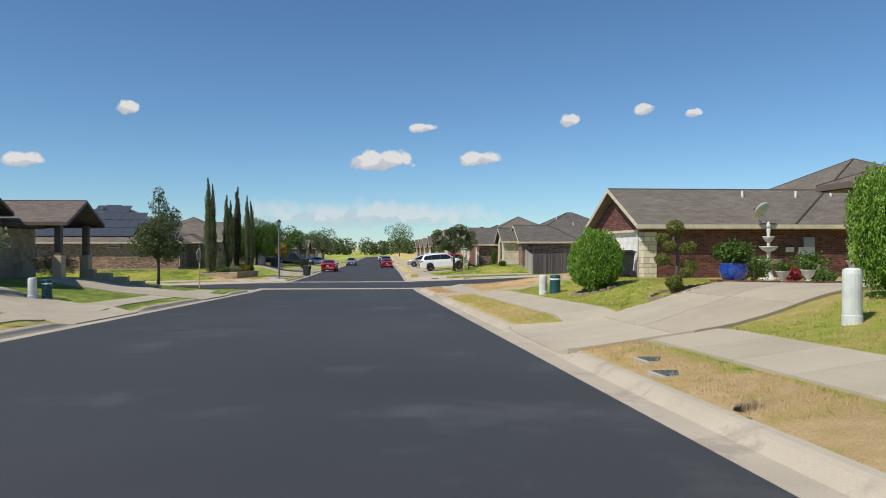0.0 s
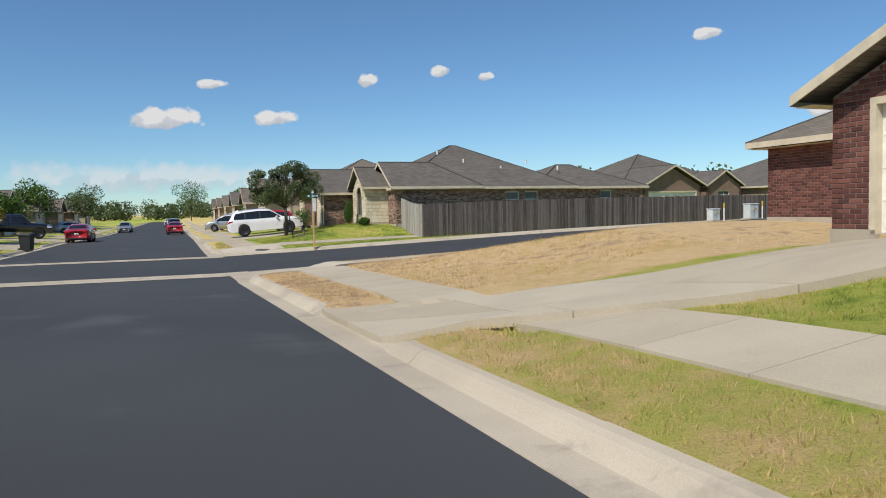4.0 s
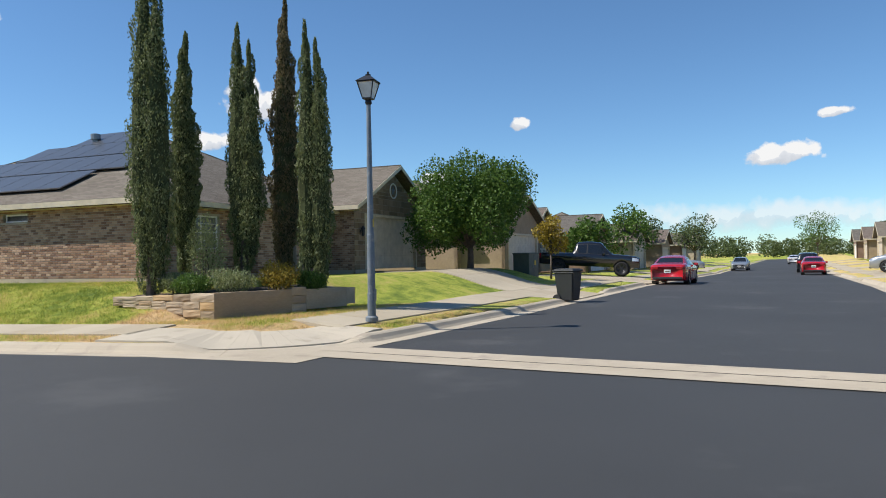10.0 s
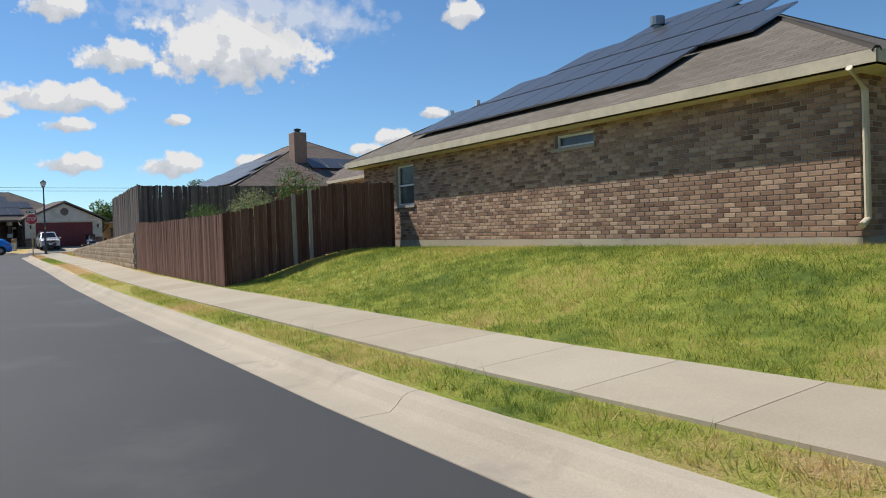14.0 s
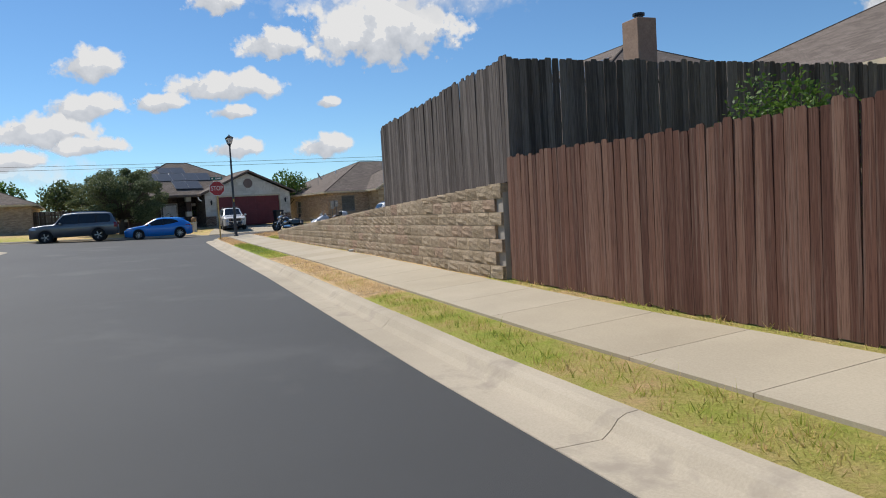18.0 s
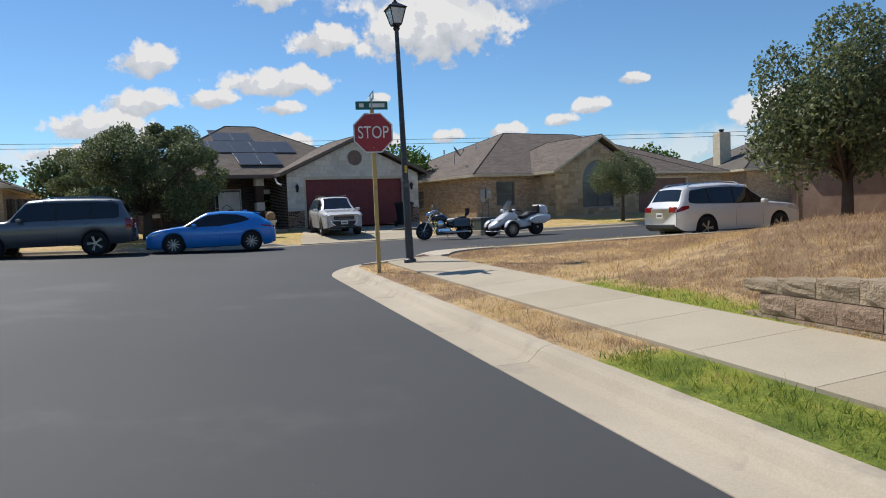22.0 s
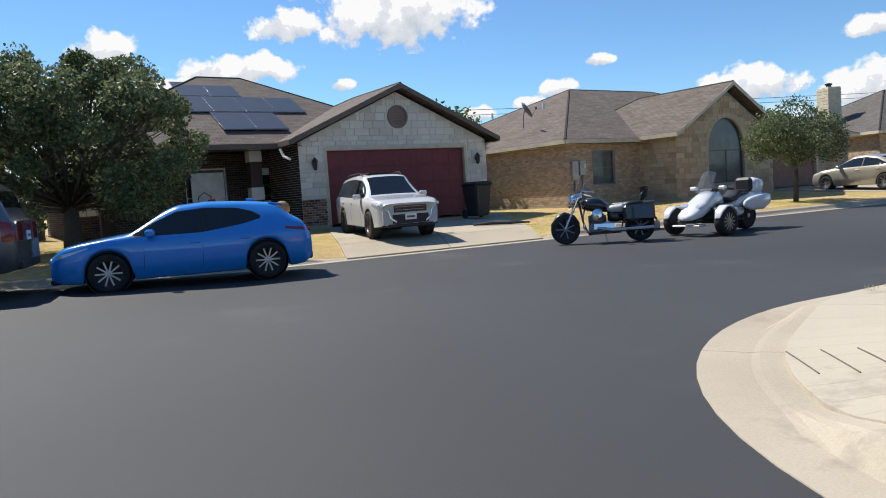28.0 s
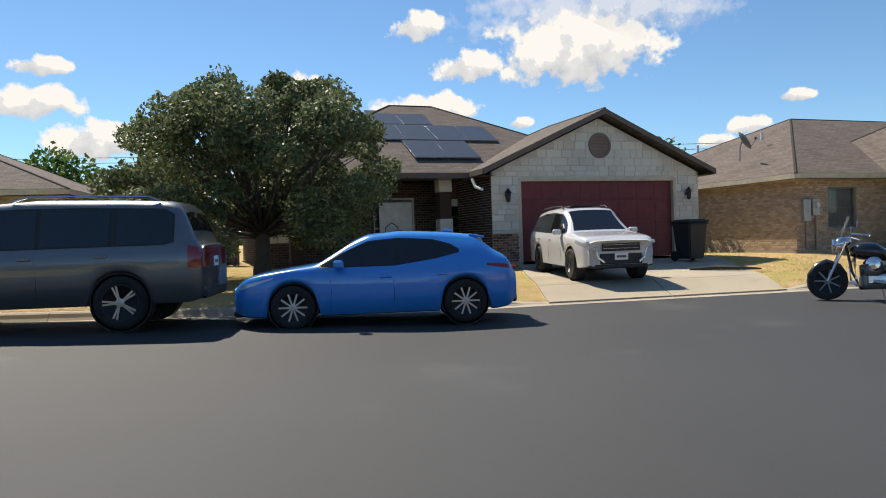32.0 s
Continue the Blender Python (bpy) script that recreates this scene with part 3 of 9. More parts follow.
def side_of(line, i):
    a, b = line[max(0, i - 1)], line[min(len(line) - 1, i + 1)]
    d = (b - a).normalized()
    return Vector((d.y, -d.x))




def drop_at(p):
    k = 1.0
    for x, y, w in DRIVES:
        k = min(k, max(0.0, min(1.0, (math.hypot(p.x - x, p.y - y) - w) / 0.7)))
    return k


def sweep_kerb(name, line, label):
    line = resample(line, 0.6)
    ob = thing(name, Matrix(), label, "kerb", kind="structure")
    prof = [(-0.03, -0.02), (-0.025, 0.007), (0.30, 0.007), (0.36, 0.05), (0.42, 0.115), (0.48, 0.14), (0.62, 0.152), (0.63, 0.0)]
    sec = 8
    for s in range(0, len(line) - 1, sec):
        run = range(s, min(s + sec, len(line) - 1) + 1)
        verts, faces = [], []
        for i in run:
            n, p = side_of(line, i), line[i]
            k = 0.12 + 0.88 * drop_at(p)
            far = abs(p.x) > 60 and abs(p.y) > 60
            e = 0.0
            if i == run[0]:
                e = 0.004
            elif i == run[-1]:
                e = -0.004
            t = (line[min(i + 1, len(line) - 1)] - line[max(i - 1, 0)]).normalized() * e
            z = rz(p.x, p.y)
            verts += [(p.x + n.x * o + t.x, p.y + n.y * o + t.y, z + (h * k if h > 0.02 else h)) for o, h in prof]
        w = len(prof)
        for j in range(len(run) - 1):
            faces += [(j * w + q, j * w + q + 1, (j + 1) * w + q + 1, (j + 1) * w + q) for q in range(w - 1)]
        faces.append(tuple(range(w)))
        faces.append(tuple((len(run) - 1) * w + q for q in reversed(range(w))))
        part("kerb_section", (verts, faces), M["concrete"], ob)
    return ob


def sidewalk(name, line, d0, d1, a, b, label, slab=1.25, gap=0.004, lift=0.03):
    """Slabs beside a kerb line between the distances a and b along it."""
    pts = resample(line, slab)
    ob = thing(name, Matrix(), label, "sidewalk", kind="structure")
    run = 0.0
    for i in range(len(pts) - 1):
        p, q = pts[i], pts[i + 1]
        if a <= run <= b:
            n0, n1 = side_of(pts, i), side_of(pts, i + 1)
            t = (q - p).normalized() * gap
            c = [p + n0 * d0 + t, p + n0 * d1 + t, q + n1 * d1 - t, q + n1 * d0 - t]
            top = [(v.x, v.y, float(ground_z(np.array([v.x]), np.array([v.y]), np.array([d]))[0]) + lift) for v, d in zip(c, (d0, d1, d1, d0))]
            verts = top + [(x, y, z - 0.12) for x, y, z in top]
            part("slab", (verts, [(0, 1, 2, 3), (0, 4, 5, 1), (1, 5, 6, 2), (2, 6, 7, 3), (3, 7, 4, 0)]), M["slab"] if slab > 1 else M["corner_slab"], ob)
        run += (q - p).length
    return ob


def patch(name, corners, n, m, lift, label, category, mat=None, joints=True):
    """A poured slab on the ground between four corners, in n by m fields."""
    ob = thing(name, Matrix(), label, category, kind="structure")
    c = [Vector(v) for v in corners]
    for i in range(n):
        for j in range(m):
            sub = 8
            verts, faces = [], []
            for u in range(sub + 1):
                for v in range(sub + 1):
                    e = 0.004
                    s = (i + e * 1.0 + (1 - 2 * e) * u / sub) / n
                    t = (j + e * 1.0 + (1 - 2 * e) * v / sub) / m
                    p = c[0].lerp(c[1], s).lerp(c[3].lerp(c[2], s), t)
                    verts.append(p)
            d = nearest(np.array([v.x for v in verts]), np.array([v.y for v in verts]))[0]
            zs = ground_z(np.array([v.x for v in verts]), np.array([v.y for v in verts]), np.maximum(d, 0.5))
            lay = np.array([rz(v.x, v.y) for v in verts])
            k = np.clip((d - 0.35) / 1.6, 0, 1)
            zs = zs + lift
            verts = [(v.x, v.y, z) for v, z in zip(verts, zs)]
            w = sub + 1
            faces = [(a * w + b, (a + 1) * w + b, (a + 1) * w + b + 1, a * w + b + 1) for a in range(sub) for b in range(sub)]
            rim = [a * w for a in range(sub + 1)] + [sub * w + b for b in range(1, sub + 1)] + [a * w + sub for a in range(sub - 1, -1, -1)] + [b for b in range(sub - 1, 0, -1)]
            base = len(verts)
            verts += [(verts[r][0], verts[r][1], verts[r][2] - 0.12) for r in rim]
            faces += [(rim[q], rim[(q + 1) % len(rim)], base + (q + 1) % len(rim), base + q) for q in range(len(rim))]
            part("slab", (verts, faces), mat or M["slab"], ob)
    return ob


# ---- walls, roofs, houses ----
def rects_minus(u0, u1, z0, z1, holes):
    """Cells of a panel that are left when the openings are cut out."""
    us = sorted({u0, u1, *[h for o in holes for h in (o[0], o[1]) if u0 < h < u1]})
    zs = sorted({z0, z1, *[h for o in holes for h in (o[2], o[3]) if z0 < h < z1]})
    out = []
    for a, b in zip(us, us[1:]):
        for c, d in zip(zs, zs[1:]):
            if not any(o[0] <= (a + b) / 2 <= o[1] and o[2] <= (c + d) / 2 <= o[3] for o in holes):
                out.append((a, b, c, d))
    return out


class Face:
    """A wall's outer plane: origin, the way along it and outwards, both level."""

    def __init__(self, origin, along, out):
        self.o, self.a, self.n = Vector(origin), Vector(along), Vector(out)

    def at(self, u, z, off=0.0):
        return self.o + self.a * u + self.n * off + Vector((0, 0, z))


def weld(verts, faces):
    """Joins cells that touch into one body, without the faces between them."""
    seen, remap, out = {}, [], []
    for v in verts:
        key = tuple(round(c, 4) for c in v)
        if key not in seen:
            seen[key] = len(out)
            out.append(v)
        remap.append(seen[key])
    count = {}
    fs = [tuple(remap[q] for q in f) for f in faces]
    for f in fs:
        key = tuple(sorted(f))
        count[key] = count.get(key, 0) + 1
    return out, [f for f in fs if count[tuple(sorted(f))] == 1]


def wall_geo(face, u0, u1, z0, z1, holes, thick=0.2, gable=None):
    verts, faces = [], []
    for a, b, c, d in rects_minus(u0, u1, z0, z1, holes):
        k = len(verts)
        verts += [face.at(u, z, off) for off in (0, -thick) for u, z in ((a, c), (b, c), (b, d), (a, d))]
        faces += [tuple(k + q for q in f) for f in ((0, 1, 2, 3), (7, 6, 5, 4), (0, 4, 5, 1), (1, 5, 6, 2), (2, 6, 7, 3), (3, 7, 4, 0))]
    if gable:
        m = (u0 + u1) / 2
        rise = lambda u: z1 + (gable - z1) * (1 - abs(u - m) / (m - u0))
        tall = [o for o in holes if o[3] > z1 + 0.05]
        outlines = [[(u0, z1), (u1, z1), (m, gable)]]
        if tall:
            a, b, _, d = tall[0]
            outlines = [[(u0, z1), (a, z1), (a, d), (a, rise(a))], [(b, z1), (u1, z1), (b, rise(b)), (b, d)], [(a, d), (b, d), (b, rise(b)), (m, gable), (a, rise(a))]]
        for o in outlines:
            k, n = len(verts), len(o)
            verts += [face.at(u, z, off) for off in (0, -thick) for u, z in o]
            faces += [tuple(k + q for q in range(n)), tuple(k + n + q for q in reversed(range(n)))]
            faces += [(k + q, k + n + q, k + n + (q + 1) % n, k + (q + 1) % n) for q in range(n)]
    return weld(verts, faces)


def pieces_geo(face, cells, proud):
    verts, faces = [], []
    for a, b, c, d in cells:
        k = len(verts)
        e = min(0.006, (b - a) * 0.1)
        verts += [face.at(u, z, 0.0) for u, z in ((a, c), (b, c), (b, d), (a, d))]
        verts += [face.at(u, z, proud) for u, z in ((a + e, c + e), (b - e, c + e), (b - e, d - e), (a + e, d - e))]
        faces += [tuple(k + q for q in f) for f in ((4, 5, 6, 7), (0, 1, 5, 4), (1, 2, 6, 5), (2, 3, 7, 6), (3, 0, 4, 7))]
    return verts, faces


def clip_cells(u0, u1, z0, z1, holes, gable, lay):
    """Courses of pieces over a panel, cut at openings and under a gable."""
    cells, z, row = [], z0, 0
    top = gable or z1
    while z < top - 0.03:
        h, widths = lay(row)
        zt = min(z + h - 0.011, top)
        lo, hi = u0, u1
        if gable and zt > z1:
            k = (zt - z1) / (gable - z1) * (u1 - u0) / 2
            lo, hi = u0 + k, u1 - k
        gaps = sorted((o[0] - 0.01, o[1] + 0.01) for o in holes if o[2] - 0.03 < (z + zt) / 2 < o[3] + 0.03)
        spans, s = [], lo
        for a, b in gaps:
            if a > s:
                spans.append((s, min(a, hi)))
            s = max(s, b)
        if s < hi:
            spans.append((s, hi))
        u, i = u0 - widths[0] * (0.5 if row % 2 else 0.0), 0
        while u < u1:
            w = widths[i % len(widths)]
            for a, b in spans:
                p, q = max(u, a), min(u + w - 0.011, b)
                if q - p > 0.035:
                    cells.append((p, q, z, zt))
            u += w
            i += 1
        z += h
        row += 1
    return cells


def brick_lay(row):
    return 0.0775, [0.212]


def make_stone_lay(seed, lo=0.13, hi=0.27):
    r = random.Random(seed)
    rows = {}

    def lay(row):
        if row not in rows:
            rows[row] = (r.uniform(lo, hi), [r.uniform(0.2, 0.6) for _ in range(11)])
        return rows[row]
    return lay


def dress(parent, face, u0, u1, z0, z1, holes, gable, look_name, singles=0):
    """Bricks or stones on a wall's face; the first of them as pieces of their own."""
    stone = look_name.startswith("stone")
    lay = make_stone_lay(len(look_name) + int(u1 * 10)) if stone else brick_lay
    cells = clip_cells(u0, u1, z0, z1, holes, gable, lay)
    proud = 0.016 if stone else 0.009
    if singles:
        shared = {}
        mid = [c for c in cells if c[2] < z0 + 1.3]
        mid.sort(key=lambda c: -c[0])
        one = set(mid[:singles])
        cells = [c for c in cells if c not in one]
        rot = Matrix((( *face.a, 0), (*face.n, 0), (0, 0, 1, 0), (0, 0, 0, 1))).transposed()
        for a, b, c, d in sorted(one):
            key = round(b - a, 2)
            if key not in shared:
                f0 = Face((0, 0, 0), (1, 0, 0), (0, 1, 0))
                shared[key] = mesh_of("brick", *pieces_geo(f0, [(0, b - a, 0, d - c)], proud), M[look_name + "_one"])
            ob = new("brick", shared[key])
            ob.parent = parent
            ob.matrix_basis = Matrix.Translation(face.at(a, c, 0)) @ rot
    if cells:
        v, f = pieces_geo(face, cells, proud)
        ob = part("stonework" if stone else "brickwork", (v, f), M[look_name], parent)
        ob["kind"] = "stuff"
    return cells


def arch_top(parent, face, u0, u1, z1, skin, frame, rise=None):
    """Fills the corners over an arch in a square opening, and rims it."""
    r = (u1 - u0) / 2
    rise = rise or r
    m, n = (u0 + u1) / 2, 12
    arc = [(m + r * math.cos(math.pi * k / n), z1 - rise + rise * math.sin(math.pi * k / n)) for k in range(n + 1)]
    for half, corner in ((arc[:n // 2 + 1], (u1 + 0.012, z1 + 0.012)), (arc[n // 2:], (u0 - 0.012, z1 + 0.012))):
        v = [face.at(*corner, o) for o in (0.012, -0.12)] + [face.at(u, z, o) for u, z in half for o in (0.012, -0.12)]
        f = []
        for i in range(len(half) - 1):
            a = 2 + 2 * i
            f += [(0, a, a + 2), (1, a + 3, a + 1), (a, a + 1, a + 3, a + 2)]
        part("spandrel", (v, f), M[skin], parent)
    part("arch_frame", tube([face.at(u, z, -0.09) for u, z in arc], 0.04, 6), M[frame], parent)
    for k in range(14):
        a, b = math.pi * k / 14 + 0.012, math.pi * (k + 1) / 14 - 0.012
        q = [(a, 0.02), (b, 0.02), (b, 0.22), (a, 0.22)]
        v = [face.at(m + (r + d) * math.cos(t), z1 - rise + (rise + d) * math.sin(t), o) for o in (0.03, 0.0) for t, d in q]
        part("arch_stone", (v, [(0, 1, 2, 3), (0, 4, 5, 1), (1, 5, 6, 2), (2, 6, 7, 3), (3, 7, 4, 0)]), M[skin], parent)


def window(parent, face, u0, u1, z0, z1, frame="white", arch=False, sill=True, mullion=True, grid=False, recess=0.09):
    """A window set into its opening: frame, sill, panes, dark blind behind."""
    ob = part("window", wall_geo(Face(face.at(0, 0, -recess), face.a, face.n), u0, u1, z0, z1, [(u0 + 0.05, u1 - 0.05, z0 + 0.05, z1 - 0.05)], 0.05), M[frame], parent)
    f = Face(face.at(0, 0, -recess - 0.025), face.a, face.n)
    zm = (z0 + z1) / 2
    for c, d in ((z0 + 0.05, zm), (zm, z1 - 0.05)) if mullion else ((z0 + 0.05, z1 - 0.05),):
        part("pane", ([f.at(u, z) for u, z in ((u0 + 0.05, c), (u1 - 0.05, c), (u1 - 0.05, d), (u0 + 0.05, d))], [(0, 1, 2, 3)]), M["glass"], ob)
    bars = []
    if mullion:
        bars.append((u0 + 0.05, u1 - 0.05, zm - 0.022, zm + 0.022))
    if grid:
        um = (u0 + u1) / 2
        bars += [(um - 0.015, um + 0.015, z0 + 0.05, z1 - 0.05), (u0 + 0.05, u1 - 0.05, z0 + (z1 - z0) * 0.25, z0 + (z1 - z0) * 0.25 + 0.02), (u0 + 0.05, u1 - 0.05, z0 + (z1 - z0) * 0.75, z0 + (z1 - z0) * 0.75 + 0.02)]
    if bars:
        v, q = [], []
        for b in bars:
            w, g = wall_geo(Face(face.at(0, 0, -recess + 0.004), face.a, face.n), *b, [], 0.03)
            q += [tuple(len(v) + k for k in h) for h in g]
            v += w
        part("glazing_bar", (v, q), M[frame], ob)
    part("blind", ([face.at(u, z, -0.19) for u, z in ((u0, z0), (u1, z0), (u1, z1), (u0, z1))], [(0, 1, 2, 3)]), M["dark"], ob)
    if sill:
        part("window_sill", wall_geo(Face(face.at(0, 0, 0.05), face.a, face.n), u0 - 0.06, u1 + 0.06, z0 - 0.075, z0 - 0.004, [], 0.14), M["mortar"], ob)
    return ob


def garage_door(parent, face, u0, u1, z0, z1, mat, rows=4, cols=8):
    """A sectional door with raised panels, set into its opening."""
    ob = part("garage_door", wall_geo(Face(face.at(0, 0, -0.12), face.a, face.n), u0, u1, z0, z1, [], 0.04), M[mat], parent)
    h, w = (z1 - z0) / rows, (u1 - u0) / cols
    f = Face(face.at(0, 0, -0.12), face.a, face.n)
    for r in range(rows):
        cells = [(u0 + c * w + 0.06, u0 + (c + 1) * w - 0.06, z0 + r * h + 0.07, z0 + (r + 1) * h - 0.07) for c in range(cols)]
        cells.append((u0 + 0.005, u1 - 0.005, z0 + r * h + 0.008, z0 + r * h + 0.05))
        part("door_section", pieces_geo(f, cells, 0.007), M[mat], ob)
    for a, b, c, d in ((u0 - 0.1, u0 + 0.002, z0, z1 + 0.1), (u1 - 0.002, u1 + 0.1, z0, z1 + 0.1), (u0, u1, z1 - 0.002, z1 + 0.1)):
        part("door_trim", wall_geo(Face(face.at(0, 0, 0.02), face.a, face.n), a, b, c, d, [], 0.14), M["trim"], ob)
    return ob


def roof(parent, x0, x1, y0, y1, ze, axis, pitch, ends, mat, over=0.42, trim="trim", thick=0.1, ridge_cap=True):
    """A gable or hip roof over a rectangle, with its eaves at ze; ends: g or h at the low and the high end of the ridge."""
    X0, X1, Y0, Y1 = x0 - over, x1 + over, y0 - over, y1 + over
    if axis == "y":
        half, lo, hi, mid = (X1 - X0) / 2, Y0, Y1, (X0 + X1) / 2
    else:
        half, lo, hi, mid = (Y1 - Y0) / 2, X0, X1, (Y0 + Y1) / 2
    top = ze + half * pitch
    a = lo if ends[0] == "g" else lo + half
    b = hi if ends[1] == "g" else hi - half
    if b < a:
        a = b = (a + b) / 2
    if axis == "y":
        P = [(X0, Y0, ze), (X1, Y0, ze), (X1, Y1, ze), (X0, Y1, ze), (mid, a, top), (mid, b, top)]
        quads = [(1, 2, 5, 4), (3, 0, 4, 5), (0, 1, 4), (2, 3, 5)]
    else:
        P = [(X0, Y0, ze), (X1, Y0, ze), (X1, Y1, ze), (X0, Y1, ze), (a, mid, top), (b, mid, top)]
        quads = [(0, 1, 5, 4), (2, 3, 4, 5), (3, 0, 4), (1, 2, 5)]
    faces = quads[:2] + ([quads[2]] if ends[0] == "h" else []) + ([quads[3]] if ends[1] == "h" else [])
    me = bpy.data.meshes.new("roof")
    n = len(P)
    verts = [Vector(p) + Vector((0, 0, thick)) for p in P] + [Vector(p) for p in P]
    allf = [f for f in faces] + [tuple(n + q for q in reversed(f)) for f in faces]
    edges = {}
    for f in faces:
        for p, q in zip(f, f[1:] + f[:1]):
            edges[(p, q)] = 1
    rim = [(p, q) for p, q in edges if (q, p) not in edges]
    allf += [(p, n + p, n + q, q) for p, q in rim]
    me.from_pydata([tuple(v) for v in verts], [], allf)
    uv = me.uv_layers.new(name="UVMap")
    for poly in me.polygons:
        nrm = poly.normal
        u = Vector((-nrm.y, nrm.x, 0))
        u = u.normalized() if u.length > 1e-4 else Vector((1, 0, 0))
        v = nrm.cross(u)
        for li in poly.loop_indices:
            co = me.vertices[me.loops[li].vertex_index].co
            uv.data[li].uv = (co.dot(u), co.dot(v))
    me.materials.append(M[mat])
    ob = part("roof", me, None, parent)
    for p, q in rim:
        A, Bv = Vector(P[p]), Vector(P[q])
        d = (Bv - A).normalized()
        out = Vector((d.y, -d.x, 0)).normalized()
        c = [A - out * 0.0, Bv - out * 0.0]
        g = [v + out * o + Vector((0, 0, z)) for o, z in ((0.003, thick - 0.012), (0.028, thick - 0.012), (0.028, -0.075), (0.003, -0.075)) for v in c]
        part("fascia", (g, [(0, 1, 3, 2), (2, 3, 5, 4), (4, 5, 7, 6), (6, 7, 1, 0), (0, 2, 4, 6), (1, 7, 5, 3)]), M[trim], ob)
    s = [Vector((X0 + 0.01, Y0 + 0.01, ze - 0.09)), Vector((X1 - 0.01, Y1 - 0.01, ze - 0.07))]
    ring = [(X0 + 0.01, Y0 + 0.01, X1 - 0.01, y0), (X0 + 0.01, y1, X1 - 0.01, Y1 - 0.01), (X0 + 0.01, y0, x0, y1), (x1, y0, X1 - 0.01, y1)]
    skip = set()
    if axis == "y":
        skip |= {0} if ends[0] == "g" else set()
        skip |= {1} if ends[1] == "g" else set()
    else:
        skip |= {2} if ends[0] == "g" else set()
        skip |= {3} if ends[1] == "g" else set()
    for i, (p, q, r, t) in enumerate(ring):
        if i not in skip:
            part("soffit", ([(p, q, ze - 0.1), (r, q, ze - 0.1), (r, t, ze - 0.1), (p, t, ze - 0.1)], [(3, 2, 1, 0)]), M[trim], ob)
    if ridge_cap:
        for p, q in (pq for pq in edges if (pq[1], pq[0]) in edges and pq[0] < pq[1]):
            A, Bv = verts[p], verts[q]
            if (A - Bv).length > 0.3:
                part("ridge_cap", tube([A + Vector((0, 0, -0.03)), Bv + Vector((0, 0, -0.03))], 0.06, 6), M[mat], ob)
    return ob, top


def wing(parent, x0, x1, y0, y1, zb, ze, axis, pitch, ends, skin, mat, over=0.42, trim="trim", holes=None, dressed="nsew", mortar="mortar", singles=None, skins=None, roofed=True):
    """A block of a house: four walls with their openings, and its roof."""
    holes, singles, skins = holes or {}, singles or {}, skins or {}
    zt = ze + 0.02
    faces = {"s": (Face((x0, y0, 0), (1, 0, 0), (0, -1, 0)), x1 - x0), "n": (Face((x1, y1, 0), (-1, 0, 0), (0, 1, 0)), x1 - x0),
             "e": (Face((x1, y0, 0), (0, 1, 0), (1, 0, 0)), y1 - y0), "w": (Face((x0, y1, 0), (0, -1, 0), (-1, 0, 0)), y1 - y0)}
    gab = {}
    if axis == "y":
        gab = {"s": ends[0] == "g", "n": ends[1] == "g"}
    else:
        gab = {"w": ends[0] == "g", "e": ends[1] == "g"}
    for side, (f, L) in faces.items():
        hs = holes.get(side, [])
        g = zt + (L / 2) * pitch if gab.get(side) else None
        wall = part("wall", wall_geo(f, 0, L, zb, zt, hs, 0.2, g), M[mortar], parent)
        if side in dressed:
            dress(wall, f, 0, L, zb + 0.03, zt - 0.01, hs, g, skins.get(side, skin), singles.get(side, 0))
            foot_cells = [c for c in rects_minus(-0.02, L + 0.02, zb - 0.5, zb + 0.02, [(o[0], o[1], zb - 1, zb + 1) for o in hs if o[2] <= zb + 0.15])]
            for c in foot_cells:
                part("footing", wall_geo(Face(f.at(0, 0, 0.02), f.a, f.n), *c, [], 0.1), M["concrete"], wall)
    if roofed:
        roof(parent, x0, x1, y0, y1, ze, axis, pitch, ends, mat, over, trim)
    return faces


def solar(parent, face_o, u, v, cols, rows, w=1.02, h=1.62, gap=0.02):
    """Solar panels on a roof slope; u along the eave, v up the slope."""
    u, v = Vector(u).normalized(), Vector(v).normalized()
    n = u.cross(v)
    o = Vector(face_o) + n * 0.13
    for i in range(cols):
        for j in range(rows):
            p = o + u * i * (w + gap) + v * j * (h + gap)
            m = Matrix(((u.x, v.x, n.x, p.x), (u.y, v.y, n.y, p.y), (u.z, v.z, n.z, p.z), (0, 0, 0, 1)))
            fr = part("solar_panel", box((0, 0, -0.035), (w, h, 0.0)), M["solar_frame"], parent, "black solar panel in a thin metal frame", m)
            part("cell_sheet", box((0.012, 0.012, -0.002), (w - 0.012, h - 0.012, 0.004)), M["solar"], fr)


def roof_vent(parent, p, r=0.07, h=0.35, mat="white"):
    part("roof_pipe", lathe([(r, 0), (r, h), (r * 0.8, h)], 10), M[mat], parent, m=Matrix.Translation(p))


# ---- houses of the corner lots ----
nw = thing("house", pose(-17.11, 14.21, 0, 0, 0, 6.4), "brown brick house with solar panels on a hipped shingle roof", "house")
f = wing(nw, -14.6, 0, 0, 13.5, 1.02, 3.3, "x", 0.5, "hh", "brick_brown", "shingle", holes={"s": [(1.95, 2.95, 2.0, 3.1), (8.6, 9.7, 2.86, 3.12)], "e": [(1.6, 3.2, 1.9, 3.0)]}, dressed="sew", singles={"s": 300})
window(nw, f["s"][0], 1.95, 2.95, 2.0, 3.1)
window(nw, f["s"][0], 8.6, 9.7, 2.86, 3.12, mullion=False)
window(nw, f["e"][0], 1.6, 3.2, 1.9, 3.0, grid=True)
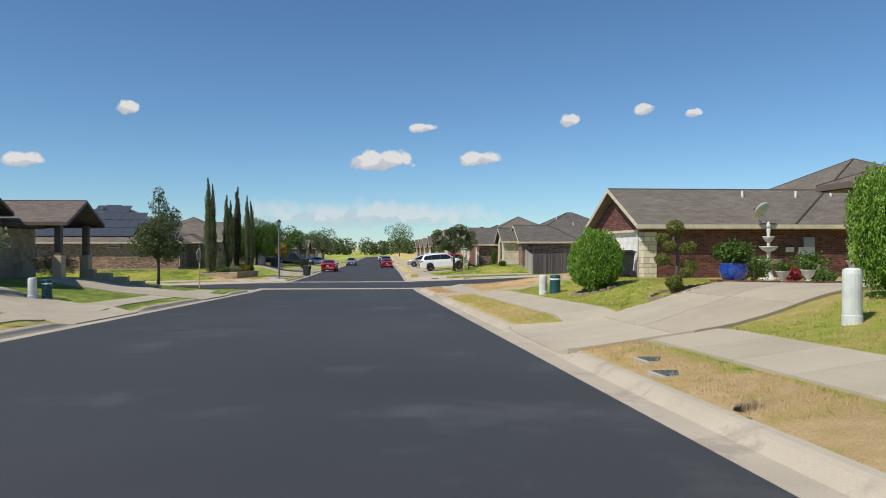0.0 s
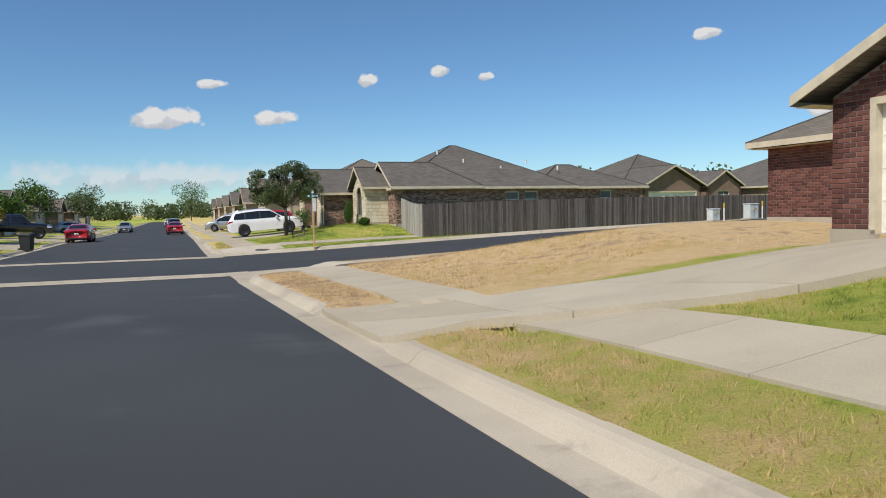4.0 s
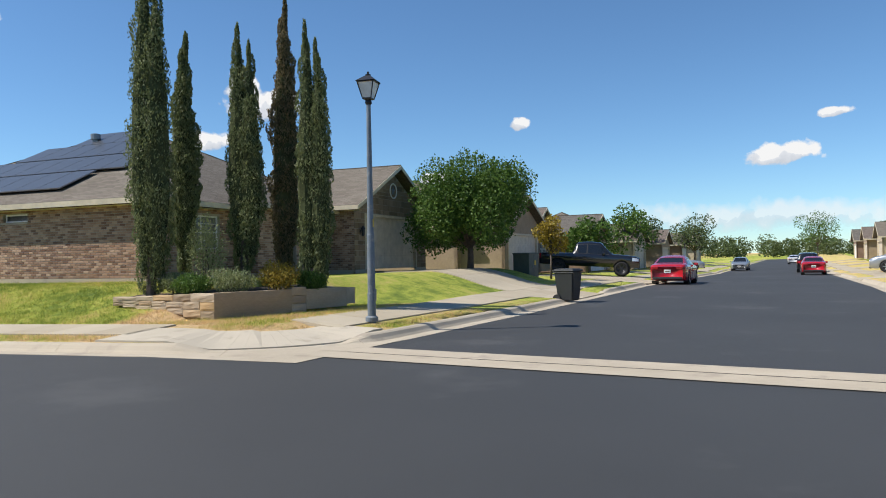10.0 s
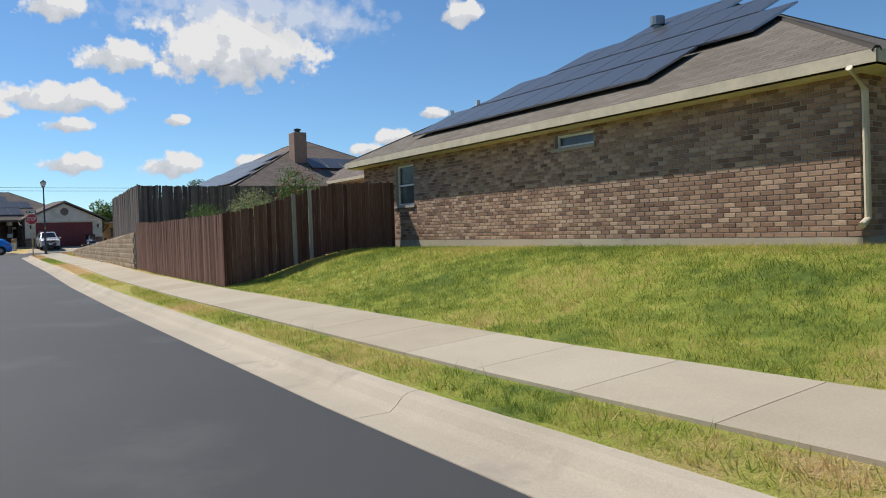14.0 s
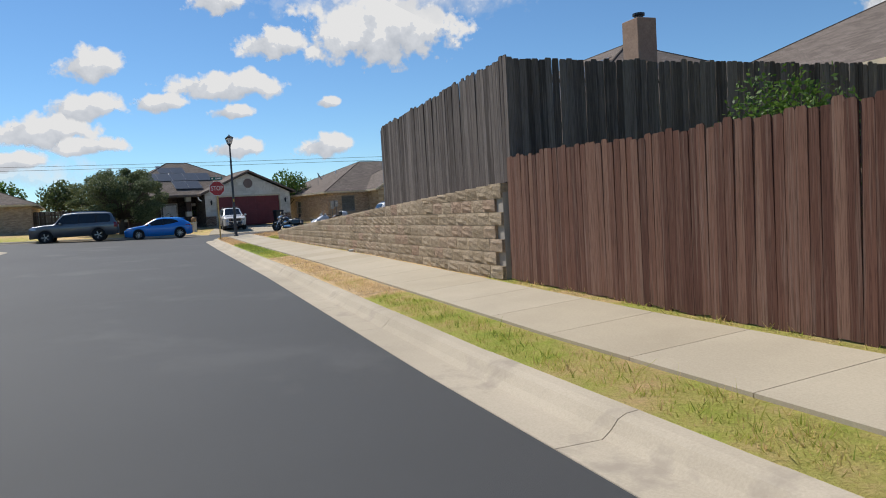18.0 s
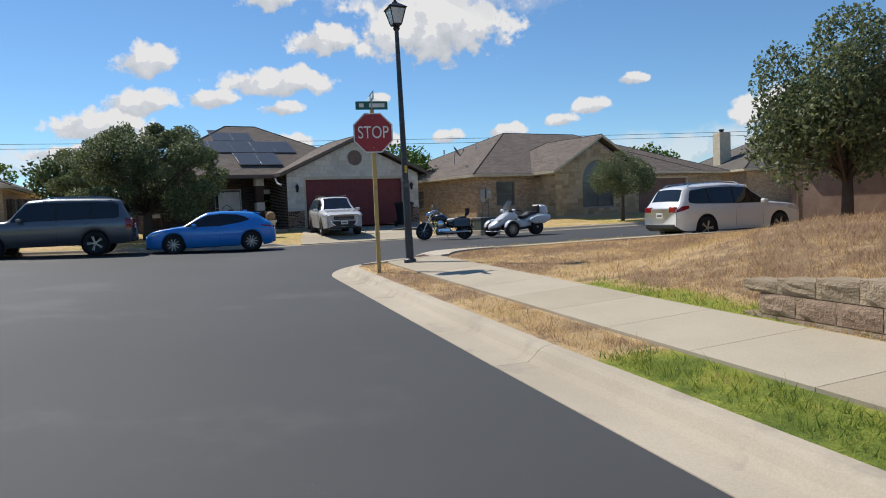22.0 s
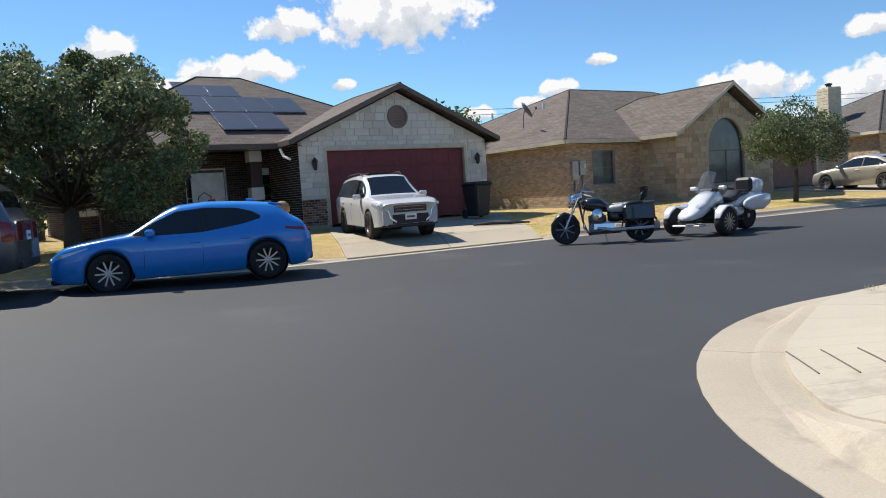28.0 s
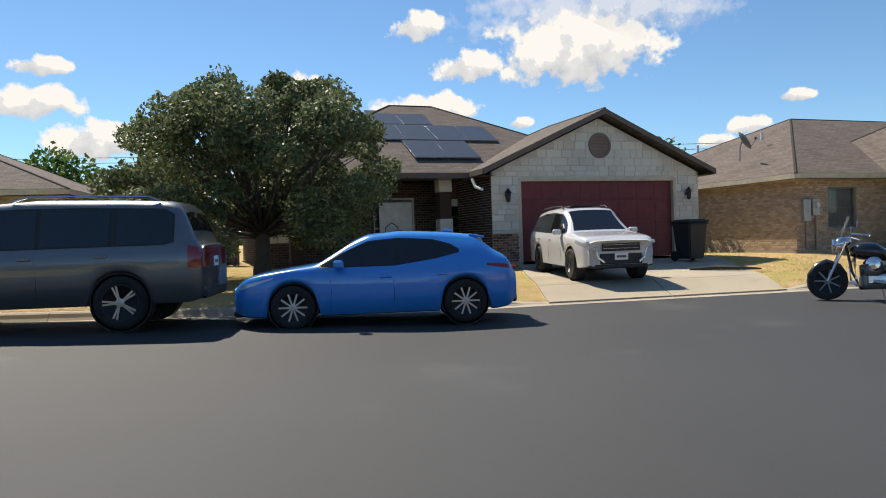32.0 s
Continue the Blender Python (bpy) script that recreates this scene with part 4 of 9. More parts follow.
f = wing(nw, -5, 2.1, 8.6, 15.6, 1.05, 3.5, "x", 0.5, "hg", "brick_brown", "shingle", holes={"e": [(0.95, 5.85, 1.05, 3.25)]}, dressed="se", skins={"e": "stone_brown"})
garage_door(nw, f["e"][0], 0.95, 5.85, 1.08, 3.25, "door_tan")
f = wing(nw, -1, 1.0, 3.9, 8.5, 1.05, 3.35, "y", 0.5, "hh", "brick_brown", "shingle", dressed="se", holes={"e": [(1.2, 2.3, 1.1, 3.2)]})
k = 0.5 / math.hypot(1, 0.5)
up = Vector((0, 1, 0.5)).normalized()
for x0, v0, cols, rows in ((-12.2, 0.9, 8, 1), (-11.1, 2.62, 8, 1), (-9.9, 4.35, 6, 1), (-8.6, 6.0, 3, 1)):
    solar(nw, Vector((x0, -0.42, 3.4)) + up * v0, (1, 0, 0), up, cols, rows)
part("downspout", tube([(0.12, -0.5, 3.2), (0.12, -0.12, 2.95), (0.12, -0.08, 1.3), (0.15, -0.3, 1.2)], 0.045, 8), M["trim"], nw, "cream downspout")
part("flue", lathe([(0.13, 0), (0.13, 0.5), (0.19, 0.5), (0.19, 0.72), (0.06, 0.75)], 12), M["grey_metal"], nw, "galvanised flue with a cap", Matrix.Translation((-7.9, 5.4, 6.0)))
for x, y, z in ((-9.4, 3.2, 4.9), (-13.0, 2.2, 4.5), (-12.2, 2.6, 4.7)):
    roof_vent(nw, (x, y, z))

ne = thing("house", pose(14.2, 17.25, 0, 0, 0, 4.0), "mixed brown brick house with a cream stone entry gable", "house")
f = wing(ne, 9.6, 17.8, 0.04, 7.2, 1.1, 3.2, "x", 0.42, "hh", "brick_darkmix", "shingle_grey", dressed="se", holes={"s": [(4.9, 5.8, 2.0, 3.0)]})
window(ne, f["s"][0], 4.9, 5.8, 2.0, 3.0)
f = wing(ne, 0, 12.0, 0.0, 11.5, 1.1, 3.25, "x", 0.5, "hh", "brick_darkmix", "shingle_grey", dressed="sw", holes={"s": [(4.0, 5.0, 2.0, 3.0), (7.2, 8.2, 2.0, 3.0), (8.6, 9.6, 2.0, 3.0)]})
for a in (4.0, 7.2, 8.6):
    window(ne, f["s"][0], a, a + 1.0, 2.0, 3.0)
f = wing(ne, -0.25, 5, -0.06, 4.3, 1.1, 3.3, "x", 0.62, "gh", "brick_darkmix", "shingle_grey", dressed="ws", skins={"w": "brick_darkmix"})
f = wing(ne, -1.7, 1.0, 1.5, 4.5, 1.2, 3.35, "x", 0.72, "gh", "stone_cream", "shingle_grey", over=0.3, dressed="wsn", holes={"w": [(0.9, 2.1, 1.7, 3.45)]})
arch_top(window(ne, f["w"][0], 0.9, 2.1, 1.7, 3.45, frame="trim_brown", grid=True), f["w"][0], 0.9, 2.1, 3.45, "stone_cream", "trim_brown")
f = wing(ne, -3.7, 4, 5.0, 12.4, 1.0, 3.1, "x", 0.42, "gh", "brick_darkmix", "shingle_grey", dressed="sw", skins={"w": "stone_cream"}, holes={"w": [(1.2, 6.1, 1.0, 3.05)]})
garage_door(ne, f["w"][0], 1.2, 6.1, 1.02, 3.05, "door_brown")
for x, y, z in ((5.6, 3.0, 5.0), (8.0, 2.2, 4.5), (10.6, 3.4, 5.0), (4.2, 4.2, 5.6), (12.3, 2.0, 4.5)):
    roof_vent(ne, (x, y, z), 0.06, 0.3)
part("downspout", tube([(-3.62, 4.82, 2.95), (-3.62, 4.9, 1.1)], 0.04, 8), M["white"], ne)

r1 = thing("house", pose(12.85, -22.45, 0, 0, 0, 3.0), "red brick house with a white garage door under a gable", "house")
f = wing(r1, 0, 12, 0, 6.3, 1.55, 3.6, "x", 0.46, "gg", "brick_red", "shingle", dressed="ws", mortar="mortar_red", holes={"w": [(0.75, 5.6, 1.5, 3.42)], "s": [(9.0, 10.1, 2.5, 3.4)]})
garage_door(r1, f["w"][0], 0.75, 5.6, 1.5, 3.42, "door_white")
window(r1, f["s"][0], 9.0, 10.1, 2.5, 3.4)
dress(r1, Face((-0.012, -0.02, 0), (1, 0, 0), (0, -1, 0)), 0, 0.5, 1.6, 3.4, [], None, "stone_cream")
dress(r1, Face((-0.02, 0.5, 0), (0, -1, 0), (-1, 0, 0)), 0, 0.5, 1.6, 3.4, [], None, "stone_cream")
f = wing(r1, 6.4, 20.6, 0.04, 13.9, 1.55, 3.62, "y", 0.47, "hh", "brick_red", "shingle", dressed="sw", mortar="mortar_red")
for x in (5.2, 7.6, 9.2):
    roof_vent(r1, (x, 2.3, 4.9), 0.05, 0.32)

r0 = thing("house", pose(17.0, -41.5, 0.4, 0, 0, 3.0), "tan brick house with a deep gabled porch roof", "house")
f = wing(r0, 0, 12, 0, 11.6, 1.6, 4.1, "x", 0.36, "hh", "brick_tan", "shingle_brown", over=0.6, trim="trim_brown", dressed="wn")

# ---- houses along the cross street and opposite its end ----
bh = thing("house", pose(-67.55, 10.45, 0, 0, 0, 6.8), "variegated brick house with solar panels and a tan chimney", "house")
hs = [(5.4, 6.25, 2.2, 3.72), (9.45, 10.35, 2.2, 3.72), (12.3, 13.25, 2.2, 3.72)]
f = wing(bh, 0, 17.0, 0, 13, 1.4, 3.85, "x", 0.5, "hh", "brick_mix", "shingle_brown", trim="trim_brown", dressed="swe", holes={"s": hs})
for a, b, c, d in hs:
    window(bh, f["s"][0], a, b, c, d, frame="trim_brown")
dress(bh, Face((-0.01, -0.03, 0), (1, 0, 0), (0, -1, 0)), 0, 0.55, 2.2, 3.8, [], None, "stone_tan")
up = Vector((0, 1, 0.5)).normalized()
for j, (x0, c) in enumerate(((1.3, 14), (2.9, 11), (4.4, 8))):
    solar(bh, Vector((x0, -0.42, 3.95)) + up * (0.3 + 1.64 * j), (1, 0, 0), up, c, 1)
e_up = Vector((-1, 0, 0.5)).normalized()
solar(bh, Vector((17.42, 5.0, 3.95)) + e_up * 2.6, (0, 1, 0), e_up, 4, 1)
chim = part("chimney", box((-0.45, -0.4, -2.2), (0.45, 0.4, 0.0), 0.02), M["chimney_brick"], bh, "tan brick chimney with a metal cap", Matrix.Translation((13.7, 4.7, 7.45)))
part("chimney_cap", lathe([(0.16, 0), (0.16, 0.16), (0.22, 0.16), (0.22, 0.24), (0.05, 0.28)], 10), M["black_metal"], chim)

CY = 19.5
wg = thing("house", pose(-94.3, -0.73, 0, 0, 0, CY), "white stone house with a dark red garage door and solar panels", "house")
f = wing(wg, -7, 0, 0, 7.5, 0.72, 3.45, "x", 0.45, "hg", "stone_white", "shingle_brown", trim="trim_brown", dressed="es", over=0.4, skins={"s": "brick_umber"}, holes={"e": [(0.98, 6.5, 0.72, 3.19)]}, mortar="mortar_light")
garage_door(wg, f["e"][0], 0.98, 6.5, 0.74, 3.19, "door_red", 4, 8)
f = wing(wg, -11.8, -2.9, -6.4, 6.2, 0.72, 3.35, "y", 0.58, "hh", "brick_umber", "shingle_brown", trim="trim_brown", dressed="es", over=0.4, mortar="mortar_red", holes={"e": [(3.5, 4.9, 0.95, 2.9)]}, roofed=False)
roof(wg, -12.0, -1.1, -6.7, 5.9, 3.42, "y", 0.53, "hh", "shingle_brown", 0.4, "trim_brown")
window(wg, f["e"][0], 3.5, 4.9, 0.95, 2.9)
dress(wg, Face((-2.87, -6.4, 0), (0, 1, 0), (1, 0, 0)), 0, 2.3, 1.55, 3.3, [], None, "stone_white")
for y in (-0.98, -5.6):
    col = part("porch_column", box((-0.19, -0.19, 0), (0.19, 0.19, 2.7), 0.01), M["brick_umber"], wg, "dark brick porch column with two white stone bands", Matrix.Translation((-1.5, y, 0.7)))
    for z in (1.02, 2.28):
        part("stone_band", box((-0.215, -0.215, z), (0.215, 0.215, z + 0.42), 0.015), M["stone_white"], col)
up = Vector((-1, 0, 0.5)).normalized()
for y0, v0, c in ((-1.85, 1.0, 2), (-3.9, 2.72, 5), (-2.4, 4.4, 2)):
    solar(wg, Vector((-0.7, y0, 3.52)) + up * v0, (0, 1, 0), up, c, 1, 1.1, 1.62)
vent = part("gable_vent", lathe([(0.4, 0), (0.4, 0.05), (0.33, 0.05), (0.33, 0.02)], 20), M["mortar_red"], wg, "round louvred gable vent", Matrix.Translation((0.02, 3.75, 4.3)) @ pose(0, 0, 0, 0, 90, 0))
for i in range(6):
    w = math.sqrt(max(0.01, 0.3 ** 2 - (-0.25 + i * 0.1) ** 2))
    part("slat", box((-0.03, -w, -0.008), (0.02, w, 0.008), 0, Matrix.Translation((0.05, 3.75, 4.3 - 0.25 + i * 0.1)) @ pose(0, 0, 0, 0, 30, 0)), M["mortar_red"], wg)

h2 = thing("house", pose(-97.0, 9.7, 0, 0, 0, CY), "tan brick house with an arched window under a stone gable", "house")
f = wing(h2, -14.6, 0, 0, 21, 0.7, 3.2, "y", 0.42, "hh", "brick_tan", "shingle_brown", dressed="es", trim="trim", holes={"e": [(1.4, 2.7, 1.45, 2.85)], "s": [(7.4, 8.5, 1.45, 2.65)]})
window(h2, f["e"][0], 1.4, 2.7, 1.45, 2.85, frame="grey_metal")
window(h2, f["s"][0], 7.4, 8.5, 1.45, 2.65, frame="trim")
f = wing(h2, -6, 1.9, 4.2, 10.8, 0.7, 3.25, "x", 0.56, "hg", "stone_tan", "shingle_brown", dressed="es", holes={"e": [(2.05, 4.5, 1.2, 3.95)]})
arch_top(window(h2, f["e"][0], 2.05, 4.5, 1.2, 3.95, frame="trim_brown", sill=False), f["e"][0], 2.05, 4.5, 3.95, "stone_tan", "trim_brown")
part("glazing_bar", box((1.84, 7.45, 1.22), (1.87, 7.5, 2.6)), M["trim_brown"], h2)
f = wing(h2, -6, 0.6, 11.3, 17.4, 0.7, 3.2, "x", 0.45, "hh", "brick_tan", "shingle_brown", dressed="es", holes={"e": [(0.7, 5.4, 0.7, 2.85)]})
garage_door(h2, f["e"][0], 0.7, 5.4, 0.72, 2.85, "door_brown")
for x, y, z in ((-5.0, 3.4, 5.2), (-9.0, 3.4, 5.2), (-12.0, 2.0, 4.4)):
    roof_vent(h2, (x, y, z), 0.06, 0.3)

h3 = thing("house", pose(-103.8, 31.4, 0, 0, 0, -2), "tan brick house with a clad chimney and an arched gable window", "house")
f = wing(h3, -11.4, 0, 0, 17, 0.8, 3.3, "y", 0.47, "hh", "brick_tan", "shingle_grey", dressed="es")
f = wing(h3, -5, 1.9, 3.5, 10, 0.8, 3.4, "x", 0.5, "hg", "stone_tan", "shingle_grey", dressed="es", holes={"e": [(2.2, 4.3, 1.2, 3.7)]})
arch_top(window(h3, f["e"][0], 2.2, 4.3, 1.2, 3.7, frame="trim_brown", grid=True, sill=False), f["e"][0], 2.2, 4.3, 3.7, "stone_tan", "trim_brown")
chim = part("chimney", box((-0.5, -0.45, -2.9), (0.5, 0.45, 0), 0.02), M["trim"], h3, "clapboard-clad chimney", Matrix.Translation((-5.2, 1.2, 6.5)))
for q in range(14):
    part("clapboard", box((-0.515, -0.465, -2.85 + q * 0.2), (0.515, 0.465, -2.68 + q * 0.2), 0.008), M["trim"], chim)
part("chimney_cap", lathe([(0.16, 0), (0.16, 0.16), (0.22, 0.16), (0.22, 0.24), (0.05, 0.28)], 10), M["black_metal"], chim)
h0 = thing("house", pose(-91.5, -28.5, 0, 0, 0, 12), "tan house with a brown shingle roof", "house")
f = wing(h0, -14, 0, 0, 15, 0.72, 3.3, "x", 0.42, "hh", "brick_tan", "shingle_brown", dressed="en")

l1 = thing("house", pose(-15.3, -27, 0.45, 0, 0, 3), "brown stone house with a gabled porch", "house")
f = wing(l1, -13, 0, 0, 12, 1.3, 4.0, "x", 0.5, "hg", "stone_tan", "shingle_brown", trim="trim_brown", dressed="en")
roof(l1, -3, 2.6, 12.6, 16.5, 3.55, "x", 0.5, "hg", "shingle_brown", 0.4, "trim_brown")
f = wing(l1, -12, -0.5, 11.9, 16.6, 1.3, 3.5, "x", 0.4, "hh", "stone_tan", "shingle_brown", trim="trim_brown", dressed="en")
for x, y in ((2.3, 12.9), (2.3, 16.2)):
    part("porch_post", box((-0.15, -0.15, 0), (0.15, 0.15, 2.35), 0.01), M["trim_brown"], l1, "brown porch post on a stone pier", Matrix.Translation((x, y, 1.2)))
    part("post_base", box((-0.24, -0.24, -1.4), (0.24, 0.24, 0.9), 0.03), M["stone_tan"], l1, "", Matrix.Translation((x, y, 1.1)))


# ---- kerbs, walks, drives ----
for nm, ln in (("kerb_southeast", line_se), ("kerb_northeast", line_ne), ("kerb_northwest", line_nw), ("kerb_west", line_w), ("kerb_southwest", line_sw)):
    sweep_kerb(nm, ln, "pale concrete kerb and gutter along the street")


def length_to(line, x, y):
    pts, run, best, at = resample(line, 0.5), 0.0, 1e9, 0.0
    for a, b in zip(pts, pts[1:]):
        run += (b - a).length
        d = math.hypot(b.x - x, b.y - y)
        if d < best:
            best, at = d, run
    return at


W_LABEL = "pale concrete sidewalk slabs beside the grass verge"
sidewalk("sidewalk_southeast", line_se, 1.72, 3.0, length_to(line_se, ar(-70), -70), length_to(line_se, ar(-3.6), -3.6), W_LABEL)
sidewalk("sidewalk_southeast_cross", line_se, 1.3, 2.6, length_to(line_se, 7.2, bn(7.2) - BW), 300, W_LABEL)
sidewalk("sidewalk_northeast_cross", line_ne, 2.6, 3.6, 0, length_to(line_ne, 7.0, bn(7.0)), W_LABEL)
sidewalk("sidewalk_northeast", line_ne, 1.4, 2.8, length_to(line_ne, ar(12.6), 12.6), 300, W_LABEL)
sidewalk("sidewalk_northwest", line_nw, 1.4, 2.7, length_to(line_nw, al(110), 110), length_to(line_nw, al(11.0), 11.0), W_LABEL)
sidewalk("sidewalk_cross_north", line_nw, 1.2, 2.4, length_to(line_nw, -9.9, bn(-9.9)), length_to(line_nw, -74.3, bn(-74.3) + 0.4), W_LABEL)
sidewalk("sidewalk_west_near", line_nw, 1.5, 2.8, length_to(line_nw, cn(4.0), 4.0), 400, W_LABEL)
sidewalk("sidewalk_southwest", line_sw, 1.4, 2.7, length_to(line_sw, al(-8), -8), 500, W_LABEL)


C_LABEL = "pale concrete corner walk sloping down to the gutter"
sidewalk("corner_walk_northwest", line_nw, 0.6, 1.95, length_to(line_nw, al(11.6), 11.6), length_to(line_nw, -10.6, bn(-10.6)), C_LABEL, 0.6, 0.0012)
sidewalk("corner_walk_northeast", line_ne, 0.6, 3.3, length_to(line_ne, 7.0, bn(7.0)), length_to(line_ne, ar(12.6), 12.6), C_LABEL, 0.6, 0.0012)
sidewalk("corner_walk_southeast", line_se, 0.6, 2.8, length_to(line_se, ar(-3.6), -3.6), length_to(line_se, 7.2, bn(7.2) - BW), C_LABEL, 0.6, 0.0012)
sidewalk("corner_walk_west", line_nw, 0.6, 2.6, length_to(line_nw, -73.3, bn(-73.3)), length_to(line_nw, cn(4.3), 4.3), C_LABEL, 0.6, 0.0012, 0.038)


def flat(name, outline, lift, mat, label, category):
    v = [(p[0], p[1], rz(p[0], p[1]) + lift) for p in outline]
    ob = part(name, (v, [tuple(range(len(v)))]), mat)
    return tagged(ob, label, category, kind="structure")


for nm, c, a_in, a_out, r in (("corner_apron_northwest", c_nw, (al(17), 17), (-20, bn(-20)), 3.6), ("corner_apron_northeast", c_ne, (20, bn(20)), (ar(20), 20), 3.6), ("corner_apron_southeast", c_se, (ar(-12), -12), (20, bn(20) - BW), 4.0), ("corner_apron_southwest", c_sw, (-20, bn(-20) - BW), (al(-12), -12), 4.0)):
    pts = arc_corner(a_in, c, a_out, r)
    flat(nm, [tuple(c)] + [tuple(p) for p in pts], 0.009, M["concrete"], "pale concrete apron at the street corner", "pavement")


def valley(name, y0, y1):
    for k, (a, b) in enumerate(((y0, (y0 + y1) / 2 - 0.02), ((y0 + y1) / 2 + 0.02, y1))):
        n = 12
        xs = [al(y0) - 0.6 + (ar(y0) + 0.6 - al(y0) + 0.6) * i / n for i in range(n + 1)]
        v, f = [], []
        for x in xs:
            v += [(x, a, rz(x, a) + (0.013 if k else 0.013)), (x, b, rz(x, b) + 0.013)]
        f = [(2 * i, 2 * i + 2, 2 * i + 3, 2 * i + 1) for i in range(n)]
        yield v, f


for nm, y0, y1 in (("valley_gutter_north", 8.62, 9.85), ("valley_gutter_south", -1.4, -0.02)):
    g = thing(nm, Matrix(), "pale concrete valley gutter across the street", "gutter", kind="structure")
    for v, f in valley(nm, y0, y1):
        part("gutter_slab", (v, f), M["concrete"], g)

patch("driveway_southeast", [(8.6, -38.3), (8.35, -33.45), (15, -30.3), (15, -36.0)], 2, 3, 0.06, "broad pale concrete driveway", "driveway")
patch("driveway_southeast_apron", [(ar(-38.3) + 0.4, -38.3), (ar(-33.2) + 0.4, -33.2), (8.35, -33.45), (8.6, -38.3)], 2, 1, 0.06, "broad pale concrete driveway apron", "driveway")
patch("driveway_southeast_court", [(15, -36.0), (15, -30.3), (26, -25.6), (26, -34.5)], 2, 2, 0.06, "broad pale concrete driveway", "driveway")
patch("driveway_corner_house", [(ar(-16.6) + 0.4, -16.6), (ar(-13.2) + 0.4, -13.2), (12.9, -16.6), (12.8, -21.7)], 2, 4, 0.1, "pale concrete driveway by the garage", "driveway")
patch("driveway_corner_southwest", [(al(-16.4) - 0.35, -16.4), (al(-10.8) - 0.35, -10.8), (-13.6, -11.6), (-13.6, -17.2)], 2, 3, 0.05, "pale concrete driveway by the terraced bed", "driveway")
tw = thing("terrace_wall", Matrix(), "low stepped tan stone edging beside the driveway", "garden wall", kind="structure")
for q in range(5):
    tx, ty = -13.6 + q * 0.78, -10.95 + q * 0.2
    part("step_block", box((tx - 0.385, ty - 0.17, gz(tx, ty) - 0.3), (tx + 0.385, ty + 0.17, gz(tx, ty) + 0.5 - 0.09 * q), 0.03), M["stone_tan"], tw)
patch("driveway_northwest", [(al(22.3) - 0.35, 22.3), (al(26.8) - 0.35, 26.8), (-16.4, 28.6), (-15.9, 23.6)], 2, 4, 0.034, "pale concrete driveway up to the garage", "driveway")
patch("driveway_northeast", [(ar(25) + 0.35, 24.6), (ar(31.5) + 0.35, 31.5), (10.2, 29.0), (10.2, 23.6)], 2, 3, 0.034, "pale concrete driveway up to the garage", "driveway")
patch("driveway_west", [(cf(-0.2) - 0.35, -0.2), (cf(5.0) - 0.35, 5.0), (-96.4, 6.6), (-94.6, 0.0)], 2, 4, 0.034, "pale concrete driveway up to the red garage door", "driveway")
patch("driveway_west_far", [(cf(22.4) - 0.35, 22.4), (cf(27.5) - 0.35, 27.5), (-102.3, 26.0), (-100.4, 20.6)], 2, 4, 0.034, "pale concrete driveway", "driveway")
patch("driveway_southwest", [(al(-25.5) - 0.35, -25.5), (al(-30.5) - 0.35, -30.5), (-14.4, -26), (-14.4, -21)], 2, 3, 0.034, "pale concrete driveway", "driveway")


# ---- fences and retaining wall ----
def board_mesh(name, w, h, t, mat, ear=0.014):
    v = [(0, 0, 0), (w, 0, 0), (w, 0, h - ear), (w - ear, 0, h), (ear, 0, h), (0, 0, h - ear)]
    v += [(x, t, z) for x, y, z in v]
    f = [(0, 1, 2, 3, 4, 5), (11, 10, 9, 8, 7, 6)] + [(i, i + 6, (i + 1) % 6 + 6, (i + 1) % 6) for i in range(6)]
    return mesh_of(name, v, f, mat)


def fence(pts, mat, label, h=1.8, w=0.108, gap=0.003, seed=1, base=None, lean=0.007, pale=()):
    """Upright dog-eared boards along a line, on two rails with posts behind."""
    r = random.Random(seed)
    ob = thing("fence", Matrix(), label, "fence")
    me, odd = board_mesh("board", w, 1.0, 0.018, M[mat]), board_mesh("board", w, 1.0, 0.018, M["fence_pale"])
    for (x0, y0), (x1, y1) in zip(pts, pts[1:]):
        L = math.hypot(x1 - x0, y1 - y0)
        n = max(1, int(L / (w + gap)))
        ang = math.atan2(y1 - y0, x1 - x0)
        xs = np.array([x0 + (x1 - x0) * (i + 0.5) / n for i in range(n)])
        ys = np.array([y0 + (y1 - y0) * (i + 0.5) / n for i in range(n)])
        zs = ground_z(xs, ys) if base is None else np.array([base(x, y) for x, y in zip(xs, ys)])
        for i in range(n):
            b = new("board", odd if i in pale else me)
            b.parent = ob
            b.matrix_basis = Matrix.Translation((x0 + (x1 - x0) * i / n, y0 + (y1 - y0) * i / n, zs[i] + r.uniform(0, 0.03))) @ Matrix.Rotation(ang, 4, "Z") @ Matrix.Rotation(r.uniform(-lean, lean), 4, "Y") @ Matrix.Rotation(r.uniform(-0.005, 0.005), 4, "X") @ Matrix.Diagonal((L / n / (w + gap), 1, h + r.uniform(-0.025, 0.025), 1))
        side = Vector((-(y1 - y0), x1 - x0, 0)) / L
        for hz in (0.35, h * 0.5, h - 0.3):
            p = [Vector((xs[i], ys[i], zs[i] + hz)) + side * 0.045 for i in (0, n // 2, n - 1)]
            part("rail", tube(p, 0.032, 4), M[mat], ob)
        for i in range(0, n, 21):
            part("post", tube([Vector((xs[i], ys[i], zs[i] - 0.1)) + side * 0.1, Vector((xs[i], ys[i], zs[i] + h - 0.05)) + side * 0.1], 0.03, 8), M["grey_metal"], ob)
    return ob


